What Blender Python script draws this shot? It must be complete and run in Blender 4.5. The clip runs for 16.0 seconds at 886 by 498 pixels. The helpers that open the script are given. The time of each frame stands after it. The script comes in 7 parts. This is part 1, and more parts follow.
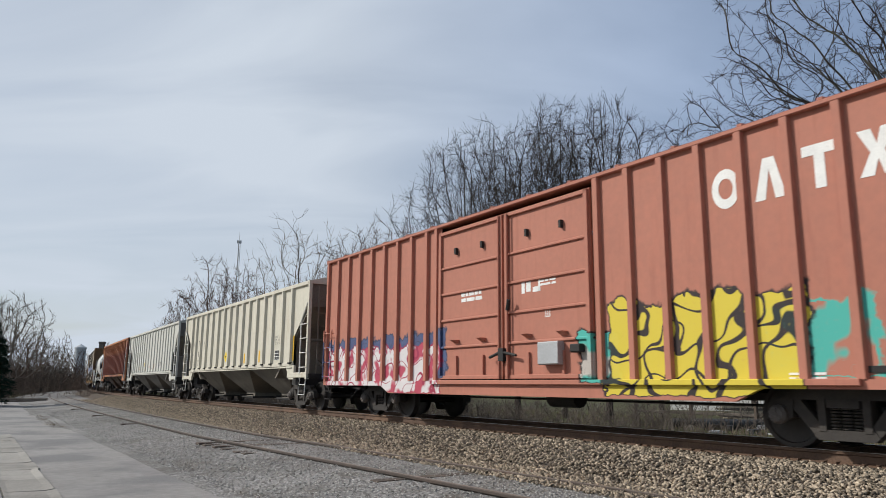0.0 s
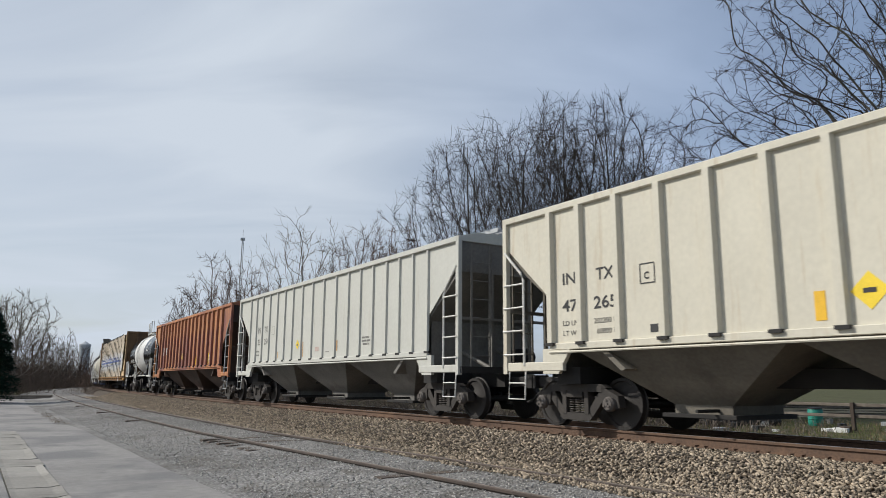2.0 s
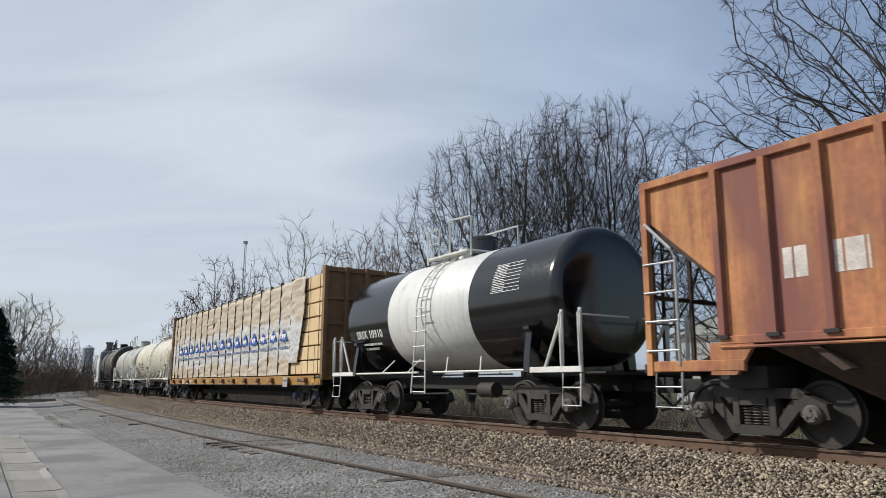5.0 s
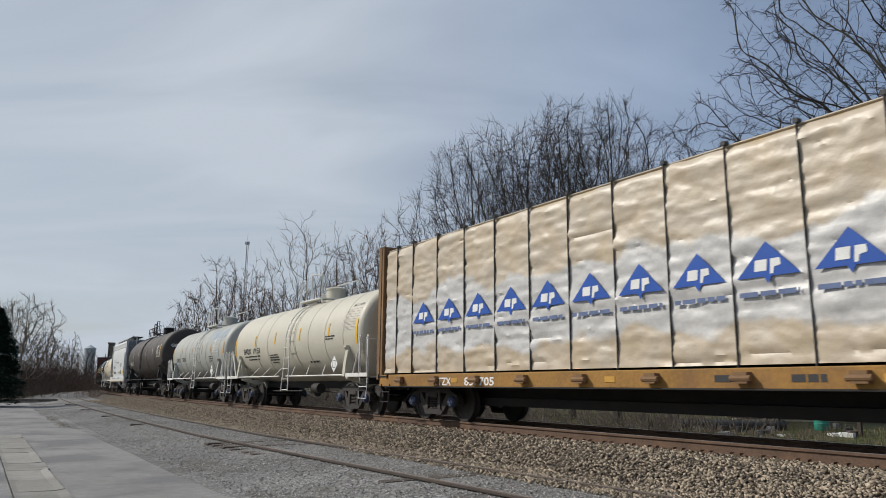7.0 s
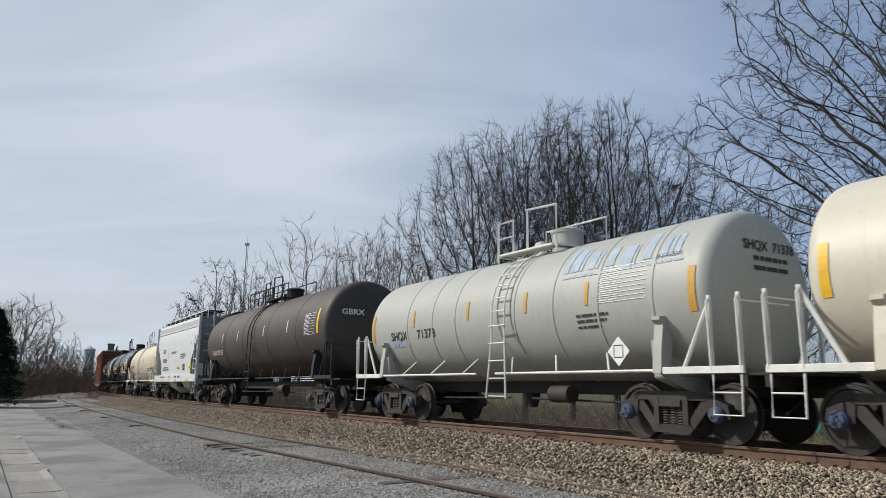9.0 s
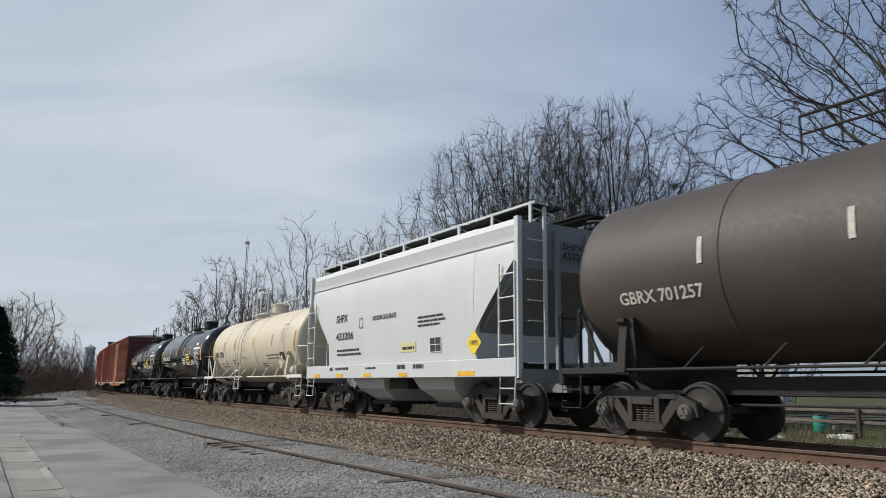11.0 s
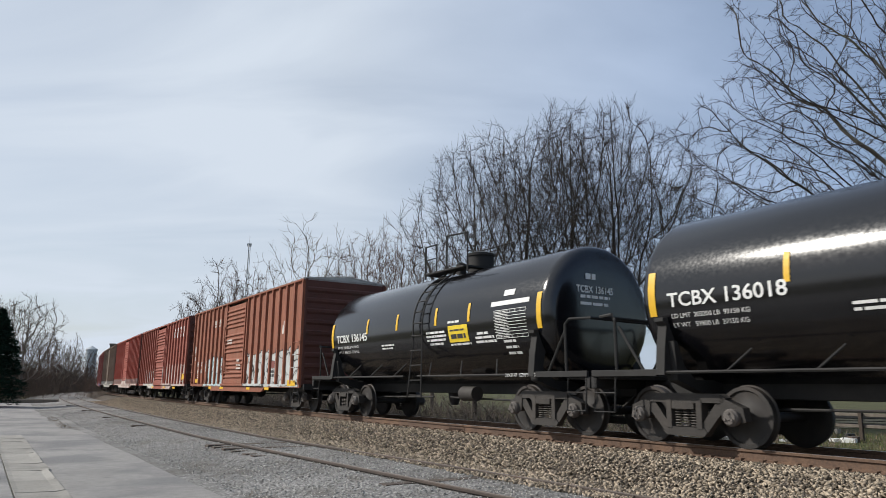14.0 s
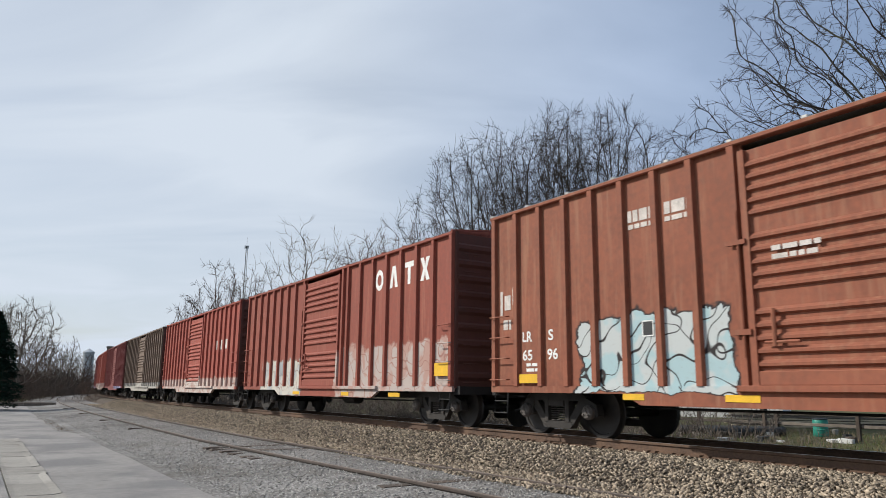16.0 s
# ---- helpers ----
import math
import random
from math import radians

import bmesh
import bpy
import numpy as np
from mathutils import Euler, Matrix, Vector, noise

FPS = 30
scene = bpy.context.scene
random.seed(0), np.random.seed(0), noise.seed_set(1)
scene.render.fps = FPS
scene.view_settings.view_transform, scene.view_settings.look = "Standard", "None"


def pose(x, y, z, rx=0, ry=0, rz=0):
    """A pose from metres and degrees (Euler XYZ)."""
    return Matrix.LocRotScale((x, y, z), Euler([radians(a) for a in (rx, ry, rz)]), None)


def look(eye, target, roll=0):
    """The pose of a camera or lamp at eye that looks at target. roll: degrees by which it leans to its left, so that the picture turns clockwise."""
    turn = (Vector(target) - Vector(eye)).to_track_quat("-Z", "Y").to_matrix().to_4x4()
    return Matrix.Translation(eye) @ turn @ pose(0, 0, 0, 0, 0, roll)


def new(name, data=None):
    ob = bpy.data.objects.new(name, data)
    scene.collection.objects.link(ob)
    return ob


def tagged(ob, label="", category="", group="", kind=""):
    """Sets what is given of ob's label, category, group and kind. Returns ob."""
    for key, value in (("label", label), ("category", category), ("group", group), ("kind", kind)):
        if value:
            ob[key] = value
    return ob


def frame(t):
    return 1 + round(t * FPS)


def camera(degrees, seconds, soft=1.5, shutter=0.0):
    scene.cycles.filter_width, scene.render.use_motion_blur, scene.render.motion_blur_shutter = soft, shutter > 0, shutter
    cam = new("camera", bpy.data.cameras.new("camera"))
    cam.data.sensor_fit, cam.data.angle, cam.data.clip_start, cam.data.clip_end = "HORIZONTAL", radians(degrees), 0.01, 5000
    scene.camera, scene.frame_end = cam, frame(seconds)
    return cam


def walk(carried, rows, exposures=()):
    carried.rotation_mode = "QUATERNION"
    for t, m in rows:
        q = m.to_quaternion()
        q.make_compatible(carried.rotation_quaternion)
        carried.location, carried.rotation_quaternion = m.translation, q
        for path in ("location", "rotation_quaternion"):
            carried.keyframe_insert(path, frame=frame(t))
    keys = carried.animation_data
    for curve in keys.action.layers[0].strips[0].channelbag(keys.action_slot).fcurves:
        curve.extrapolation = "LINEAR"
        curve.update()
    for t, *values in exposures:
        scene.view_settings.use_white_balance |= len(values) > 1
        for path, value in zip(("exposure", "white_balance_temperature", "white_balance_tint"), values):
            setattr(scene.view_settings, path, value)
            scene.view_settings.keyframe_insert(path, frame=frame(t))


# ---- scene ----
FOCAL = 1282.5
cam = camera(62.87, 16.0, soft=0.85, shutter=0.08)

# seconds, yaw, pitch and roll offsets of the hand-held camera (thousandths of a radian)
SWAY = [
    (0, -10.23, -1.76, -1.37), (0.5, -9.3, -3.48, -2.05), (1, -7.89, -5.01, -1.44), (1.5, -6.83, -5.82, -2.07),
    (2, -5.66, -6.09, -2.13), (2.5, -4.48, -5.97, -2.45), (3, -3.95, -5.09, -2.95), (3.5, -3.55, -3.41, -3.2),
    (4, -3.29, -2.51, -3.26), (6.5, 0.57, -1.39, -1.79), (7, 0.42, -0.83, -1.02), (7.5, 0.03, -0.45, -1.08),
    (8, 0.0, 0.0, 0.0), (8.5, -0.03, 0.44, 1.02), (9, 0.22, 1.63, 1.38), (11.5, 0.69, -0.48, 3.28),
    (12, 0.92, -0.02, 4.6), (12.5, 1.95, 0.89, 4.75), (13, 2.46, 1.96, 5.26), (13.5, 3.25, 2.47, 4.98),
    (14, 2.99, 3.11, 4.86), (14.5, 2.09, 3.47, 4.34), (15, 1.85, 3.58, 3.84), (15.5, 0.44, 4.83, 3.02),
    (16, -0.44, 5.56, 1.98),
]


def eye(yaw, pitch, roll):
    return pose(0, 0, 0.805, 90 + 10.80 + math.degrees(pitch / 1000), 0, math.degrees(yaw / 1000)) @ pose(
        0, 0, 0, 0, 0, 0.516 + math.degrees(roll / 1000))


walk(cam, [(t, eye(a, b, c)) for t, a, b, c in SWAY],
     exposures=[(0.0, 0.0), (3.3, 0.02), (4.0, 0.14), (5.0, 0.05), (6.3, -0.22), (7.2, -0.2), (8.2, 0.0), (9.2, 0.0), (11.3, -0.08), (12.3, -0.1), (12.9, 0.0), (13.6, 0.14), (16.0, 0.15)])

# ---------------------------------------------------------------- sky and sun
SUN_TO = Vector((-0.88, 0.12, 0.68)).normalized()
elev = math.asin(SUN_TO.z)
world = bpy.data.worlds.new("sky")
scene.world = world
world.use_nodes = True
wn, wl = world.node_tree.nodes, world.node_tree.links
wn.clear()
w_out = wn.new("ShaderNodeOutputWorld")
w_bg = wn.new("ShaderNodeBackground")
w_sky = wn.new("ShaderNodeTexSky")
w_sky.sky_type = "NISHITA"
w_sky.sun_disc = False
w_sky.sun_elevation = elev
w_sky.sun_rotation = math.atan2(SUN_TO.x, SUN_TO.y)
w_sky.air_density, w_sky.dust_density, w_sky.ozone_density = 1.0, 1.5, 1.0
w_co = wn.new("ShaderNodeTexCoord")
w_sep = wn.new("ShaderNodeSeparateXYZ")
w_den = wn.new("ShaderNodeMath"); w_den.operation = "ADD"; w_den.inputs[1].default_value = 0.22
w_dx = wn.new("ShaderNodeMath"); w_dx.operation = "DIVIDE"
w_dy = wn.new("ShaderNodeMath"); w_dy.operation = "DIVIDE"
w_com = wn.new("ShaderNodeCombineXYZ")
w_map = wn.new("ShaderNodeMapping"); w_map.inputs["Rotation"].default_value = (0, 0, 0.35)
w_map.inputs["Scale"].default_value = (0.7, 1.7, 1)
w_n = wn.new("ShaderNodeTexNoise"); w_n.inputs["Scale"].default_value = 1.3; w_n.inputs["Detail"].default_value = 7
w_n.inputs["Roughness"].default_value = 0.48; w_n.inputs["Distortion"].default_value = 0.6
w_r = wn.new("ShaderNodeMapRange"); w_r.inputs[1].default_value = 0.30; w_r.inputs[2].default_value = 0.66
w_r.inputs[3].default_value = 0.52; w_r.inputs[4].default_value = 1.0
w_mix = wn.new("ShaderNodeMix"); w_mix.data_type = "RGBA"
w_far = wn.new("ShaderNodeMix"); w_far.data_type = "RGBA"
w_far.inputs["A"].default_value = (3.9, 5.5, 8.7, 1); w_far.inputs["B"].default_value = (6.75, 7.5, 8.5, 1)
wl.new(w_co.outputs["Generated"], w_sep.inputs[0])
wl.new(w_sep.outputs["Z"], w_den.inputs[0])
wl.new(w_sep.outputs["X"], w_dx.inputs[0]); wl.new(w_den.outputs[0], w_dx.inputs[1])
wl.new(w_sep.outputs["Y"], w_dy.inputs[0]); wl.new(w_den.outputs[0], w_dy.inputs[1])
wl.new(w_dx.outputs[0], w_com.inputs[0]); wl.new(w_dy.outputs[0], w_com.inputs[1])
wl.new(w_com.outputs[0], w_map.inputs[0]); wl.new(w_map.outputs[0], w_n.inputs["Vector"])
wl.new(w_n.outputs["Fac"], w_r.inputs[0])
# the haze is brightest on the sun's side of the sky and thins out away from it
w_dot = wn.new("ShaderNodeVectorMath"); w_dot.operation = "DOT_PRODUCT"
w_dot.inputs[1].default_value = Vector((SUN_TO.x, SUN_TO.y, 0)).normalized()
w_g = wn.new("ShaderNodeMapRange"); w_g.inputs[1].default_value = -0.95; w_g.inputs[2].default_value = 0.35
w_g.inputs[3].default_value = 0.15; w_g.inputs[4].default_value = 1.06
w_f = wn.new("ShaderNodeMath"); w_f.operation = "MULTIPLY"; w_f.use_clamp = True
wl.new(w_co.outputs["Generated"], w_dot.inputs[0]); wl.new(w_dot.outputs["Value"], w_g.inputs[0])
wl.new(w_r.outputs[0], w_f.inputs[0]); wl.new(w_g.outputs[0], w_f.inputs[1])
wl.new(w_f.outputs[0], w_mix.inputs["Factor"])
w_t = wn.new("ShaderNodeMapRange"); w_t.inputs[1].default_value = -0.6; w_t.inputs[2].default_value = 0.25
wl.new(w_dot.outputs["Value"], w_t.inputs[0]); wl.new(w_t.outputs[0], w_far.inputs["Factor"])
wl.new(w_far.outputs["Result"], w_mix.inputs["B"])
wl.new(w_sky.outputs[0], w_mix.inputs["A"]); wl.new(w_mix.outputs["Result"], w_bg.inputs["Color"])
w_bg.inputs["Strength"].default_value = 0.090
wl.new(w_bg.outputs[0], w_out.inputs[0])

sun_data = bpy.data.lights.new("sun", "SUN")
sun_data.energy, sun_data.angle, sun_data.color = 3.9, radians(1.2), (1.0, 0.95, 0.87)
sun = new("sun", sun_data)
sun.matrix_world = look(SUN_TO * 60, (0, 0, 0))


# ---------------------------------------------------------------- materials
def surf(name, col, rough=0.6, metal=0.0, var=0.18, scale=2.0, dirt=None, amount=0.0, streak=False, bump=0.0,
         bscale=25.0, rnd=0.0, island=0.0, spec=0.5):
    """A procedural surface: colour, two scales of variation, dirt, relief."""
    m = bpy.data.materials.new(name)
    m.use_nodes = True
    n, l = m.node_tree.nodes, m.node_tree.links
    b = n["Principled BSDF"]
    b.inputs["Metallic"].default_value = metal
    b.inputs["Specular IOR Level"].default_value = spec
    co = n.new("ShaderNodeTexCoord")
    mp = n.new("ShaderNodeMapping")
    l.new(co.outputs["Object"], mp.inputs[0])
    big = n.new("ShaderNodeTexNoise"); big.inputs["Scale"].default_value = scale; big.inputs["Detail"].default_value = 5
    fine = n.new("ShaderNodeTexNoise"); fine.inputs["Scale"].default_value = scale * 14; fine.inputs["Detail"].default_value = 3
    l.new(mp.outputs[0], big.inputs["Vector"]); l.new(mp.outputs[0], fine.inputs["Vector"])
    add = n.new("ShaderNodeMath"); add.operation = "ADD"
    l.new(big.outputs["Fac"], add.inputs[0]); l.new(fine.outputs["Fac"], add.inputs[1])
    last = add
    for use, node, sock in ((rnd, "ShaderNodeObjectInfo", "Random"), (island, "ShaderNodeNewGeometry", "Random Per Island")):
        if use:
            r = n.new(node)
            k = n.new("ShaderNodeMath"); k.operation = "MULTIPLY_ADD"; k.inputs[1].default_value = use
            l.new(r.outputs[sock], k.inputs[0]); l.new(last.outputs[0], k.inputs[2])
            last = k
    rg = n.new("ShaderNodeMapRange")
    extra = rnd + island
    rg.inputs[1].default_value, rg.inputs[2].default_value = 0.7, 1.3 + extra
    rg.inputs[3].default_value, rg.inputs[4].default_value = 1 - var, 1 + var
    l.new(last.outputs[0], rg.inputs[0])
    sc = n.new("ShaderNodeVectorMath"); sc.operation = "SCALE"; sc.inputs[0].default_value = col[:3]
    l.new(rg.outputs[0], sc.inputs["Scale"])
    out = sc.outputs[0]
    if dirt:
        mp2 = n.new("ShaderNodeMapping")
        mp2.inputs["Scale"].default_value = (6.0, 6.0, 0.55) if streak else (1, 1, 1)
        l.new(co.outputs["Object"], mp2.inputs[0])
        dn = n.new("ShaderNodeTexNoise"); dn.inputs["Scale"].default_value = 0.9; dn.inputs["Detail"].default_value = 6
        dn.inputs["Roughness"].default_value = 0.65
        l.new(mp2.outputs[0], dn.inputs["Vector"])
        dr = n.new("ShaderNodeMapRange"); dr.inputs[1].default_value = 0.66 - 0.25 * amount; dr.inputs[2].default_value = 0.84 - 0.12 * amount
        dr.inputs[4].default_value = min(1.0, 0.45 + 0.5 * amount)
        l.new(dn.outputs["Fac"], dr.inputs[0])
        mx = n.new("ShaderNodeMix"); mx.data_type = "RGBA"
        l.new(dr.outputs[0], mx.inputs["Factor"]); l.new(out, mx.inputs["A"])
        mx.inputs["B"].default_value = (*dirt, 1)
        out = mx.outputs["Result"]
    l.new(out, b.inputs["Base Color"])
    rr = n.new("ShaderNodeMapRange"); rr.inputs[3].default_value = max(0.03, rough - 0.1); rr.inputs[4].default_value = min(1, rough + 0.1)
    l.new(fine.outputs["Fac"], rr.inputs[0]); l.new(rr.outputs[0], b.inputs["Roughness"])
    if bump:
        bn = n.new("ShaderNodeTexNoise"); bn.inputs["Scale"].default_value = bscale; bn.inputs["Detail"].default_value = 4
        l.new(mp.outputs[0], bn.inputs["Vector"])
        bp = n.new("ShaderNodeBump"); bp.inputs["Strength"].default_value = min(1, bump); bp.inputs["Distance"].default_value = 0.03
        l.new(bn.outputs["Fac"], bp.inputs["Height"]); l.new(bp.outputs[0], b.inputs["Normal"])
    return m


def pebbled(name, cols, size, bump=0.8, patch=None):
    """Gravel or crushed stone: cells of mixed colours with relief between them."""
    m = bpy.data.materials.new(name)
    m.use_nodes = True
    n, l = m.node_tree.nodes, m.node_tree.links
    b = n["Principled BSDF"]
    b.inputs["Roughness"].default_value = 0.95
    b.inputs["Specular IOR Level"].default_value = 0.2
    co = n.new("ShaderNodeTexCoord")
    vo = n.new("ShaderNodeTexVoronoi"); vo.inputs["Scale"].default_value = 1 / size
    l.new(co.outputs["Object"], vo.inputs["Vector"])
    cr = n.new("ShaderNodeValToRGB")
    while len(cr.color_ramp.elements) < len(cols):
        cr.color_ramp.elements.new(0.5)
    for i, (e, c) in enumerate(zip(cr.color_ramp.elements, cols)):
        e.position, e.color = i / (len(cols) - 1), (*c, 1)
    sx = n.new("ShaderNodeSeparateColor")
    l.new(vo.outputs["Color"], sx.inputs[0]); l.new(sx.outputs[0], cr.inputs[0])
    nz = n.new("ShaderNodeTexNoise"); nz.inputs["Scale"].default_value = 0.35; nz.inputs["Detail"].default_value = 6
    l.new(co.outputs["Object"], nz.inputs["Vector"])
    mr = n.new("ShaderNodeMapRange"); mr.inputs[1].default_value, mr.inputs[2].default_value = 0.35, 0.7
    mr.inputs[3].default_value, mr.inputs[4].default_value = 0.7, 1.2
    l.new(nz.outputs["Fac"], mr.inputs[0])
    sc = n.new("ShaderNodeVectorMath"); sc.operation = "SCALE"
    l.new(cr.outputs["Color"], sc.inputs[0]); l.new(mr.outputs[0], sc.inputs["Scale"])
    out = sc.outputs[0]
    if patch:
        pn = n.new("ShaderNodeTexNoise"); pn.inputs["Scale"].default_value = 0.8; pn.inputs["Detail"].default_value = 8
        pn.inputs["Roughness"].default_value = 0.7
        l.new(co.outputs["Object"], pn.inputs["Vector"])
        pr = n.new("ShaderNodeMapRange"); pr.inputs[1].default_value, pr.inputs[2].default_value = 0.52, 0.64
        l.new(pn.outputs["Fac"], pr.inputs[0])
        mx = n.new("ShaderNodeMix"); mx.data_type = "RGBA"; mx.inputs["B"].default_value = (*patch, 1)
        l.new(pr.outputs[0], mx.inputs["Factor"]); l.new(out, mx.inputs["A"])
        out = mx.outputs["Result"]
    l.new(out, b.inputs["Base Color"])
    bp = n.new("ShaderNodeBump"); bp.inputs["Strength"].default_value = bump; bp.inputs["Distance"].default_value = size * 0.6
    bp.invert = True
    l.new(vo.outputs["Distance"], bp.inputs["Height"]); l.new(bp.outputs[0], b.inputs["Normal"])
    return m


ASPHALT = surf("asphalt", (0.27, 0.26, 0.247), 0.9, var=0.16, scale=0.5, dirt=(0.115, 0.115, 0.122), amount=0.42, bump=0.5, bscale=160, spec=0.25)
CONCRETE = surf("concrete", (0.27, 0.257, 0.232), 0.9, var=0.3, scale=1.5, rnd=0.5, dirt=(0.12, 0.115, 0.105), amount=0.6, bump=0.3, bscale=90, spec=0.2)
GRAVEL = pebbled("grey_gravel", [(0.085, 0.083, 0.081), (0.25, 0.243, 0.232), (0.165, 0.16, 0.153), (0.38, 0.37, 0.355)], 0.035, 1.0, patch=(0.12, 0.11, 0.098))
BALLAST = pebbled("ballast_bed", [(0.06, 0.047, 0.037), (0.12, 0.098, 0.08), (0.08, 0.066, 0.053), (0.16, 0.135, 0.11)], 0.06, 1.0)
STONE = surf("ballast_stone", (0.29, 0.24, 0.182), 0.95, var=0.9, scale=3, island=1.6, spec=0.2)
PEBBLE = surf("grey_stone", (0.31, 0.30, 0.28), 0.95, var=0.7, scale=3, island=1.6, spec=0.2)
GRASS = surf("winter_grass", (0.075, 0.078, 0.038), 0.95, var=0.4, scale=0.5, dirt=(0.07, 0.054, 0.036), amount=0.8, bump=1.0, bscale=14, spec=0.1)
DRY = surf("dry_blades", (0.19, 0.145, 0.095), 0.95, var=0.5, scale=1.0, island=1.2, spec=0.1)
BLADE = surf("grass_blades", (0.10, 0.12, 0.045), 0.95, var=0.5, scale=1.0, island=1.2, spec=0.1)
BARK = surf("grey_bark", (0.15, 0.132, 0.115), 0.95, var=0.3, scale=3, bump=0.6, bscale=20, spec=0.15)
TWIG = surf("twig_bark", (0.11, 0.092, 0.08), 0.95, var=0.3, scale=0.6, spec=0.1)
TWIG_DARK = surf("dark_twigs", (0.040, 0.034, 0.030), 0.95, var=0.3, scale=0.6, spec=0.1)
BARK_DARK = surf("dark_bark", (0.045, 0.039, 0.034), 0.95, var=0.35, scale=3, bump=0.6, bscale=20, spec=0.12)
BARK_OAK = surf("mossy_oak_bark", (0.075, 0.070, 0.060), 0.95, var=0.35, scale=1.5, dirt=(0.09, 0.10, 0.06), amount=0.5, bump=0.7, bscale=14, spec=0.12)
TWIG_RED = surf("reddish_twigs", (0.105, 0.075, 0.062), 0.95, var=0.3, scale=0.4, spec=0.1)
WOODS = surf("woods_undergrowth", (0.075, 0.060, 0.050), 0.95, var=0.35, scale=0.2, spec=0.1)
TWIG_PALE = surf("pale_twigs", (0.155, 0.135, 0.115), 0.95, var=0.3, scale=0.4, spec=0.1)
NEEDLE = surf("conifer_needles", (0.012, 0.028, 0.018), 0.9, var=0.5, scale=1.0, island=1.0, spec=0.1)
RUST_RAIL = surf("rusty_rail", (0.105, 0.062, 0.040), 0.8, var=0.35, scale=2, dirt=(0.22, 0.125, 0.068), amount=0.5, bump=0.2)
OLD_RAIL = surf("dull_rail", (0.055, 0.040, 0.032), 0.75, var=0.3, scale=2, dirt=(0.12, 0.075, 0.05), amount=0.4)
DULL_HEAD = surf("worn_rail_top", (0.19, 0.155, 0.13), 0.6, metal=0.3, var=0.2, scale=3)
SHINY = surf("polished_rail_top", (0.42, 0.38, 0.35), 0.32, metal=0.9, var=0.12, scale=3)
TIE = surf("creosoted_wood", (0.072, 0.055, 0.043), 0.95, var=0.4, scale=4, rnd=0.6, dirt=(0.2, 0.15, 0.11), amount=0.45, bump=0.5)
SIDING = surf("white_clapboard", (0.62, 0.62, 0.60), 0.7, var=0.08, scale=1.0, dirt=(0.4, 0.39, 0.36), amount=0.4, streak=True)
GLASS_DARK = surf("dark_window", (0.03, 0.035, 0.04), 0.1, var=0.1)
WOOD_OLD = surf("weathered_boards", (0.42, 0.36, 0.26), 0.85, var=0.25, scale=2, rnd=0.5)
WHITE_TRIM = surf("white_trim", (0.7, 0.7, 0.68), 0.6, var=0.08)
TOWER_M = surf("tower_concrete", (0.42, 0.44, 0.46), 0.9, var=0.1, scale=0.3)
STEEL_GREY = surf("galvanised_steel", (0.42, 0.43, 0.44), 0.5, metal=0.5, var=0.12)
PLASTIC_GREEN = surf("green_plastic", (0.02, 0.24, 0.18), 0.5, var=0.15)
PLASTIC_BLACK = surf("black_plastic", (0.02, 0.022, 0.024), 0.6, var=0.2)


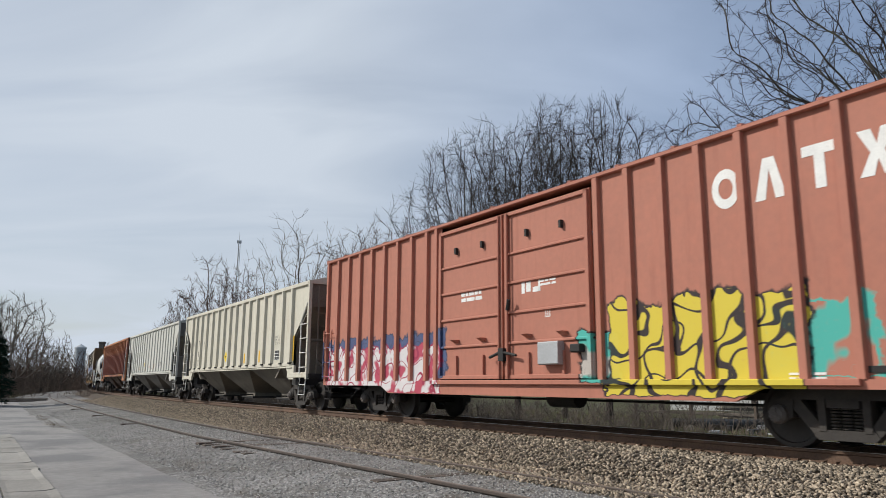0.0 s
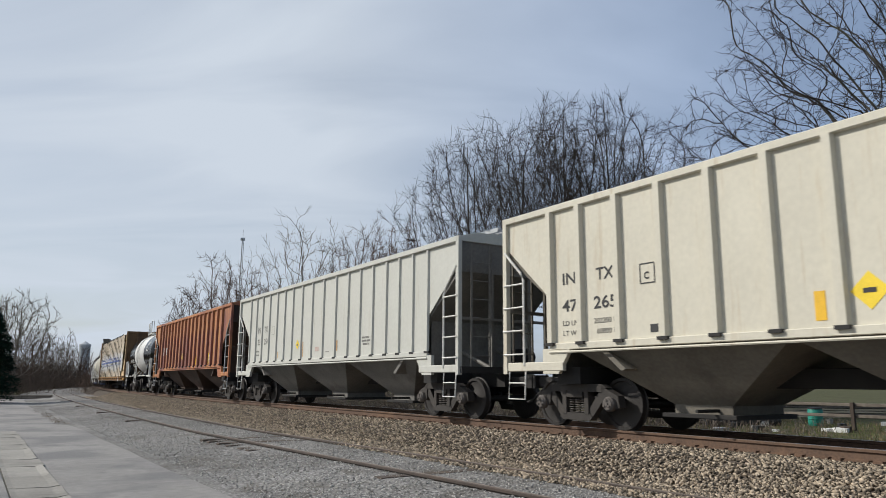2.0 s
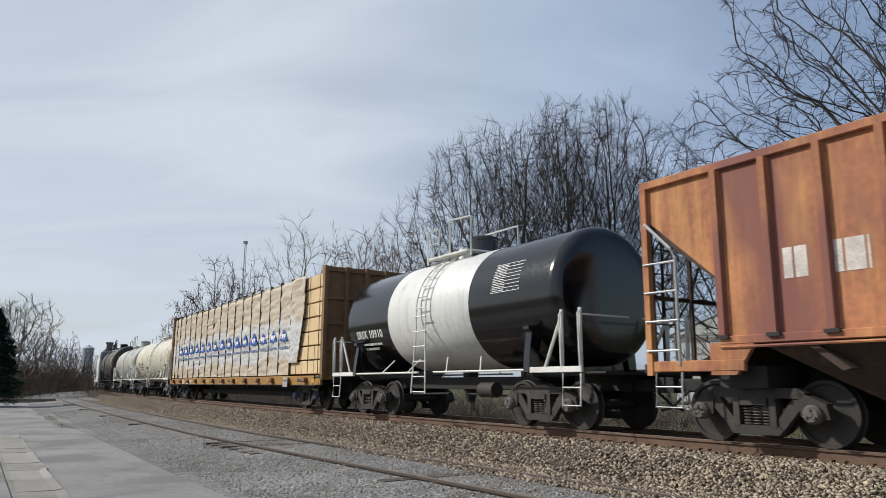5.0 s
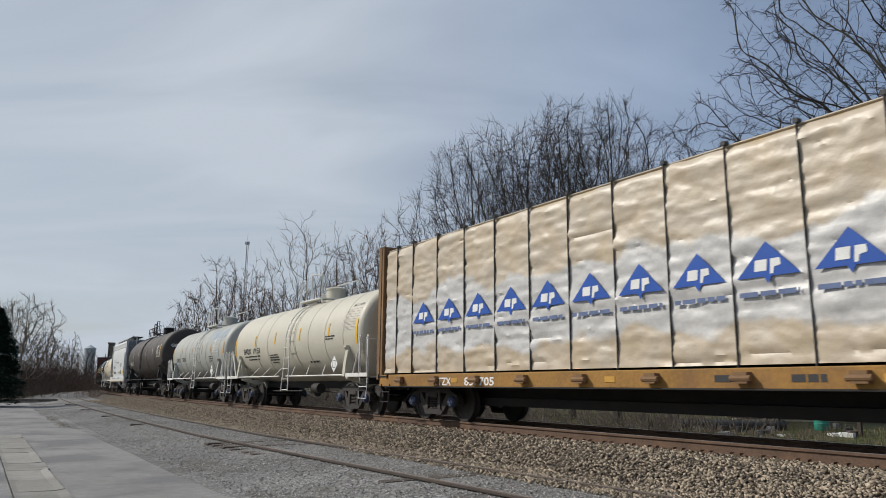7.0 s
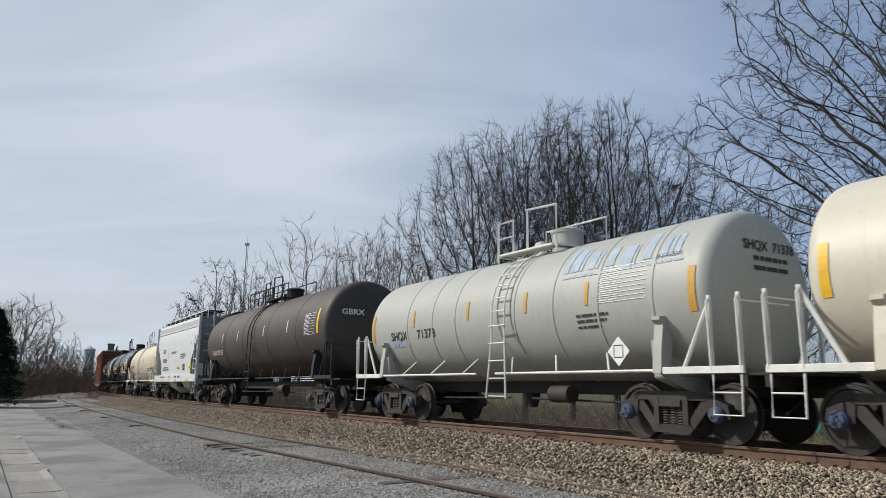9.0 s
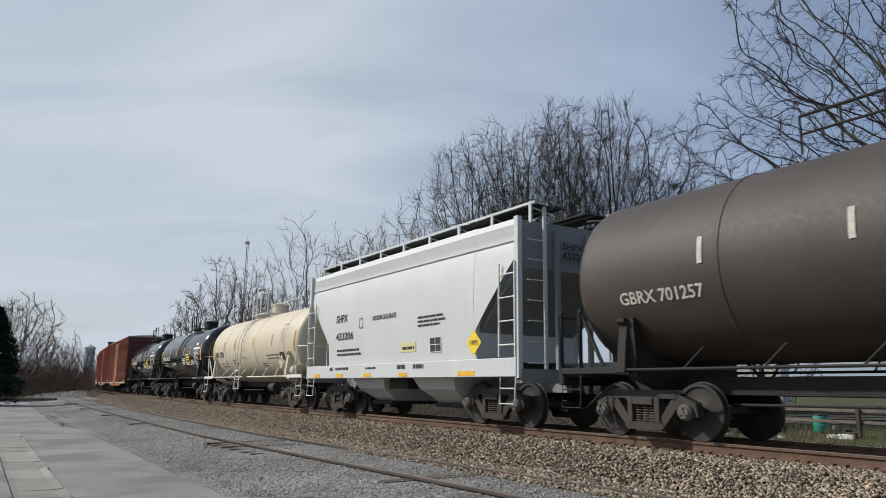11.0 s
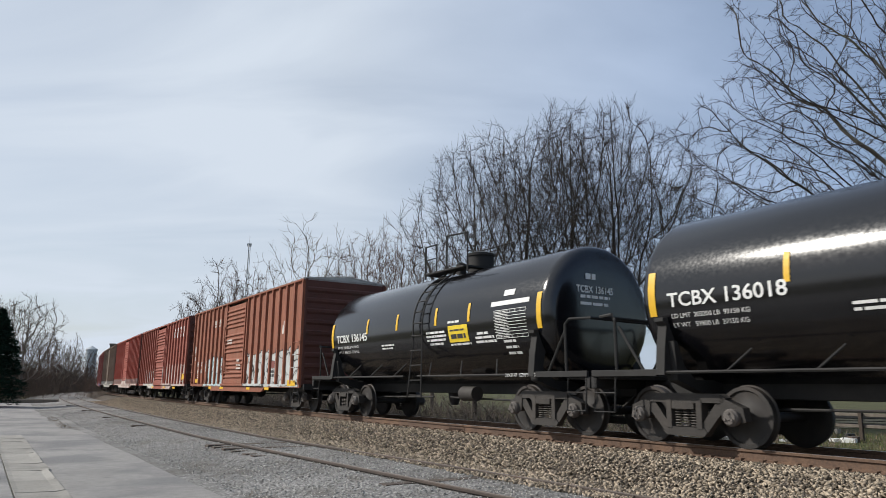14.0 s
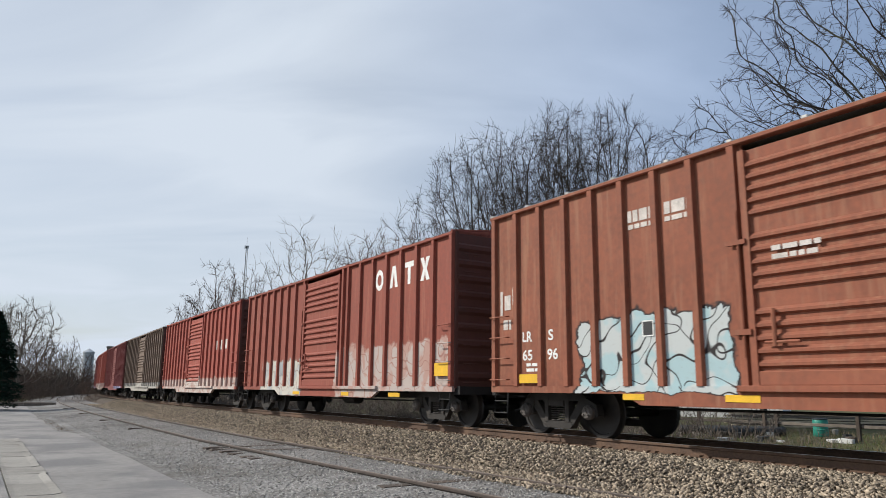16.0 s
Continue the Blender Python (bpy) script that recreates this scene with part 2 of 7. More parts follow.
# ---------------------------------------------------------------- mesh helpers
class Shape:
    """Collects vertices and faces."""

    def __init__(self):
        self.v, self.f = [], []

    def box(self, x0, x1, y0, y1, z0, z1):
        k = len(self.v)
        self.v += [(x, y, z) for z in (z0, z1) for y in (y0, y1) for x in (x0, x1)]
        self.f += [tuple(k + i for i in q) for q in ((0, 2, 3, 1), (4, 5, 7, 6), (0, 1, 5, 4), (2, 6, 7, 3), (0, 4, 6, 2), (1, 3, 7, 5))]
        return self

    def bar(self, x0, x1, y0, y1, z0, z1, c=0.015):
        """A box with its four long edges along x chamfered."""
        pts = [(y0 + c, z0), (y1 - c, z0), (y1, z0 + c), (y1, z1 - c), (y1 - c, z1), (y0 + c, z1), (y0, z1 - c), (y0, z0 + c)]
        return self.prism_x(pts, x0, x1)

    def prism_x(self, pts, x0, x1):
        k, n = len(self.v), len(pts)
        self.v += [(x0, y, z) for y, z in pts] + [(x1, y, z) for y, z in pts]
        self.f += [(k + i, k + (i + 1) % n, k + n + (i + 1) % n, k + n + i) for i in range(n)]
        self.f += [tuple(k + n - 1 - i for i in range(n)), tuple(k + n + i for i in range(n))]
        return self

    def prism_y(self, pts, y0, y1):
        """pts: (x, z) outline."""
        k, n = len(self.v), len(pts)
        self.v += [(x, y0, z) for x, z in pts] + [(x, y1, z) for x, z in pts]
        self.f += [(k + i, k + (i + 1) % n, k + n + (i + 1) % n, k + n + i) for i in range(n)]
        self.f += [tuple(k + n - 1 - i for i in range(n)), tuple(k + n + i for i in range(n))]
        return self

    def prism_z(self, pts, z0, z1):
        k, n = len(self.v), len(pts)
        self.v += [(x, y, z0) for x, y in pts] + [(x, y, z1) for x, y in pts]
        self.f += [(k + i, k + (i + 1) % n, k + n + (i + 1) % n, k + n + i) for i in range(n)]
        self.f += [tuple(k + n - 1 - i for i in range(n)), tuple(k + n + i for i in range(n))]
        return self

    def loft(self, rings, closed=True, caps=True):
        k, n = len(self.v), len(rings[0])
        for r in rings:
            self.v += [tuple(q) for q in r]
        for j in range(len(rings) - 1):
            for i in range(n if closed else n - 1):
                a, b = k + j * n + i, k + j * n + (i + 1) % n
                self.f.append((a, b, b + n, a + n))
        if caps:
            self.f += [tuple(k + n - 1 - i for i in range(n)), tuple(k + (len(rings) - 1) * n + i for i in range(n))]
        return self

    def tube(self, pts, r, sides=6, r1=None):
        pts = [Vector(q) for q in pts]
        rings = []
        for i, q in enumerate(pts):
            d = (pts[min(i + 1, len(pts) - 1)] - pts[max(i - 1, 0)]).normalized()
            a = d.cross(Vector((0, 0, 1)) if abs(d.z) < 0.9 else Vector((1, 0, 0))).normalized()
            b = d.cross(a)
            w = r if r1 is None else r + (r1 - r) * i / max(1, len(pts) - 1)
            rings.append([q + (a * math.cos(2 * math.pi * k / sides) + b * math.sin(2 * math.pi * k / sides)) * w for k in range(sides)])
        return self.loft(rings)

    def lathe_x(self, prof, cy, cz, sides=32):
        """prof: (x, radius) along an axis parallel to x."""
        return self.loft([[(x, cy + r * math.cos(2 * math.pi * k / sides), cz + r * math.sin(2 * math.pi * k / sides)) for k in range(sides)] for x, r in prof])

    def lathe_y(self, prof, cx, cz, sides=28):
        return self.loft([[(cx + r * math.sin(2 * math.pi * k / sides), y, cz + r * math.cos(2 * math.pi * k / sides)) for k in range(sides)] for y, r in prof])

    def lathe_z(self, prof, cx, cy, sides=20):
        return self.loft([[(cx + r * math.cos(2 * math.pi * k / sides), cy + r * math.sin(2 * math.pi * k / sides), z) for k in range(sides)] for z, r in prof])

    def mirrored(self):
        """Adds the mirror image across the xz plane."""
        k = len(self.v)
        self.v += [(x, -y, z) for x, y, z in self.v]
        self.f += [tuple(k + i for i in reversed(q)) for q in self.f]
        return self

    def mesh(self, name, material, smooth=False):
        me = bpy.data.meshes.new(name)
        me.from_pydata(self.v, [], self.f)
        me.materials.append(material)
        bm = bmesh.new()
        bm.from_mesh(me)
        bmesh.ops.recalc_face_normals(bm, faces=bm.faces)
        if smooth:
            for q in bm.faces:
                q.smooth = True
            for e in bm.edges:
                if len(e.link_faces) == 2 and e.calc_face_angle(0) > 0.6:
                    e.smooth = False
        bm.to_mesh(me)
        bm.free()
        return me


JOINED = {"test_chart", "test_chart_text", "small_stencil", "sill_stencil", "end_stencil", "door_stencil", "data_panel_lines", "warning_lines", "placard_line",
          "blue_script", "scrawl", "chalk_scrawl", "printed_line", "worn_lettering", "lattice", "side_stencil",
          "rail_bracket", "board_post", "lettering", "end_lettering", "cross_bearer", "spring_nest"}


def part(name, shape, material, parent, label="", smooth=False):
    ob = new(name, shape.mesh(name, material, smooth))
    ob.parent = parent
    return tagged(ob, label, kind="stuff" if name in JOINED else "")


def shared(name, me, parent, m=None, label=""):
    ob = new(name, me)
    ob.parent = parent
    if m is not None:
        ob.matrix_basis = m
    return tagged(ob, label, kind="stuff" if name in JOINED else "")


def thing(name, label, category, group="", kind="", m=None):
    ob = new(name)
    ob.empty_display_size = 0.3
    if m is not None:
        ob.matrix_world = m
    return tagged(ob, label, category, group, kind)


def solid(name, shape, material, label, category="", group="", kind="", smooth=False, m=None):
    ob = new(name, shape.mesh(name, material, smooth))
    if m is not None:
        ob.matrix_world = m
    return tagged(ob, label, category, group, kind)


# ---------------------------------------------------------------- the line of the main track
STEP = 0.5
S_GRID = np.arange(-260, 400 + STEP, STEP)
curv = np.clip(0.000479 + 0.00001637 * S_GRID, 0.00015, 0.0032)
head = np.concatenate([[0], np.cumsum((curv[1:] + curv[:-1]) / 2 * STEP)])
zero = int(round(260 / STEP))
head += radians(-32.41) - head[zero]
hx = np.concatenate([[0], np.cumsum((np.sin(head[1:]) + np.sin(head[:-1])) / 2 * STEP)])
hy = np.concatenate([[0], np.cumsum((np.cos(head[1:]) + np.cos(head[:-1])) / 2 * STEP)])
hx += 2.715 - hx[zero]
hy += 15.459 - hy[zero]


def line(s, lat=0.0):
    """Plan point at s metres along the main track, lat metres to its near side, and the heading."""
    a = float(np.interp(s, S_GRID, head))
    return float(np.interp(s, S_GRID, hx)) - lat * math.cos(a), float(np.interp(s, S_GRID, hy)) + lat * math.sin(a), a


def siding(s):
    """Lateral place of the side track's middle."""
    return 4.74 - 0.045 * max(0.0, 8.0 - s) if s > -16 else 3.66


def sweep(section, s0, s1, step, shift=None):
    """Sweeps (lat, z) points along the main line."""
    sh = Shape()
    rings = []
    n = int(math.ceil((s1 - s0) / step))
    for i in range(n + 1):
        s = s0 + (s1 - s0) * i / n
        off = shift(s) if shift else 0.0
        rings.append([(*line(s, la + off)[:2], z) for la, z in section])
    return sh, rings


def band(name, section, s0, s1, step, material, label, category="", kind="structure", shift=None, closed=False):
    sh, rings = sweep(section, s0, s1, step, shift)
    sh.loft(rings, closed=closed, caps=closed)
    return solid(name, sh, material, label, category, "", kind)


# ---------------------------------------------------------------- ground
g = Shape()
ticks = [-3000, -900, -300, -120, -60, -30, -10, 10, 30, 60, 120, 300, 900, 3000]
for j, y in enumerate(ticks):
    g.v += [(x, y, -0.80) for x in ticks]
n_t = len(ticks)
g.f += [(j * n_t + i, j * n_t + i + 1, (j + 1) * n_t + i + 1, (j + 1) * n_t + i) for j in range(n_t - 1) for i in range(n_t - 1)]
solid("ground", g, GRASS, "flat winter ground of dull grass and soil", "ground", kind="structure")
band("gravel_yard", [(8.6, -0.74), (7.0, -0.675), (5.95, -0.57), (5.5, -0.53), (4.0, -0.523), (2.6, -0.52)], -60, 190, 2.0, GRAVEL,
     "grey crushed-stone strip beside the tracks", "gravel")
band("ballast_bed", [(3.35, -0.66), (2.7, -0.54), (1.75, -0.21), (1.3, -0.19), (-1.3, -0.19), (-1.8, -0.22), (-3.2, -0.66), (-3.5, -0.82)],
     -60, 190, 2.0, BALLAST, "brownish crushed-stone ballast bed under the main track", "ballast")
band("road", [(10.3, -0.712), (9.3, -0.702), (8.4, -0.69), (6.95, -0.70), (6.8, -0.745)], -60, 55, 2.0, ASPHALT, "worn grey asphalt street along the railway", "road",
     shift=lambda s: 0.12 * math.sin(s * 0.9) + 0.08 * math.sin(2.3 * s) + (1.0 if s > 14 else 0.0) * min(1, (s - 14) / 4))
gutter = thing("gutter", "pale worn concrete gutter in slabs beside the street", "gutter", kind="structure")
s1 = 13.4
for i in range(60):
    s0 = s1 - random.uniform(0.75, 1.6)
    wear = random.uniform(-0.03, 0.03)
    sh, rings = sweep([(9.97, -0.80), (9.97, -0.655), (9.90, -0.668), (9.45, -0.672 - 0.006 * (i % 3)), (9.31 + wear, -0.662 + wear * 0.3), (9.31 + wear, -0.80)], s0 + 0.014, s1 - 0.014, 0.8)
    s1 = s0
    part("slab", sh.loft(rings), CONCRETE, gutter)
band("sidewalk", [(14.5, -0.66), (10.2, -0.66), (9.99, -0.663), (9.978, -0.72)], -60, 13.4, 2.0, ASPHALT, "grey paved walk behind the gutter", "pavement")
# ---------------------------------------------------------------- tracks
def rail_section(la, top):
    b = top - 0.17
    return [(la - 0.075, b), (la + 0.075, b), (la + 0.075, b + 0.012), (la + 0.012, b + 0.035), (la + 0.010, top - 0.05), (la + 0.036, top - 0.038),
            (la + 0.036, top - 0.008), (la + 0.026, top), (la - 0.026, top), (la - 0.036, top - 0.008), (la - 0.036, top - 0.038), (la - 0.010, top - 0.05), (la - 0.012, b + 0.035), (la - 0.075, b + 0.012)]


main_track = thing("railway_track", "main line track with rust-brown rails on wooden ties", "railway track", kind="structure")
side_track = thing("side_track", "lower side track with dull rails half sunk in gravel", "railway track", kind="structure")
for la in (0.755, -0.755):
    sh, rings = sweep(rail_section(la, 0.0), -60, 185, 1.0)
    part("rail", sh.loft(rings), RUST_RAIL, main_track)
    sh, rings = sweep([(la - 0.024, 0.0), (la + 0.024, 0.0), (la + 0.024, 0.003), (la - 0.024, 0.003)], -60, 185, 1.0)
    part("rail_head", sh.loft(rings), SHINY, main_track, "polished running surface of the rail")
    sh, rings = sweep(rail_section(la, -0.465), -60, 185, 1.0, siding)
    part("rail", sh.loft(rings), OLD_RAIL, side_track)
    sh, rings = sweep([(la - 0.022, -0.465), (la + 0.022, -0.465), (la + 0.022, -0.462), (la - 0.022, -0.462)], -60, 185, 1.0, siding)
    part("rail_head", sh.loft(rings), DULL_HEAD, side_track, "dull worn top of the rail")
tie_me = Shape().bar(-0.115, 0.115, -1.30, 1.30, -0.34, -0.172, 0.012).mesh("tie", TIE)
plate_me = Shape().box(-0.17, 0.17, -0.10, 0.10, -0.176, -0.160).box(-0.10, -0.07, -0.12, 0.12, -0.17, -0.135).box(0.07, 0.10, -0.12, 0.12, -0.17, -0.135).mesh("tie_plate", RUST_RAIL)
for i in range(170):
    s = -14 + 0.53 * i
    x, y, a = line(s)
    q = pose(x, y, random.uniform(-0.006, 0.006), 0, 0, 90 - math.degrees(a) + random.uniform(-1.2, 1.2))
    shared("tie", tie_me, main_track, q)
    if i < 110:
        shared("tie_plate", plate_me, main_track, pose(*line(s, 0.755)[:2], 0, 0, 0, 90 - math.degrees(a)))
side_tie = Shape().bar(-0.11, 0.11, -1.28, 1.28, -0.80, -0.522, 0.02).mesh("side_tie", TIE)
for i in range(90):
    s = -12 + 0.62 * i + random.uniform(-0.08, 0.08)
    la = siding(s)
    x, y, a = line(s, la)
    if 2.5 < s < 6.5 or random.random() < 0.06:
        shared("tie", side_tie, side_track, pose(x, y, random.uniform(-0.012, 0.006), 0, 0, 90 - math.degrees(a) + random.uniform(-3, 3)))


# ---------------------------------------------------------------- loose stone
def stones(name, n, place, size, material, label, seed):
    """Many small irregular stones in one mesh. place(rng) gives lateral s, lat, z arrays."""
    rng = np.random.default_rng(seed)
    s, la, z = place(rng, n)
    a = np.interp(s, S_GRID, head)
    px = np.interp(s, S_GRID, hx) - la * np.cos(a)
    py = np.interp(s, S_GRID, hy) + la * np.sin(a)
    base = np.array([(x, y, z) for x in (-1, 1) for y in (-1, 1) for z in (-1, 1)]) * 0.62
    tri = np.array([(0, 1, 3), (0, 3, 2), (4, 6, 7), (4, 7, 5), (0, 4, 5), (0, 5, 1), (2, 3, 7), (2, 7, 6), (0, 2, 6), (0, 6, 4), (1, 5, 7), (1, 7, 3)])
    sz = size * rng.uniform(0.55, 1.35, n)
    v = base[None] * rng.uniform(0.45, 1.35, (n, 8, 3)) * np.stack([rng.uniform(0.8, 1.5, n), rng.uniform(0.6, 1.0, n), rng.uniform(0.5, 0.9, n)], 1)[:, None]
    th, ph = rng.uniform(0, 6.283, n), rng.uniform(-1.0, 1.0, n)
    x1 = v[..., 0] * np.cos(th)[:, None] - v[..., 1] * np.sin(th)[:, None]
    y1 = v[..., 0] * np.sin(th)[:, None] + v[..., 1] * np.cos(th)[:, None]
    z1 = v[..., 2] * np.cos(ph)[:, None] + x1 * np.sin(ph)[:, None]
    v = np.stack([x1, y1, z1], 2) * sz[:, None, None] / 2
    v += np.stack([px, py, z], 1)[:, None]
    me = bpy.data.meshes.new(name)
    f = (tri[None] + 8 * np.arange(n)[:, None, None]).reshape(-1, 3)
    me.vertices.add(8 * n)
    me.vertices.foreach_set("co", v.reshape(-1).astype(np.float32))
    me.loops.add(len(f) * 3)
    me.loops.foreach_set("vertex_index", f.reshape(-1).astype(np.int32))
    me.polygons.add(len(f))
    me.polygons.foreach_set("loop_start", np.arange(0, len(f) * 3, 3, dtype=np.int32))
    me.update()
    me.validate()
    me.materials.append(material)
    return tagged(new(name, me), label, "stones", "", "stuff")


def on_ballast(rng, n):
    s = -8 + 62 * rng.random(n) ** 1.9
    la = 0.86 + 2.95 * rng.random(n) ** 0.85
    z = np.interp(la, [0.8, 1.3, 1.75, 2.7, 3.3, 4.0], [-0.19, -0.19, -0.21, -0.515, -0.512, -0.518]) + rng.uniform(-0.005, 0.025, n)
    return s, la, z


def between_rails(rng, n):
    s = -8 + 50 * rng.random(n) ** 1.5
    la = np.where(rng.random(n) < 0.6, rng.uniform(-0.66, 0.66, n), rng.uniform(-2.8, -0.9, n))
    return s, la, np.interp(la, [-3.2, -1.8, -1.3, 1.3], [-0.66, -0.22, -0.19, -0.19]) + rng.uniform(0, 0.02, n)


def on_yard(rng, n):
    s = -8 + 40 * rng.random(n) ** 2.0
    la = 3.0 + 4.3 * rng.random(n) ** 0.9
    return s, la, np.interp(la, [2.6, 4.0, 5.5, 5.95, 7.0, 8.6], [-0.52, -0.523, -0.53, -0.57, -0.675, -0.74]) + rng.uniform(-0.004, 0.008, n)


stones("ballast_stones", 52000, on_ballast, 0.062, STONE, "loose brown and grey crushed ballast stones", 3)
stones("ballast_stones", 9000, between_rails, 0.068, STONE, "loose ballast stones between the rails", 4)
stones("gravel_stones", 24000, on_yard, 0.036, PEBBLE, "loose grey gravel", 5)


# ---------------------------------------------------------------- bare trees
def tubes(paths, sides, material, name, parent, label=""):
    """One mesh of tapered limbs. paths: lists of (point, radius)."""
    V, F = [], []
    for path in paths:
        k = len(V)
        n = len(path)
        for i, (q, r) in enumerate(path):
            d = (path[min(i + 1, n - 1)][0] - path[max(i - 1, 0)][0])
            d.normalize()
            a = d.orthogonal().normalized()
            b = d.cross(a)
            for j in range(sides):
                w = 2 * math.pi * j / sides
                V.append(q + (a * math.cos(w) + b * math.sin(w)) * r)
        for i in range(n - 1):
            for j in range(sides):
                p0, p1 = k + i * sides + j, k + i * sides + (j + 1) % sides
                F.append((p0, p1, p1 + sides, p0 + sides))
    me = bpy.data.meshes.new(name)
    me.from_pydata([tuple(v) for v in V], [], F)
    me.materials.append(material)
    for q in me.polygons:
        q.use_smooth = True
    ob = new(name, me)
    ob.parent = parent
    return tagged(ob, label)


def bare_tree(x, y, label, seed, crown, points=700, seg=0.35, trunk=2.0, up=0.25, twig=TWIG, bark=BARK, tip=0.008, power=2.35, twigs=3, twig_len=0.7, wander=0.15, group="bare trees", base=-0.8, stems=1, droop=0.0, shell=0.45, off=(0.0, 0.0), inertia=0.6):
    """A leafless tree that grows towards points spread through its crown. crown: radius, lowest and highest level, over the base."""
    rng = np.random.default_rng(seed)
    tree = thing("tree", label, "tree", group, m=pose(x, y, base))
    rx, lo, hi = crown
    d = rng.normal(size=(points, 3))
    d /= np.linalg.norm(d, axis=1)[:, None]
    r = rng.random(points) ** shell
    lump = 1 + 0.13 * np.sin(3 * np.arctan2(d[:, 1], d[:, 0]) + seed) + 0.10 * np.sin(7 * d[:, 2] + 2.1 * seed) + 0.07 * np.sin(9 * d[:, 0] + seed)
    goal = d * (r * lump)[:, None] * np.array([rx, rx, (hi - lo) / 2]) + np.array([off[0], off[1], (hi + lo) / 2])
    goal = goal[goal[:, 2] > 0.6]
    pos, par, way = [], [], []
    for k in range(stems):
        a = 2 * math.pi * k / stems + seed
        o = np.array([math.cos(a), math.sin(a), 0]) * (0.0 if stems == 1 else 0.35)
        lean = np.array([math.cos(a), math.sin(a), 0]) * (0.0 if stems == 1 else 0.22) + np.array([off[0], off[1], 0]) * 0.05
        n = max(3, int(trunk / seg))
        for i in range(n + 1):
            pos.append(o + (np.array([0, 0, 1.0]) + lean) * seg * i)
            par.append(len(pos) - 2 if i else -1)
            way.append(np.array([0, 0, 1.0]))
    P = np.array(pos)
    near = np.full(len(goal), 1e9)
    who = np.zeros(len(goal), int)

    def update(first):
        D = np.linalg.norm(goal[:, None] - P[None, first:], axis=2)
        j = D.argmin(1)
        v = D[np.arange(len(goal)), j]
        m = v < near
        near[m], who[m] = v[m], first + j[m]

    update(0)
    seen = set()
    for _ in range(140):
        live = near > seg * 1.5
        if not live.any():
            break
        fresh = []
        for i in np.unique(who[live]):
            q = goal[live & (who == i)] - P[i]
            w = (q / np.linalg.norm(q, axis=1)[:, None]).sum(0)
            w = w / (np.linalg.norm(w) + 1e-6) + np.array([0, 0, up]) + rng.normal(size=3) * wander + inertia * way[i]
            w /= np.linalg.norm(w) + 1e-6
            key = (i, tuple(np.round(w, 1)))
            if key in seen:
                continue
            seen.add(key)
            fresh.append((i, w))
        if not fresh:
            break
        k = len(P)
        P = np.vstack([P] + [(P[i] + w * seg)[None] for i, w in fresh])
        for i, w in fresh:
            par.append(int(i))
            way.append(w)
        update(k)
    n = len(P)
    load = np.zeros(n)
    kids = [[] for _ in range(n)]
    for i in range(n - 1, -1, -1):
        if not kids[i]:
            load[i] = tip ** power
        if par[i] >= 0:
            load[par[i]] += load[i]
            kids[par[i]].append(i)
    rad = load ** (1 / power)
    big, small = [], []
    heads = [(i, None) for i in range(n) if par[i] < 0]
    while heads:
        i, p0 = heads.pop()
        path = [] if p0 is None else [(Vector(P[p0]), min(rad[p0], rad[i] * 1.15))]
        while True:
            path.append((Vector(P[i]), rad[i]))
            ch = sorted(kids[i], key=lambda c: -rad[c])
            if not ch:
                break
            heads += [(c, i) for c in ch[1:]]
            i = ch[0]
        (big if path[0][1] > tip * 5 else small).append(path)
    for i in range(n):
        if rad[i] > tip * 3.2:
            continue
        for _ in range(twigs if not kids[i] else twigs // 2):
            w = Vector(way[i]) + Vector(rng.normal(size=3)) * 0.55 + Vector((0, 0, up * 0.8 - droop))
            w.normalize()
            l = twig_len * rng.uniform(0.4, 1.1)
            bend = Vector(rng.normal(size=3)) * 0.18
            p0 = Vector(P[i])
            p1 = p0 + (w + bend) * l * 0.5
            small.append([(p0, tip * 0.8), (p1, tip * 0.65), (p1 + (w - bend * 0.5 + Vector((0, 0, 0.15 - droop))) * l * 0.5, tip * 0.35)])
    tubes(big, 6, bark, "trunk", tree)
    tubes(small, 3, twig, "crown", tree, "bare fine twigs")
    return tree


def at_px(px, dist, lift=4.0):
    """Plan place in the direction that lies px/1568 of the way across the view, at that distance, for a top seen lift degrees up."""
    a = math.atan((px - 784) / FOCAL * (0.982 + 0.187 * math.tan(radians(lift))))
    return dist * math.sin(a), dist * math.cos(a)


# the clump of upright trees behind the track
for px, d, top, rx, fork, seed, n in ((836, 35, 13.6, 3.5, 3.2, 12, 2000), (922, 37, 16.0, 4.4, 4.0, 11, 2600), (1000, 39, 16.6, 4.4, 4.4, 15, 2400), (1074, 38, 16.7, 4.8, 4.2, 14, 3000), (1160, 41, 14.2, 4.2, 3.6, 23, 1800)):
    bare_tree(*at_px(px, d, 20), "spreading bare tree with dense fine twigs", seed, (rx, fork + 0.8, top), n, 0.30, fork, up=0.08, twig=TWIG_DARK, bark=BARK_DARK, tip=0.0105, power=2.3, twigs=4, twig_len=0.8, wander=0.07, shell=0.5, inertia=0.35)
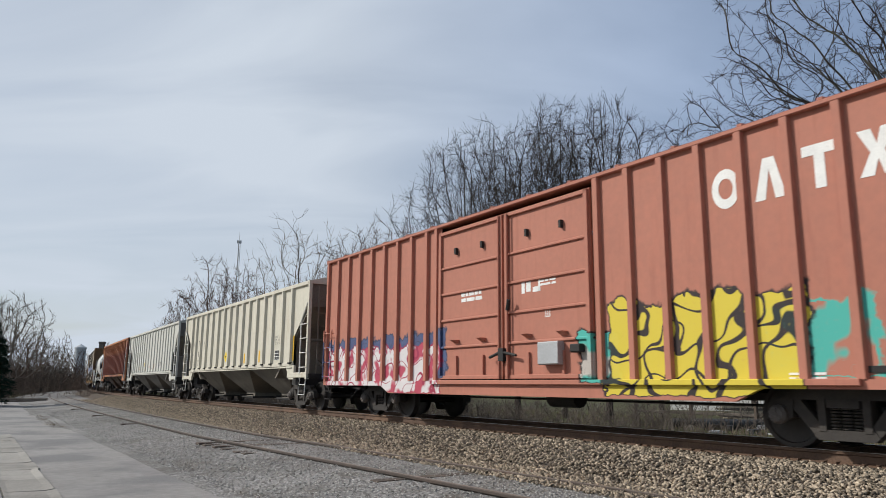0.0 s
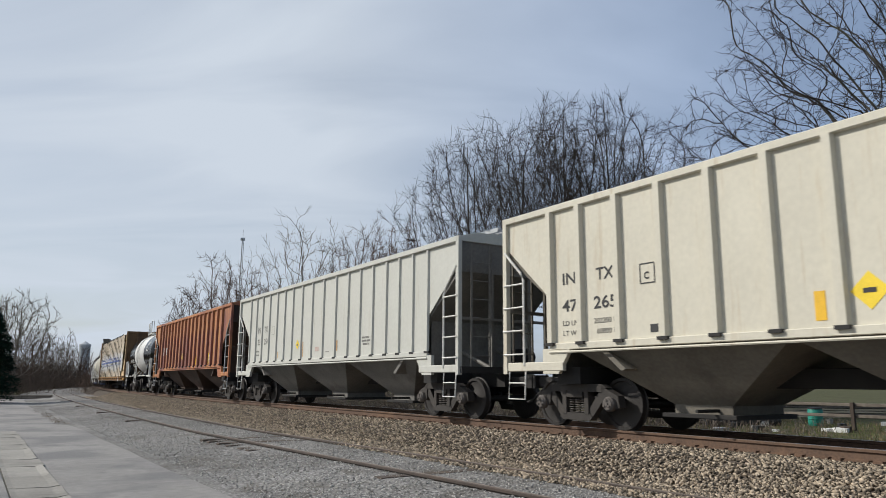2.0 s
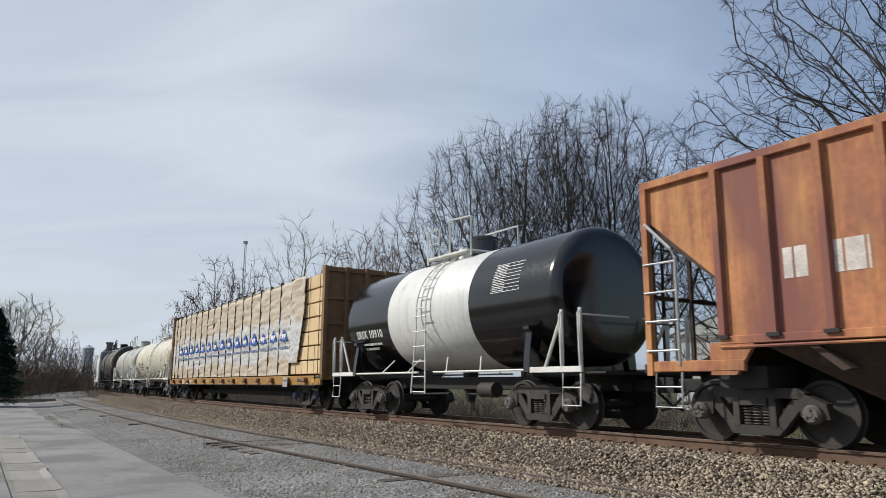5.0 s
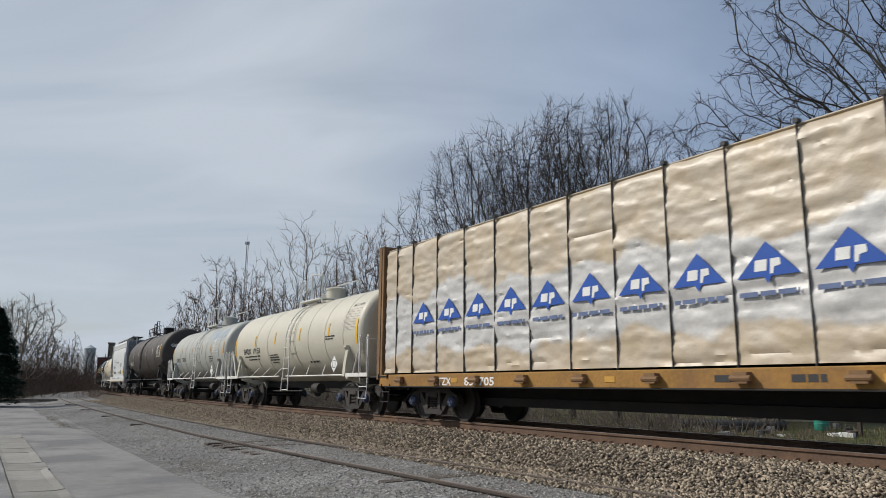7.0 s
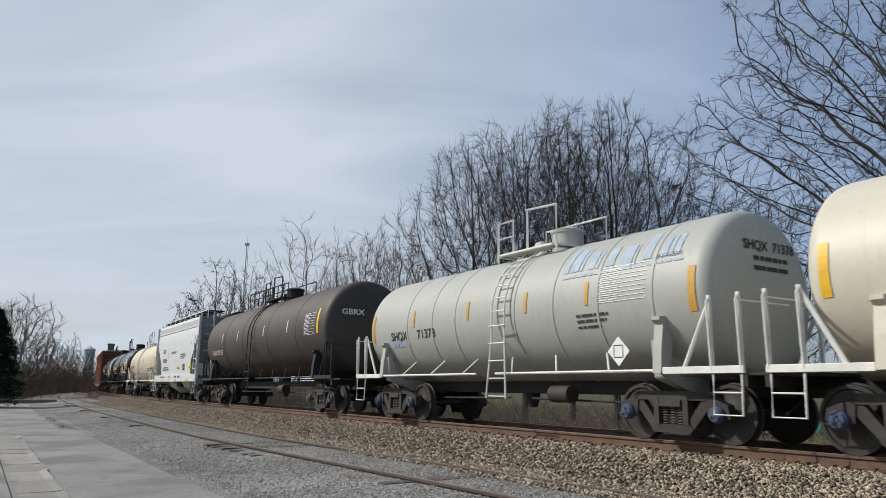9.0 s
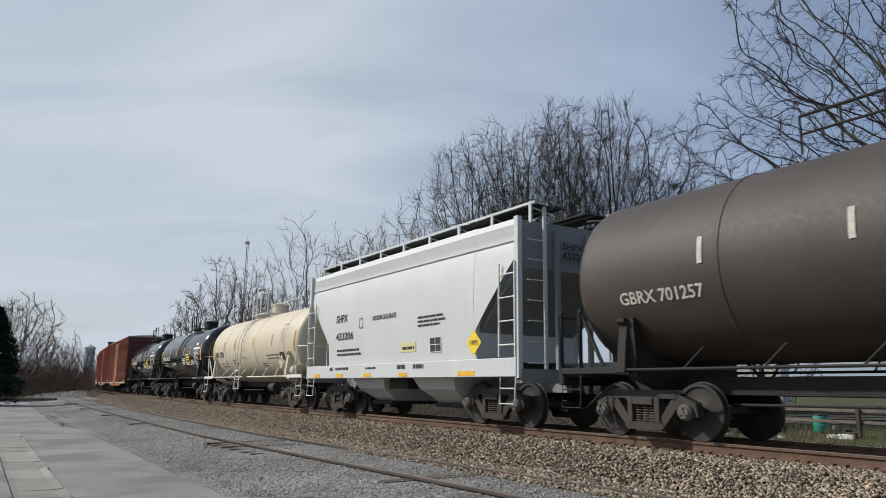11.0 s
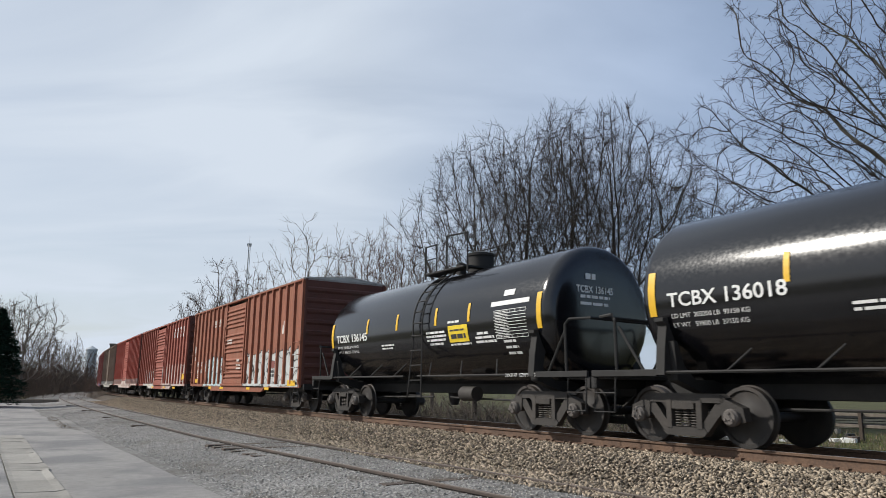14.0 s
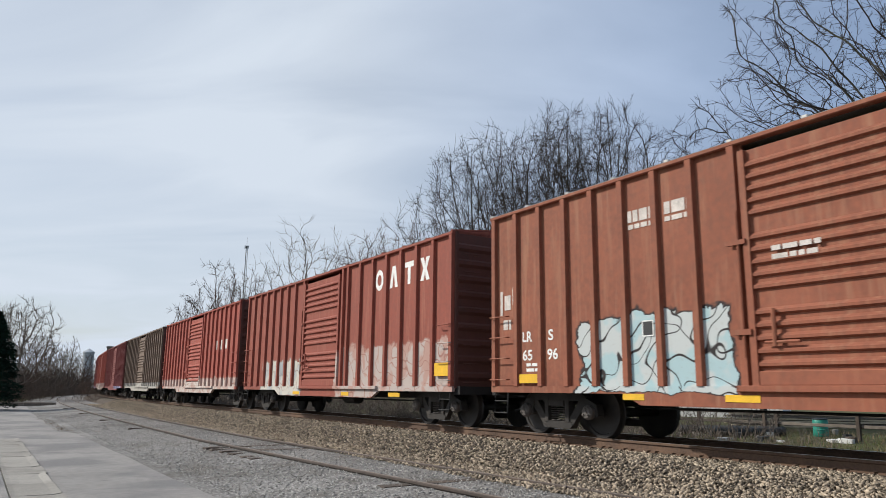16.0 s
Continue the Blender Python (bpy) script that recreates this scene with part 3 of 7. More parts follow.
# the old oak whose limbs arch over from beyond the right edge
bare_tree(*at_px(1782, 27, 25), "broad old bare oak with heavy arching limbs", 31, (9.1, 3.0, 16.8), 7500, 0.30, 4.6, up=-0.03, twig=TWIG_DARK, bark=BARK_OAK, tip=0.0098, power=2.02, twigs=4, twig_len=0.45, wander=0.20, droop=0.12, shell=0.42)
bare_tree(*at_px(1330, 47, 12), "spreading bare oak with crooked limbs", 37, (6.5, 1.5, 13.2), 2600, 0.38, 2.4, up=0.12, twig=TWIG_DARK, bark=BARK_DARK, tip=0.013, power=2.35, twigs=4, twig_len=0.8, wander=0.22)
for px, d, rx, top, seed, tw in ((650, 66, 3.4, 16.2, 41, TWIG_RED), (712, 72, 3.8, 17.6, 43, TWIG_RED), (765, 60, 3.4, 12.2, 49, TWIG)):
    bare_tree(*at_px(px, d, 12), "rounded bare tree behind the train", seed, (rx, 2.0, top), 1700, 0.42, 2.6, up=0.2, twig=tw, bark=tw, tip=0.018, power=2.4, twigs=5, twig_len=0.9, wander=0.22)
bare_tree(*at_px(540, 62, 12), "slender bare tree with open crown", 47, (3.8, 2.0, 16.2), 600, 0.5, 3.5, up=0.3, twig=TWIG_PALE, bark=TWIG_PALE, tip=0.017, power=2.25, twigs=3, twig_len=1.0, wander=0.2)
for i, (px, d, rx, top) in enumerate(((392, 95, 4.4, 16.6), (440, 98, 4.0, 16.2), (470, 92, 3.6, 13.6), (345, 100, 3.6, 12.6), (505, 80, 3.4, 11.8), (588, 80, 3.8, 14.6), (615, 90, 4.0, 14.8))):
    bare_tree(*at_px(px, d, 9), "reddish-brown bare tree in the distance", 60 + i, (rx, 0.8, top), 1300, 0.5, 1.6, up=0.2, twig=TWIG_RED, bark=TWIG_RED, tip=0.022, power=2.4, twigs=5, twig_len=1.0, wander=0.22)
for i, (px, d, rx, top, tw) in enumerate(((45, 92, 3.7, 11.6, TWIG_PALE), (96, 150, 3.4, 11.0, TWIG_PALE), (-8, 86, 3.4, 10.0, TWIG_PALE), (74, 118, 2.6, 8.6, TWIG_RED), (133, 165, 2.2, 11.0, TWIG_PALE), (158, 185, 3.0, 8.6, TWIG_RED), (118, 170, 3.2, 8.4, TWIG_RED))):
    bare_tree(*at_px(px, d, 4), "pale bare tree at the edge of the woods", 80 + i, (rx, 1.2, top), 900, 0.42, 2.0, up=0.25, twig=tw, bark=tw, tip=0.017 + 0.00005 * d, power=2.3, twigs=4, twig_len=0.8, wander=0.2)


def thicket(name, spots, material, label, seed, sides=3, thick=1.0):
    """Tangled brush: many thin arching stems in one mesh. spots: x, y, height, how many, reach."""
    rnd = random.Random(seed)
    paths = []
    for x, y, ht, n, reach in spots:
        for _ in range(n):
            p = Vector((x + rnd.gauss(0, reach), y + rnd.gauss(0, reach), -0.82))
            d = Vector((rnd.gauss(0, 0.4), rnd.gauss(0, 0.4), 1)).normalized()
            l = ht * rnd.uniform(0.4, 1.0)
            r = rnd.uniform(0.004, 0.011) * (1 + ht * 0.25) * thick
            path = [(p.copy(), r)]
            for i in range(4):
                d = (d + Vector((rnd.gauss(0, 0.25), rnd.gauss(0, 0.25), -0.06))).normalized()
                p = p + d * l / 4
                path.append((p.copy(), r * (0.8 - 0.17 * i)))
                if i in (1, 2):
                    e = (d + Vector((rnd.gauss(0, 0.8), rnd.gauss(0, 0.8), 0.2))).normalized()
                    paths.append([(p.copy(), r * 0.6), (p + e * l * 0.2, r * 0.4), (p + e * l * 0.36 + Vector((0, 0, 0.03)), r * 0.2)])
            paths.append(path)
    ob = tubes(paths, sides, material, name, None, label)
    return tagged(ob, label, "brush", "", "stuff")


rb = random.Random(9)
spots = []
for i in range(150):
    s = 1 + 70 * rb.random() ** 0.9
    x, y, _ = line(s, -rb.uniform(4.2, 9.0) - (3.0 if s < 7 else 0.0))
    spots.append((x, y, rb.uniform(0.4, 1.2), 26, 0.6))
thicket("trackside_brush", spots, TWIG_PALE, "dry tangled brush along the far side of the track", 5)
spots = []
for i in range(260):
    s = 5 + 66 * rb.random()
    x, y, _ = line(s, -rb.uniform(6.0, 12.0) - (2.0 if s < 9 else 0.0))
    spots.append((x, y, rb.uniform(0.9, 2.3), 15, 0.7))
thicket("bramble_bank", spots, TWIG, "dark bramble thicket beyond the track", 15, thick=1.4)
spots = []
track = np.stack([hx, hy], 1)
while len(spots) < 430:
    x, y = at_px(rb.uniform(-90, 176), rb.uniform(84, 230))
    off = np.hypot(track[:, 0] - x, track[:, 1] - y).min()
    if off > 8.5 and x < float(np.interp(y, hy, hx)):
        spots.append((x, y, rb.uniform(2.2, 5.0) * (1.0 if y < 110 else 1.7), 16, 1.8))
thicket("far_woods", spots, WOODS, "grey-brown undergrowth of the distant woods", 6, thick=2.0)
spots = []
for i in range(90):
    px = rb.uniform(170, 760)
    x, y = at_px(px, rb.uniform(72, 110))
    spots.append((x, y, rb.uniform(2.0, 5.0), 16, 1.8))
thicket("woods_edge", spots, TWIG_RED, "brown undergrowth below the trees", 7)


def conifer(x, y, height, width, seed):
    """Tiers of drooping boughs, each bough a spray of short needles."""
    tree = thing("conifer", "dark green dense conifer beside the street", "tree", m=pose(x, y, -0.8))
    part("trunk", Shape().lathe_z([(0, 0.18), (height * 0.9, 0.03)], 0, 0, 8), BARK, tree)
    rng = np.random.default_rng(seed)
    V, F = [], []
    for _ in range(460):
        u = rng.random() ** 0.8
        z = height * (0.03 + 0.95 * u)
        reach = width * (1 - u) ** 0.75 * rng.uniform(0.62, 1.12) + 0.12
        a = rng.uniform(0, 6.283)
        out = np.array([math.cos(a), math.sin(a), 0.0])
        side = np.array([-math.sin(a), math.cos(a), 0.0])
        for _ in range(58):
            f = rng.random() ** 0.6
            p = out * reach * f + side * rng.normal(0, 0.16) * reach * (0.3 + 0.7 * f) * 0.8 + np.array([0, 0, z + 0.25 * reach * (f - f * f * 0.9) - 0.12 * f * reach + rng.normal(0, 0.07)])
            o = (out * rng.uniform(0.2, 1.0) + side * rng.normal(0, 0.7) + np.array([0, 0, rng.uniform(-0.5, 0.5)])) * rng.uniform(0.12, 0.30)
            w = np.cross(o, rng.normal(size=3))
            w *= 0.035 / (np.linalg.norm(w) + 1e-6)
            k = len(V)
            V += [tuple(p - w), tuple(p + w), tuple(p + o)]
            F.append((k, k + 1, k + 2))
    me = bpy.data.meshes.new("crown")
    me.from_pydata(V, [], F)
    me.materials.append(NEEDLE)
    shared("crown", me, tree)


conifer(*at_px(-6, 56), 6.5, 2.3, 3)
conifer(*at_px(-62, 58), 7.8, 2.3, 4)

# low weathered timber edging across the end of the street
edging = thing("timber_edging", "low edging of weathered grey timbers across the street's end", "edging")
for i in range(7):
    xa, ya = at_px(-75 + 27 * i, 69.5 - 0.3 * i)
    xb, yb = at_px(-49 + 27 * i, 69.2 - 0.3 * i)
    w = math.hypot(xb - xa, yb - ya) / 2
    q = Shape().bar(-w, w, -0.16, 0.16, 0.0, 0.19, 0.03)
    for z, dy in ((0.0, 0.0), (0.20, 0.07)):
        ob = part("timber", q, TWIG_PALE, edging)
        ob.matrix_basis = pose((xa + xb) / 2, (ya + yb) / 2 + dy, -0.79 + z, 0, 0, math.degrees(math.atan2(yb - ya, xb - xa)))


# ---------------------------------------------------------------- grass tufts, debris, buildings
def tufts(name, n, place, ht, material, label, seed):
    rng = np.random.default_rng(seed)
    V, F = [], []
    for _ in range(n):
        x, y, z = place(rng)
        for _ in range(5):
            a = rng.uniform(0, 6.283)
            l = ht * rng.uniform(0.4, 1.2)
            dx, dy = math.cos(a), math.sin(a)
            bx, by = x + rng.normal(0, 0.05), y + rng.normal(0, 0.05)
            k = len(V)
            V += [(bx - dy * 0.006, by + dx * 0.006, z - 0.01), (bx + dy * 0.006, by - dx * 0.006, z - 0.01), (bx + dx * l * 0.5, by + dy * l * 0.5, z + l)]
            F.append((k, k + 1, k + 2))
    me = bpy.data.meshes.new(name)
    me.from_pydata(V, [], F)
    me.materials.append(material)
    return tagged(new(name, me), label, "grass", "", "stuff")


def far_side(rng):
    s = -8 + 40 * rng.random()
    x, y, _ = line(s, -3.6 - 18 * rng.random() ** 1.3)
    return x, y, -0.80


tufts("far_grass", 9000, far_side, 0.13, BLADE, "short winter grass beyond the track", 8)
tufts("dry_grass", 3500, far_side, 0.30, DRY, "dry straw-coloured grass beyond the track", 9)


def beside_road(rng):
    s = -6 + 34 * rng.random() ** 1.4
    x, y, _ = line(s, 6.85 + rng.normal(0, 0.12) + (0.9 if s > 17 else 0))
    return x, y, -0.69


tufts("verge_weeds", 260, beside_road, 0.05, DRY, "sparse dry weeds along the road edge", 10)

# clutter on the grass beyond the track
x, y = 14.6, 28.6
bin_ = thing("barrel", "green plastic barrel lying upright on the grass", "barrel", m=pose(x + 0.6, y + 1.2, -0.8))
part("body", Shape().lathe_z([(0, 0.27), (0.05, 0.29), (0.25, 0.28), (0.27, 0.30), (0.29, 0.28), (0.62, 0.28), (0.66, 0.26)], 0, 0, 18), PLASTIC_GREEN, bin_, smooth=True)
part("lid", Shape().lathe_z([(0.66, 0.28), (0.70, 0.28), (0.72, 0.2)], 0, 0, 18), PLASTIC_BLACK, bin_, smooth=True)
for i, (dx, dy, l, a) in enumerate(((-2.6, 0.6, 3.2, 12), (-3.6, 1.5, 2.6, -8))):
    pp = thing("corrugated_pipe", "black corrugated drain pipe lying on the grass", "pipe", "pipes on the grass", m=pose(x + dx, y + dy, -0.60, 0, 0, a))
    prof = []
    for j in range(44):
        prof.append((-l / 2 + l * j / 43, 0.20 if j % 2 else 0.17))
    part("pipe_wall", Shape().lathe_x(prof, 0, 0, 14), PLASTIC_BLACK, pp)
rnd = random.Random(4)
for i in range(26):
    px, py = x + rnd.uniform(-5, 4.5), y + rnd.uniform(-3.2, 3)
    w, d, hh = rnd.uniform(0.1, 0.4), rnd.uniform(0.08, 0.25), rnd.uniform(0.05, 0.22)
    sh = Shape().prism_z([(-w, -d), (-w * 0.2, -d * 1.2), (w, -d * 0.7), (w * 0.8, d), (-w * 0.3, d * 1.1), (-w * 0.9, d * 0.6)], 0, hh)
    solid("debris", sh, (WHITE_TRIM, STEEL_GREY, PLASTIC_BLACK, CONCRETE, TIE)[i % 5], "scrap piece lying on the grass", "debris", "scrap on the grass", m=pose(px, py, -0.80, 0, 0, rnd.uniform(0, 180)))
for i in range(3):
    fx, fy, fa = line(-4 + i * 7, -16.5)
    fn = thing("rail_fence", "low weathered timber rail fence", "fence", "timber fences", m=pose(fx, fy, -0.8, 0, 0, 90 - math.degrees(fa)))
    for j in range(3):
        part("post", Shape().bar(-3.2 + j * 3.2 - 0.06, -3.2 + j * 3.2 + 0.06, -0.06, 0.06, 0, 1.0), TIE, fn)
    for z in (0.45, 0.85):
        part("fence_rail", Shape().bar(-3.4, 3.4, -0.10, -0.06, z, z + 0.12), TWIG_PALE, fn)


boards = thing("lumber_pile", "long pile of pale weathered boards on the grass", "lumber", m=pose(*at_px(1465, 43, 2), -0.8, 0, 0, -12))
for i in range(6):
    for j in range(5):
        u = rnd.uniform(-0.5, 0.5)
        part("board", Shape().bar(-4.6 + u, 4.6 + u, -0.75 + 0.3 * j, -0.48 + 0.3 * j, 0.12 * i, 0.12 * i + 0.09, 0.01), (WOOD_OLD, TWIG_PALE, WOOD_OLD)[(i + j) % 3], boards)


def sided_house(x, y, turn, w, d, hh):
    m = pose(x, y, -0.8, 0, 0, turn)
    hs = thing("house", "white clapboard house with a grey shingle roof", "house", m=m)
    part("wall", Shape().box(-w / 2, w / 2, -d / 2, d / 2, 0, hh), SIDING, hs)
    part("band", Shape().box(-w / 2 - 0.03, w / 2 + 0.03, -d / 2 - 0.03, d / 2 + 0.03, hh - 0.5, hh - 0.15), CONCRETE, hs, "pale band below the roof")
    part("roof", Shape().prism_x([(-d / 2 - 0.4, hh), (0, hh + 1.6), (d / 2 + 0.4, hh), (d / 2 + 0.4, hh - 0.12), (-d / 2 - 0.4, hh - 0.12)], -w / 2, w / 2), surf("grey_shingles", (0.12, 0.115, 0.11), 0.9, var=0.3, scale=4), hs)
    for e in (1, -1):
        part("gable", Shape().prism_x([(-d / 2, hh), (0, hh + 1.45), (d / 2, hh)], e * (w / 2 + 0.02) - 0.02, e * (w / 2 + 0.02) + 0.02), SIDING, hs)
        part("gable_window", Shape().box(e * (w / 2) - 0.04, e * (w / 2) + 0.04, -0.5, 0.5, hh - 2.0, hh - 0.7), GLASS_DARK, hs)
    for i, up in [(i, up) for i in range(5) for up in (0.0, 2.55)]:
        xx = -w / 2 + w * (i + 0.5) / 5
        win = part("window", Shape().box(xx - 0.55, xx + 0.55, -d / 2 - 0.02, -d / 2 + 0.05, 0.95 + up, 2.35 + up), GLASS_DARK, hs)
        fr = Shape()
        for u in (-0.6, -0.02, 0.56):
            fr.box(xx + u, xx + u + 0.05, -d / 2 - 0.06, -d / 2 - 0.02, 0.9 + up, 2.4 + up)
        for z in (0.9, 1.3, 1.65, 2.0, 2.35):
            fr.box(xx - 0.6, xx + 0.61, -d / 2 - 0.06, -d / 2 - 0.02, z + up, z + 0.05 + up)
        part("window_frame", fr, WHITE_TRIM, win)
        part("window_sill", Shape().box(xx - 0.7, xx + 0.7, -d / 2 - 0.14, -d / 2, 0.82 + up, 0.9 + up), CONCRETE, win)


sided_house(*at_px(1300, 62, 4), 62, 11.0, 7, 5.4)

# distant water tower, chimney and radio mast
x, y = at_px(163, 330)
tw = thing("water_tower", "pale grey cylindrical water tower with a conical roof", "tower", m=pose(x, y, -0.8))
part("tank", Shape().lathe_z([(0, 2.1), (15.2, 2.1), (15.2, 2.3), (15.6, 2.3), (15.8, 2.2)], 0, 0, 20), TOWER_M, tw, smooth=True)
part("roof", Shape().lathe_z([(15.8, 2.3), (17.0, 0.3), (17.2, 0.05)], 0, 0, 20), TOWER_M, tw, smooth=True)
x, y = at_px(200, 260)
ch = thing("chimney", "dark brick chimney rising over the train", "chimney", m=pose(x, y, -0.8))
part("stack", Shape().box(-0.7, 0.7, -0.7, 0.7, 0, 14.2), BARK, ch)
part("chimney_cap", Shape().box(-0.85, 0.85, -0.85, 0.85, 14.2, 14.8), BARK, ch)
x, y = at_px(429, 170)
ms = thing("radio_mast", "thin grey lattice radio mast", "mast", m=pose(x, y, -0.8))
sh = Shape()
for a in (0, 2.094, 4.189):
    sh.tube([(0.3 * math.cos(a), 0.3 * math.sin(a), 0), (0.22 * math.cos(a), 0.22 * math.sin(a), 34.0)], 0.07, 4)
part("leg", sh, STEEL_GREY, ms)
sh = Shape()
for i in range(34):
    a, b = (i % 3) * 2.094, ((i + 1) % 3) * 2.094
    sh.tube([(0.27 * math.cos(a), 0.27 * math.sin(a), i), (0.27 * math.cos(b), 0.27 * math.sin(b), i + 1)], 0.03, 4)
part("lattice", sh, STEEL_GREY, ms)
part("aerial", Shape().tube([(0, 0, 34), (0, 0, 36)], 0.04, 4).box(-0.5, 0.5, -0.06, 0.06, 33.4, 34.1), STEEL_GREY, ms)

# ---------------------------------------------------------------- train: paints
GRIME = (0.055, 0.045, 0.038)
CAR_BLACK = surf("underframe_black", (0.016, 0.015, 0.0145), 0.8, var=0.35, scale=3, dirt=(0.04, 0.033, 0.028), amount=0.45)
TRUCK_M = surf("dusty_cast_steel", (0.03, 0.026, 0.023), 0.75, var=0.5, scale=4, rnd=0.4, dirt=(0.085, 0.07, 0.058), amount=0.4, bump=0.2)
WHEEL_M = surf("wheel_steel", (0.02, 0.017, 0.0155), 0.6, var=0.4, scale=5, dirt=(0.085, 0.06, 0.045), amount=0.4)
SPRING_M = surf("spring_steel", (0.10, 0.088, 0.08), 0.7, var=0.3, scale=6)
CAP_BLUE = surf("bearing_cap_blue", (0.045, 0.06, 0.115), 0.6, var=0.3, scale=9)
LETTER_BLACK = surf("black_lettering", (0.03, 0.03, 0.032), 0.7, var=0.2)
LETTER_WHITE = surf("white_lettering", (0.72, 0.72, 0.70), 0.7, var=0.12, scale=4)
LETTER_FADED = surf("faded_white_lettering", (0.55, 0.50, 0.46), 0.8, var=0.3, scale=5)
TAPE_YELLOW = surf("yellow_reflector", (0.72, 0.42, 0.02), 0.5, var=0.15, scale=5)
TAPE_OCHRE = surf("faded_reflector", (0.50, 0.27, 0.04), 0.6, var=0.2, scale=5)
SIGN_YELLOW = surf("yellow_placard", (0.80, 0.58, 0.03), 0.5, var=0.1, scale=5)
GRAB_WHITE = surf("white_safety_paint", (0.66, 0.65, 0.61), 0.6, var=0.15, scale=3, dirt=(0.25, 0.19, 0.13), amount=0.4)


class Nodes:
    """Arithmetic with math nodes."""

    def __init__(self, m):
        self.n, self.l = m.node_tree.nodes, m.node_tree.links

    def op(self, kind, *args):
        q = self.n.new("ShaderNodeMath")
        q.operation = kind
        for i, a in enumerate(args):
            if isinstance(a, (int, float)):
                q.inputs[i].default_value = a
            else:
                self.l.new(a, q.inputs[i])
        return q.outputs[0]

    def mix(self, fac, a, b):
        q = self.n.new("ShaderNodeMix")
        q.data_type = "RGBA"
        for key, v in (("Factor", fac), ("A", a), ("B", b)):
            if isinstance(v, tuple):
                q.inputs[key].default_value = (*v, 1)
            else:
                self.l.new(v, q.inputs[key])
        return q.outputs["Result"]

    def noise(self, vec, scale, detail=2.0):
        q = self.n.new("ShaderNodeTexNoise")
        q.inputs["Scale"].default_value, q.inputs["Detail"].default_value = scale, detail
        self.l.new(vec, q.inputs["Vector"])
        return q.outputs["Fac"]


def sprayed(m, layers):
    """Adds spray-painted shapes to a car side: each layer has x0, x1, z0, z1, two fills, ink, stroke rate, wiggle, ink width, seed."""
    N = Nodes(m)
    b = N.n["Principled BSDF"]
    col = b.inputs["Base Color"].links[0].from_socket
    co = N.n.new("ShaderNodeTexCoord").outputs["Object"]
    sep = N.n.new("ShaderNodeSeparateXYZ")
    N.l.new(co, sep.inputs[0])
    x, z = sep.outputs["X"], sep.outputs["Z"]
    flat = N.n.new("ShaderNodeCombineXYZ")
    N.l.new(x, flat.inputs[0]); N.l.new(z, flat.inputs[2])
    for x0, x1, z0, z1, fill, fill2, ink, rate, wig, width, seed in layers:
        sh = N.n.new("ShaderNodeVectorMath"); sh.operation = "ADD"; sh.inputs[1].default_value = (seed * 3.1, 0, seed * 1.7)
        N.l.new(flat.outputs[0], sh.inputs[0])
        v = sh.outputs[0]
        rag = N.op("MULTIPLY", N.op("SUBTRACT", N.noise(v, 2.2, 4), 0.5), 0.7)
        fine = N.op("MULTIPLY", N.op("SUBTRACT", N.noise(v, 9.0, 2), 0.5), 0.12)
        rag = N.op("ADD", rag, fine)
        dx = N.op("MINIMUM", N.op("SUBTRACT", x, x0), N.op("SUBTRACT", x1, x))
        dz = N.op("MINIMUM", N.op("MULTIPLY", N.op("SUBTRACT", z, z0), 3.0), N.op("SUBTRACT", z1, z))
        d = N.op("ADD", N.op("MINIMUM", dx, dz), rag)
        inside = N.op("MULTIPLY", d, 22.0); inside = N.op("MINIMUM", N.op("MAXIMUM", inside, 0.0), 1.0)
        ph = N.op("ADD", N.op("MULTIPLY", x, rate), N.op("MULTIPLY", N.op("SINE", N.op("ADD", N.op("MULTIPLY", z, 3.4), seed * 1.3)), wig))
        ph = N.op("ADD", ph, N.op("MULTIPLY", N.noise(v, 1.4, 1), 9.0))
        st = N.op("ABSOLUTE", N.op("SINE", ph))
        second = N.op("ABSOLUTE", N.op("SINE", N.op("ADD", N.op("MULTIPLY", z, 4.5), N.op("ADD", N.op("MULTIPLY", N.noise(v, 1.1, 1), 12.0), N.op("MULTIPLY", x, 0.9)))))
        strokes = N.op("MINIMUM", st, N.op("MULTIPLY", second, 1.6))
        inked = N.op("MINIMUM", N.op("MAXIMUM", N.op("MULTIPLY", N.op("SUBTRACT", width, strokes), 14.0), 0.0), 1.0)
        border = N.op("LESS_THAN", d, 0.07)
        inked = N.op("MAXIMUM", inked, border)
        swap = N.op("MINIMUM", N.op("MAXIMUM", N.op("MULTIPLY", N.op("SUBTRACT", N.noise(v, 1.7, 2), 0.5), 18.0), 0.0), 1.0)
        paint = N.mix(swap, fill, fill2)
        paint = N.mix(inked, paint, ink)
        worn = N.op("MULTIPLY", inside, N.op("MINIMUM", N.op("ADD", 0.55, N.noise(v, 14.0, 4)), 0.97))
        col = N.mix(worn, col, paint)
    N.l.new(col, b.inputs["Base Color"])
    return m


# ---------------------------------------------------------------- train: lettering
def text_shape(words, size, width=None):
    cu = bpy.data.curves.new("words", "FONT")
    cu.body, cu.size, cu.resolution_u = words, size, 3
    cu.offset = 0.005 if size > 0.15 else 0.0
    ob = bpy.data.objects.new("words", cu)
    me = bpy.data.meshes.new_from_object(ob)
    sh = Shape()
    sh.v = [tuple(v.co) for v in me.vertices]
    sh.f = [tuple(q.vertices) for q in me.polygons]
    bpy.data.objects.remove(ob)
    bpy.data.curves.remove(cu)
    bpy.data.meshes.remove(me)
    if width:
        k = width / max(0.01, max(v[0] for v in sh.v))
        sh.v = [(a * k, b, c) for a, b, c in sh.v]
    return sh


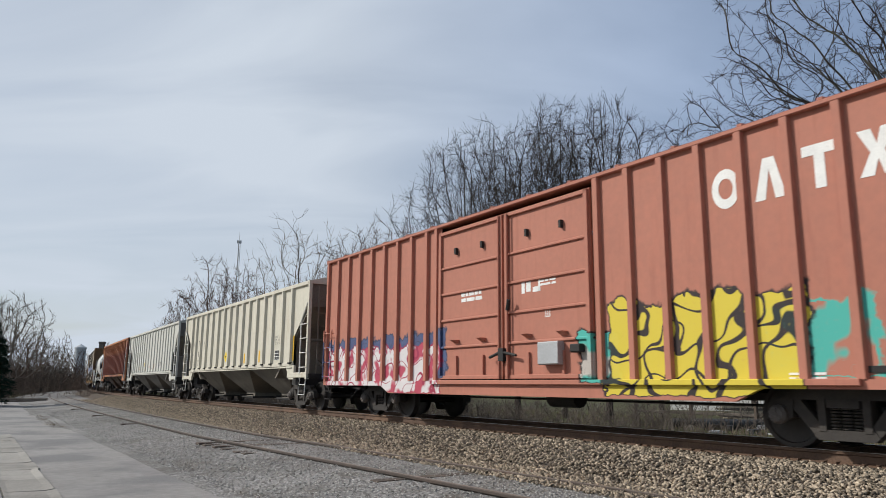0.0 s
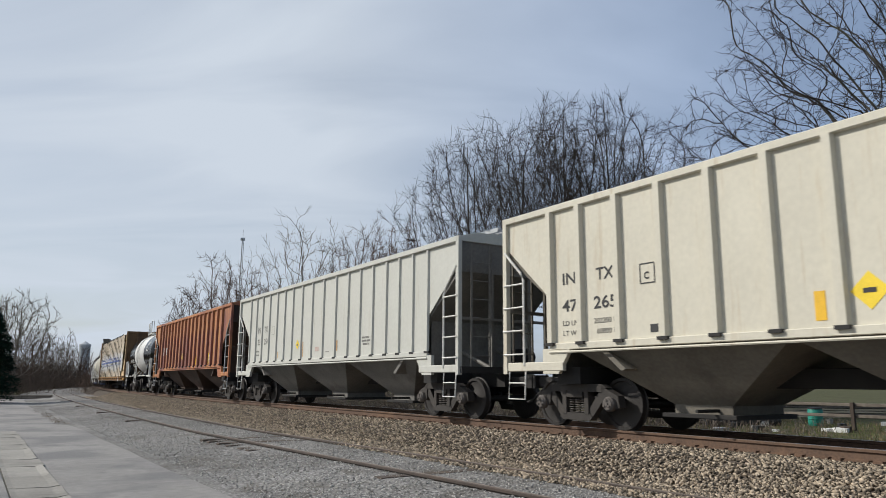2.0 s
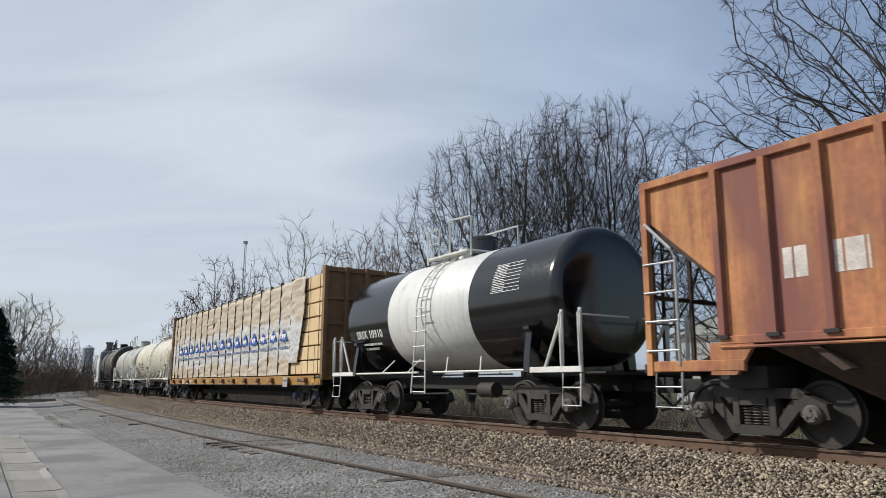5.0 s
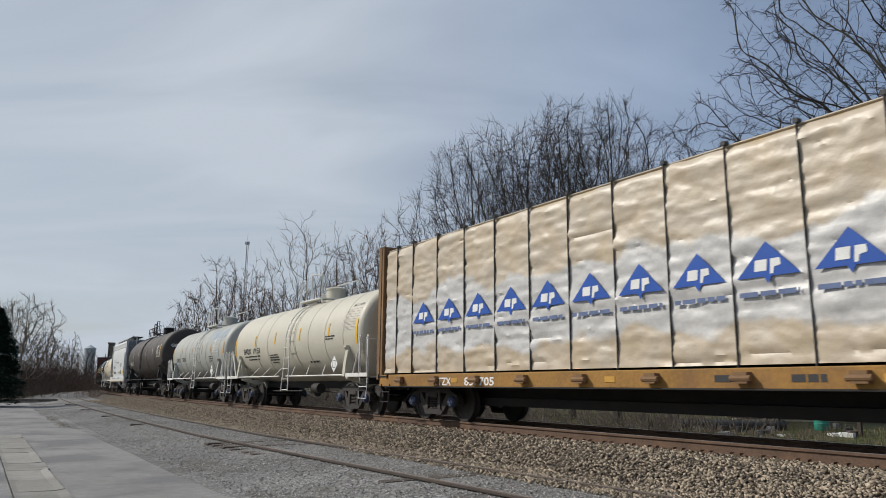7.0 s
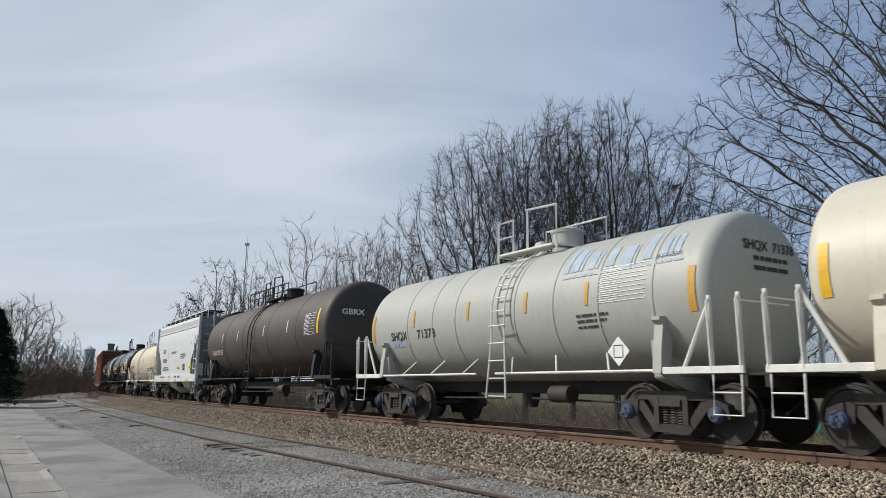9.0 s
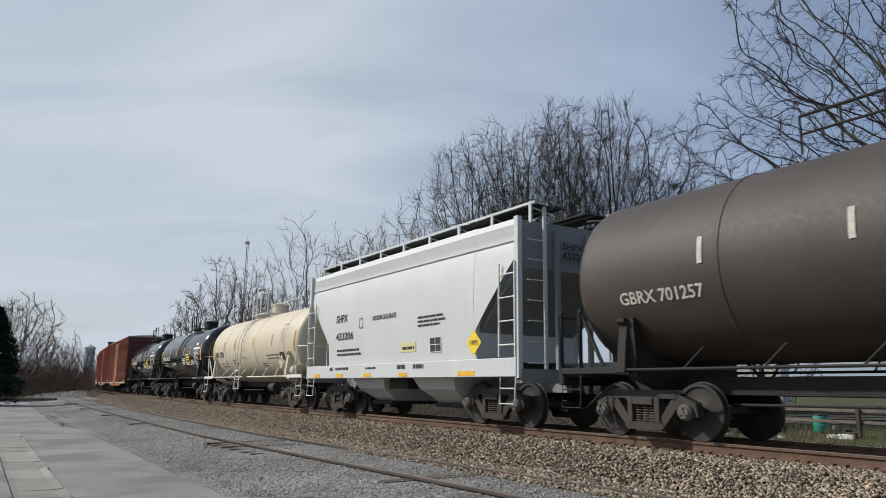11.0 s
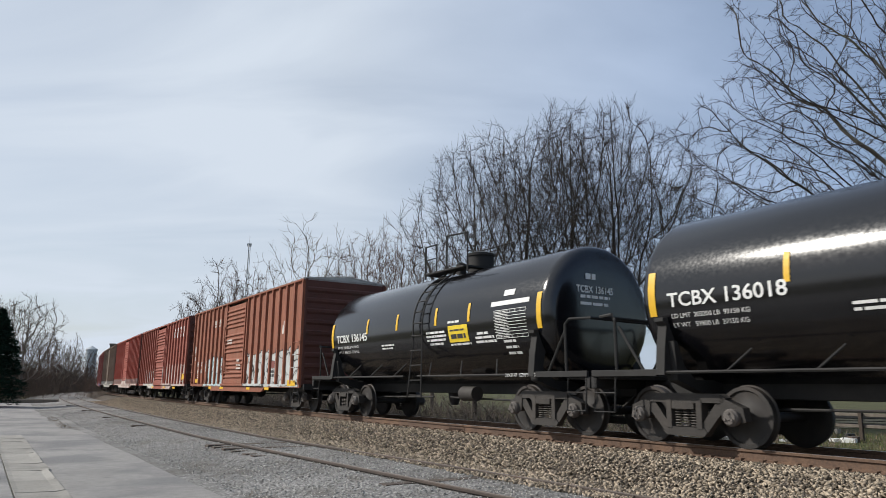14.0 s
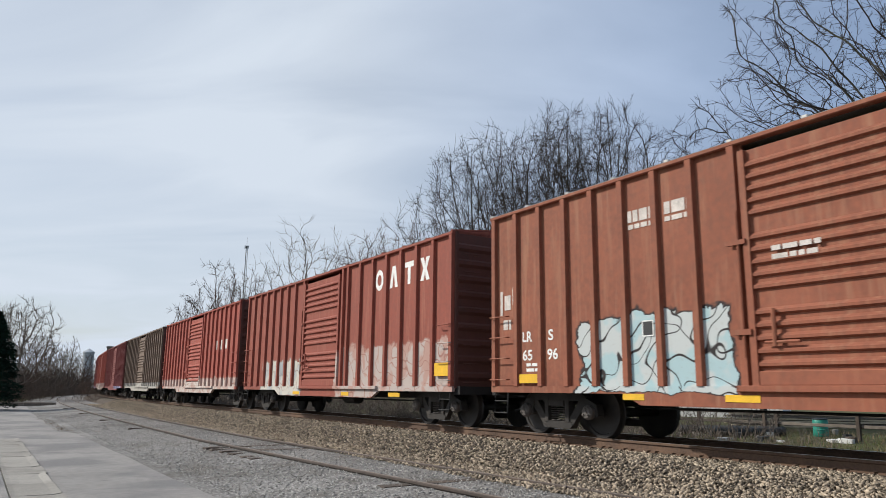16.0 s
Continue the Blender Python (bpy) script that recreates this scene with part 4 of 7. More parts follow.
def on_side(sh, x, z, y):
    """Turns a flat (u, v) shape to stand on a car's near side, reading towards -x. y: a number or a function of z."""
    sh.v = [(x - u, (y(z + v) if callable(y) else y), z + v) for u, v, _ in sh.v]
    return sh


def on_end(sh, y, z, x):
    sh.v = [(x, y - u, z + v) for u, v, _ in sh.v]
    return sh


def bars(rows, seed=0):
    """Plain bars in place of small unreadable lines: rows of (u, v, width, height)."""
    sh = Shape()
    rnd = random.Random(seed)
    for u, v, w, h in rows:
        at = u
        while at < u + w - 0.02:
            c = min(rnd.uniform(0.08, 0.32), u + w - at)
            n = max(1, math.ceil(h / 0.1))
            for j in range(n):
                k = len(sh.v)
                v0, v1 = v + h * j / n, v + h * (j + 1) / n
                sh.v += [(at, v0, 0), (at + c, v0, 0), (at + c, v1, 0), (at, v1, 0)]
                sh.f.append((k, k + 1, k + 2, k + 3))
            at += c + 0.03
    return sh


def quad(u0, v0, u1, v1, n=4):
    """A flat patch cut into strips, so that it can follow a curved shell."""
    sh = Shape()
    for i in range(n + 1):
        v = v0 + (v1 - v0) * i / n
        sh.v += [(u0, v, 0), (u1, v, 0)]
    sh.f = [(2 * i, 2 * i + 1, 2 * i + 3, 2 * i + 2) for i in range(n)]
    return sh


def diamond(r):
    sh = Shape()
    sh.v = [(0, -r, 0), (r, 0, 0), (0, r, 0), (-r, 0, 0)]
    sh.f = [(0, 1, 2, 3)]
    return sh


def table(w, h, rows, cols, t=0.012):
    """The ruled lines of a chart."""
    sh = Shape()

    def cell(u0, v0, u1, v1):
        k = len(sh.v)
        sh.v += [(u0, v0, 0), (u1, v0, 0), (u1, v1, 0), (u0, v1, 0)]
        sh.f.append((k, k + 1, k + 2, k + 3))
    for i in range(rows + 1):
        cell(0, h * i / rows - t / 2, w, h * i / rows + t / 2)
    for i in range(cols + 1):
        cell(w * i / cols - t / 2, 0, w * i / cols + t / 2, h)
    return sh


# ---------------------------------------------------------------- train: trucks, couplers, ladders
CACHE = {}


def cached(key, make):
    if key not in CACHE:
        CACHE[key] = make()
    return CACHE[key]


def side_frame():
    sh = Shape()
    y0, y1 = 0.94, 1.10
    sh.prism_y([(-0.72, 0.66), (0.72, 0.66), (0.78, 0.74), (0.66, 0.80), (-0.66, 0.80), (-0.78, 0.74)], y0, y1)
    sh.prism_y([(-0.36, 0.15), (0.36, 0.15), (0.42, 0.21), (0.36, 0.28), (-0.36, 0.28), (-0.42, 0.21)], y0, y1)
    for k in (-1, 1):
        sh.prism_y([(k * 0.36, 0.15), (k * 0.80, 0.64), (k * 0.70, 0.72), (k * 0.62, 0.70), (k * 0.28, 0.28)], y0 + 0.02, y1 - 0.02)
        sh.prism_y([(k * 0.24, 0.26), (k * 0.34, 0.26), (k * 0.34, 0.70), (k * 0.24, 0.70)], y0 + 0.01, y1 + 0.01)
        sh.prism_y([(k * 0.66, 0.80), (k * 0.76, 0.72), (k * 1.06, 0.60), (k * 1.10, 0.40), (k * 1.03, 0.38), (k * 1.02, 0.52),
                    (k * 0.80, 0.58), (k * 0.76, 0.40), (k * 0.70, 0.42), (k * 0.68, 0.66)][::k], y0, y1)
    return sh.mesh("side_frame", TRUCK_M)


def wheelset():
    sh = Shape()
    prof = [(0.66, 0.30), (0.665, 0.47), (0.675, 0.485), (0.69, 0.478), (0.70, 0.462), (0.80, 0.455), (0.802, 0.40), (0.775, 0.385),
            (0.765, 0.20), (0.80, 0.13), (0.80, 0.085)]
    for k in (-1, 1):
        sh.lathe_y([(k * y, r) for y, r in prof], 0, 0, 36)
    sh.lathe_y([(-1.12, 0.075), (1.12, 0.075)], 0, 0, 12)
    return sh.mesh("wheelset", WHEEL_M, True)


def spring_nest():
    sh = Shape()
    for x in (-0.15, 0.0, 0.15):
        for i in range(7):
            z = 0.285 + i * 0.042
            sh.lathe_z([(z, 0.05), (z + 0.012, 0.068), (z + 0.024, 0.05)], x, 1.02, 10)
    return sh.mesh("spring", SPRING_M, True)


def bolster():
    sh = Shape().bar(-0.19, 0.19, -1.06, 1.06, 0.58, 0.70, 0.02)
    sh.box(-0.21, 0.21, 0.93, 1.13, 0.56, 0.66)
    sh.box(-0.9, 0.9, -0.12, 0.12, 0.40, 0.50)
    return sh.mirrored().mesh("bolster", TRUCK_M)


def cap(col):
    sh = Shape().lathe_y([(1.08, 0.13), (1.16, 0.13), (1.18, 0.11), (1.20, 0.10), (1.205, 0.04), (1.22, 0.035)], 0, 0, 14)
    for i in range(3):
        a = i * 2.094
        sh.lathe_y([(1.20, 0.022), (1.225, 0.022)], 0.065 * math.sin(a), 0.065 * math.cos(a), 6)
    return sh.mesh("bearing_cap", col, True)


WHEELS = []


def truck(car, x, blue=False):
    tr = new("truck")
    tr.parent = car
    tr.matrix_basis = pose(x, 0, 0)
    tr.empty_display_size = 0.3
    fr = cached("frame", side_frame)
    shared("side_frame", fr, tr)
    shared("side_frame", fr, tr, pose(0, 0, 0, 0, 0, 180))
    sp = cached("spring", spring_nest)
    shared("spring_nest", sp, tr)
    shared("spring_nest", sp, tr, pose(0, 0, 0, 0, 0, 180))
    shared("bolster", cached("bolster", bolster), tr)
    for k in (-1, 1):
        w = shared("wheelset", cached("wheelset", wheelset), tr, pose(k * 0.889, 0, 0.457))
        WHEELS.append((w, k * 0.889))
        cp = cached("cap%d" % blue, lambda: cap(CAP_BLUE if blue else SPRING_M))
        shared("bearing_cap", cp, tr, pose(k * 0.889, 0, 0.457))
        shared("bearing_cap", cp, tr, pose(k * 0.889, 0, 0.457, 0, 0, 180))
    return tr


def coupler(car, x):
    def make():
        sh = Shape().bar(-0.25, 0.42, -0.11, 0.11, 0.72, 0.95, 0.03)
        sh.prism_z([(0.42, -0.16), (0.66, -0.20), (0.74, -0.06), (0.60, 0.02), (0.66, 0.17), (0.45, 0.19)], 0.70, 0.98)
        sh.tube([(0.1, 0.2, 0.75), (0.45, 0.28, 0.45), (0.72, 0.2, 0.40)], 0.025)
        return sh.mesh("coupler", CAR_BLACK)
    shared("coupler", cached("coupler", make), car, pose(x, 0, 0, 0, 0, 0 if x > 0 else 180))


def ladder(car, x0, x1, y, z0, z1, n, material, r=0.016, name="ladder"):
    sh = Shape()
    for x in (x0, x1):
        sh.box(x - 0.012, x + 0.012, y - 0.02, y + 0.02, z0, z1)
    for i in range(n):
        z = z0 + (z1 - z0) * (i + 0.5) / n
        sh.tube([(x0, y, z), (x1, y, z)], r, 6)
    part(name, sh, material, car)


def stirrup(car, x, y, z, w, drop, material):
    part("step", Shape().tube([(x - w / 2, y, z), (x - w / 2, y + 0.03, z - drop), (x + w / 2, y + 0.03, z - drop), (x + w / 2, y, z)], 0.018, 6)
         .tube([(x - w / 2, y + 0.015, z - drop * 0.45), (x + w / 2, y + 0.015, z - drop * 0.45)], 0.014, 6), material, car)


TRAIN = []


def freight(name, label, category, group, s8, half_trucks, blue=False):
    car = thing(name, label, category, group)
    TRAIN.append((car, s8, half_trucks, [truck(car, -half_trucks, blue), truck(car, half_trucks, blue)]))
    return car


# ---------------------------------------------------------------- train: covered hoppers with outside posts
def ribbed_hopper(label, s8, L, tr, paint, slope, top=4.12, ribs=14, bays=3, white=None, post=None, rib_d=0.09, rib_w=0.07, rib_x=None):
    car = freight("covered_hopper", label, "freight car", "freight cars of the train", s8, tr)
    h, inset, y = L / 2, 1.32, 1.50
    white = white or GRAB_WHITE
    low = 1.50
    for k in (1, -1):
        out = [(-h, top), (h, top), (h, top - 0.62), (h - inset + 0.1, 2.45), (h - inset, 2.38), (h - inset, low), (-h + inset, low),
               (-h + inset, 2.38), (-h + inset - 0.1, 2.45), (-h, top - 0.62)]
        part("side_wall", Shape().prism_y(out, k * (y - 0.02), k * y), paint, car)
        part("side_sill", Shape().bar(-h + inset, h - inset, k * (y - 0.03), k * (y + 0.05), low - 0.09, low + 0.03, 0.01), paint, car)
        part("top_chord", Shape().bar(-h, h, k * (y - 0.03), k * (y + 0.07), top - 0.13, top, 0.015), paint, car)
    rib = cached(("rib", paint.name), lambda: Shape().loft([[(-rib_w, y, z), (-rib_w + 0.02, y + rib_d, z), (rib_w - 0.02, y + rib_d, z), (rib_w, y, z)]
                                                           for z in (low + 0.03, top - 0.12)]).mesh("rib", paint))
    n = ribs
    foot = cached(("rib_foot", rib_d), lambda: Shape().box(-0.10, 0.10, y, y + rib_d + 0.008, low - 0.01, low + 0.04).mesh("rib_foot", CAR_BLACK))
    for x in rib_x or [-h + inset + 0.05 + (2 * h - 2 * inset - 0.1) * i / (n - 1) for i in range(n)]:
        shared("rib", rib, car, pose(x, 0, 0))
        shared("rib", rib, car, pose(-x, 0, 0, 0, 0, 180))
        shared("rib_foot", foot, car, pose(x, 0, 0), "grimy foot of the rib")
    part("side_pipe", Shape().tube([(-h + inset, y + 0.05, low - 0.13), (h - inset, y + 0.05, low - 0.13)], 0.022, 6), paint, car, "thin pipe along the sill")
    # roof, hatches and running board
    arc = [(-1.52, top), (-1.0, top + 0.13), (0, top + 0.18), (1.0, top + 0.13), (1.52, top), (1.4, top - 0.1), (-1.4, top - 0.1)]
    part("roof", Shape().prism_x(arc, -h, h), paint, car)
    rb = Shape()
    for yy in (-0.42, -0.14, 0.14, 0.42):
        rb.box(-h - 0.1, h + 0.1, yy - 0.02, yy + 0.02, top + 0.25, top + 0.29)
    i = -h
    while i < h:
        rb.box(i, i + 0.03, -0.45, 0.45, top + 0.262, top + 0.285)
        i += 0.14
    part("running_board", rb, STEEL_GREY, car, "galvanised grating walkway")
    for sgn in (1, -1):
        b = Shape()
        for q in range(9):
            x = -h + 0.2 + (2 * h - 0.4) * q / 8
            b.tube([(x, sgn * 0.45, top + 0.27), (x, sgn * 0.62, top + 0.27), (x, sgn * 0.75, top + 0.12)], 0.02, 4)
        b.bar(-h - 0.1, h + 0.1, sgn * 0.46, sgn * 0.49, top + 0.20, top + 0.30, 0.004)
        part("walkway_support", b, STEEL_GREY, car)
    # slope sheets at the ends, bays under the body; their colour includes painted shade
    for k in (1, -1):
        e = Shape()
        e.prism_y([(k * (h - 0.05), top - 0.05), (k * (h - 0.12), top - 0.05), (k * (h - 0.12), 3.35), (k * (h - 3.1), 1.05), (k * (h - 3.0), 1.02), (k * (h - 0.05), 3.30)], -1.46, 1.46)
        part("slope_sheet", e, slope, car, "sloping end sheet with grime and shade put into its colour")
        f = Shape()
        for s in (1, -1):
            part("corner_post", Shape().box(k * h - 0.06, k * h + 0.05, s * 1.52 - 0.05, s * 1.52 + 0.05, 0.98, top), paint, car)
            f.box(k * (h - 0.06) - 0.03, k * (h - 0.06) + 0.03, s * 0.55 - 0.03, s * 0.55 + 0.03, 1.1, top - 0.3)
            f.tube([(k * (h - 0.1), s * 0.6, 1.15), (k * (h - 2.1), s * 0.6, 1.85)], 0.045, 6)
        f.box(k * h - 0.05, k * h + 0.05, -1.5, 1.5, 2.2, 2.26)
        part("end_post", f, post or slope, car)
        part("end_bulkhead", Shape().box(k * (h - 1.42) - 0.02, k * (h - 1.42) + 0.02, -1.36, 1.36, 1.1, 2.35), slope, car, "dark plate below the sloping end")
        part("brake_reservoir", Shape().lathe_x([(k * (h - 0.95), 0.04), (k * (h - 0.93), 0.22), (k * (h - 0.35), 0.22), (k * (h - 0.33), 0.04)], -0.75, 1.42, 14), CAR_BLACK, car, smooth=True)
        p = Shape().box(min(k * (h + 0.05), k * (h - 2.6)), max(k * (h + 0.05), k * (h - 2.6)), -0.28, 0.28, 0.72, 1.06)
        p.box(k * h - 0.14, k * h + 0.14, -1.52, 1.52, 1.02, 1.16)
        p.box(k * (h - 1.55) - 0.3, k * (h - 1.55) + 0.3, -1.3, 1.3, 0.80, 1.10)
        part("end_sill", p, CAR_BLACK, car)
        for s in (1, -1):
            b = Shape().bar(min(k * (h + 0.02), k * (h - inset - 0.35)), max(k * (h + 0.02), k * (h - inset - 0.35)), s * 1.47, s * 1.55, 1.03, 1.20)
            b.prism_y([(k * (h - inset - 0.55), 1.44), (k * (h - inset + 0.20), 1.44), (k * (h - inset + 0.20), 0.98), (k * (h - inset - 0.22), 0.98)][::k], s * 1.46, s * 1.54)
            part("jacking_pad", b, paint, car)
            ld = Shape().tube([(k * (h - 0.58), s * 1.55, 1.14), (k * (h - 0.58), s * 1.55, 2.80), (k * (h - 0.50), s * 1.55, 2.95), (k * (h - 0.02), s * 1.57, 3.42)], 0.026, 6)
            for q in range(4):
                ld.tube([(k * (h - 0.60), s * 1.56, 1.36 + 0.46 * q), (k * (h + 0.02), s * 1.585, 1.36 + 0.46 * q)], 0.017, 6)
            part("side_ladder", ld, white, car)
            stirrup(car, k * (h - 0.34), s * 1.52, 1.06, 0.5, 0.56, white)
        el = Shape()
        for i in range(6):
            el.tube([(k * (h + 0.12), 1.25, 1.4 + i * 0.42), (k * (h + 0.12), 0.75, 1.4 + i * 0.42)], 0.014, 6)
        for yy in (1.25, 0.75):
            el.box(k * (h + 0.12) - 0.012, k * (h + 0.12) + 0.012, yy - 0.02, yy + 0.02, 1.15, 3.95)
        part("end_ladder", el, slope, car)
        coupler(car, k * (h + 0.25))
    span = (2 * h - 2 * inset - 1.1) / bays
    for i in range(bays):
        x = -h + inset + 0.55 + span * (i + 0.5)
        a, b = span / 2 - 0.02, 0.55
        ring = lambda hx_, hy_, z: [(x - hx_, -hy_, z), (x + hx_, -hy_, z), (x + hx_, hy_, z), (x - hx_, hy_, z)]
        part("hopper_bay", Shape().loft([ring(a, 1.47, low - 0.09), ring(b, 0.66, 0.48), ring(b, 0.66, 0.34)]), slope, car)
        part("outlet_gate", Shape().bar(x - 0.7, x + 0.7, -0.8, 0.8, 0.27, 0.34, 0.01).tube([(x - 0.3, 0.66, 0.40), (x - 0.3, 1.2, 0.40)], 0.03), CAR_BLACK, car)
    part("centre_sill", Shape().bar(-h + 2.2, h - 2.2, -0.2, 0.2, 0.75, 1.05), CAR_BLACK, car)
    return car, h, inset


def side_text(car, words, x, z, size, width, material=None, y=1.505, name="lettering"):
    return part(name, on_side(text_shape(words, size, width), x, z, y), material or LETTER_BLACK, car)


def rust_marks(car, spots, material, y0=1.607, w=0.075, z0=1.62, z1=2.3):
    for x, a, b in spots:
        part("reflector_strip", Shape().box(x - w, x + w, 1.502, 1.506, a, b), material, car)


FADED_INK = surf("faded_ink", (0.22, 0.21, 0.19), 0.8, var=0.3, scale=6)
CREAM = surf("cream_paint", (0.56, 0.53, 0.44), 0.7, var=0.07, scale=0.8, dirt=(0.36, 0.25, 0.13), amount=0.42, streak=True)
# slope paints: the body paint darkened for shade as well as grime
CREAM_SLOPE = surf("cream_paint_grimy_shaded", (0.15, 0.135, 0.11), 0.8, var=0.2, scale=1.2, dirt=GRIME, amount=0.55)
GREY = surf("light_grey_paint", (0.50, 0.50, 0.455), 0.7, var=0.06, scale=0.8, dirt=(0.33, 0.29, 0.22), amount=0.3, streak=True)
GREY_SLOPE = surf("grey_paint_grimy_shaded", (0.16, 0.153, 0.14), 0.8, var=0.2, scale=1.2, dirt=GRIME, amount=0.5)
RUST_RUN = surf("rust_run", (0.46, 0.27, 0.12), 0.85, var=0.3, scale=5)
RUST = surf("rusty_brown_paint", (0.36, 0.142, 0.066), 0.8, var=0.3, scale=0.7, dirt=(0.56, 0.29, 0.10), amount=0.85, streak=True)


def patched(m, tint, k):
    """Broad upright patches of an older, duller coat."""
    N = Nodes(m)
    b = N.n["Principled BSDF"]
    col = b.inputs["Base Color"].links[0].from_socket
    mp = N.n.new("ShaderNodeMapping")
    mp.inputs["Scale"].default_value = (1.0, 1.0, 0.45)
    N.l.new(N.n.new("ShaderNodeTexCoord").outputs["Object"], mp.inputs[0])
    f = N.op("MULTIPLY", N.op("SUBTRACT", N.noise(mp.outputs[0], 0.55, 4), 0.47), 7.0)
    f = N.op("MULTIPLY", N.op("MINIMUM", N.op("MAXIMUM", f, 0.0), 1.0), k)
    N.l.new(N.mix(f, col, tint), b.inputs["Base Color"])


patched(ASPHALT, (0.165, 0.163, 0.166), 0.75)
patched(RUST, (0.17, 0.062, 0.056), 0.85)
# dark copy of the rust paint, shade and grime mixed into one colour
RUST_SLOPE = surf("rusty_brown_grimy_shaded", (0.055, 0.035, 0.027), 0.9, var=0.3, scale=1.0, dirt=(0.17, 0.11, 0.075), amount=0.5)

c1, h1, i1 = ribbed_hopper("cream four-bay style covered hopper car with rust stains", -85.95, 16.3, 6.65, CREAM, CREAM_SLOPE, 4.14, 16, rib_d=0.095, rib_w=0.08, rib_x=[6.78, 5.99, 5.08, 4.15, 3.2, 2.25, 1.35, 0.5, -0.35, -1.25, -2.1, -3.0, -3.9, -4.8, -5.8, -6.68])
side_text(c1, "IN", 6.50, 2.60, 0.30, 0.36)
side_text(c1, "TX", 5.62, 2.60, 0.30, 0.42)
side_text(c1, "47", 6.50, 2.10, 0.30, 0.40)
side_text(c1, "265", 5.70, 2.10, 0.30, 0.55)
side_text(c1, "LD LMT", 6.50, 1.84, 0.13, 0.50)
side_text(c1, "LT WT", 6.50, 1.66, 0.13, 0.44)
side_text(c1, "202200 LB", 5.70, 1.84, 0.13, 0.60)
side_text(c1, "60800 LB", 5.64, 1.66, 0.13, 0.54)
part("box_stencil", on_side(table(0.30, 0.32, 1, 1, 0.02), 4.62, 2.42, 1.506), LETTER_BLACK, c1)
part("box_letter", on_side(text_shape("C", 0.16), 4.54, 2.49, 1.506), LETTER_BLACK, c1)
part("capacity_data", on_side(text_shape("EXW  10-7\nEW   10-9\nCU FT 4750", 0.11, 0.7), -5.0, 2.42, 1.505), FADED_INK, c1)
part("data_panel", Shape().box(-5.55, -5.05, 1.502, 1.507, 1.66, 1.98), LETTER_BLACK, c1, "black stencil panel")
part("data_panel_lines", on_side(table(0.5, 0.34, 3, 2, 0.014), -5.05, 1.66, 1.510), LETTER_WHITE, c1)
part("placard", on_side(diamond(0.24), 1.02, 1.95, 1.506), SIGN_YELLOW, c1, "yellow diamond placard")
part("placard_edge", on_side(bars([(-0.08, -0.03, 0.16, 0.06)]), 1.02, 1.95, 1.509), LETTER_BLACK, c1)
part("small_plate", on_side(bars([(0, 0, 0.25, 0.13)]), 4.45, 1.62, 1.506), LETTER_BLACK, c1)
rust_marks(c1, [(1.65, 1.62, 2.0), (-1.55, 1.62, 2.0), (-3.35, 1.62, 2.05), (-6.80, 1.60, 2.42)], TAPE_YELLOW)

c2, h2, i2 = ribbed_hopper("light grey covered hopper car with worn stencils", -68.02, 16.1, 6.72, GREY, GREY_SLOPE, 4.10, 18, rib_d=0.05, rib_w=0.05, rib_x=[6.71, 6.0, 5.3, 4.51, 3.72, 2.95, 2.18, 1.33, 0.46, -0.45, -1.38, -2.25, -3.04, -3.82, -4.6, -5.3, -6.0, -6.71])
GHOST = surf("ghost_stencil", (0.17, 0.167, 0.155), 0.8, var=0.3, scale=6)
side_text(c2, "IN", 5.84, 2.60, 0.32, 0.30, GHOST)
side_text(c2, "TX", 5.10, 2.60, 0.32, 0.38, GHOST)
side_text(c2, "23", 5.82, 2.16, 0.30, 0.30, GHOST)
side_text(c2, "254", 5.10, 2.16, 0.30, 0.48, GHOST)
part("small_stencil", on_side(bars([(0, 0.14, 0.30, 0.06), (0, 0, 0.30, 0.06)], 3), 5.9, 1.75, 1.506), GHOST, c2)
part("box_stencil", on_side(table(0.26, 0.28, 1, 1, 0.012), 4.25, 2.48, 1.506), GHOST, c2)
part("worn_lettering", on_side(bars([(0, 0.18, 0.42, 0.05), (0, 0.09, 0.5, 0.05), (0.06, 0, 0.36, 0.05)], 5), -3.18, 1.82, 1.506), GHOST, c2)
part("small_stencil", on_side(bars([(0, 0.0, 0.30, 0.02)], 5), -0.62, 1.70, 1.506), GHOST, c2)
part("placard", on_side(diamond(0.17), 1.68, 2.02, 1.506), SIGN_YELLOW, c2, "yellow diamond placard")
part("placard_line", on_side(bars([(-0.06, -0.03, 0.12, 0.06)]), 1.68, 2.02, 1.509), GHOST, c2)
for x, z0, z1, w in ((-1.5, 1.72, 2.02, 0.04), (-1.30, 2.9, 3.75, 0.035), (3.55, 1.62, 1.85, 0.025), (1.2, 1.6, 2.1, 0.03)):
    part("rust_run", Shape().box(x - w, x + w, 1.502, 1.505, z0, z1), RUST_RUN, c2, "orange rust streak")
part("faded_patch", on_side(quad(0, 0, 0.30, 0.14), 0.16, 1.75, lambda z: 1.505), surf("faded_red_patch", (0.46, 0.36, 0.32), 0.8, var=0.2, scale=8), c2, "faded red sticker")

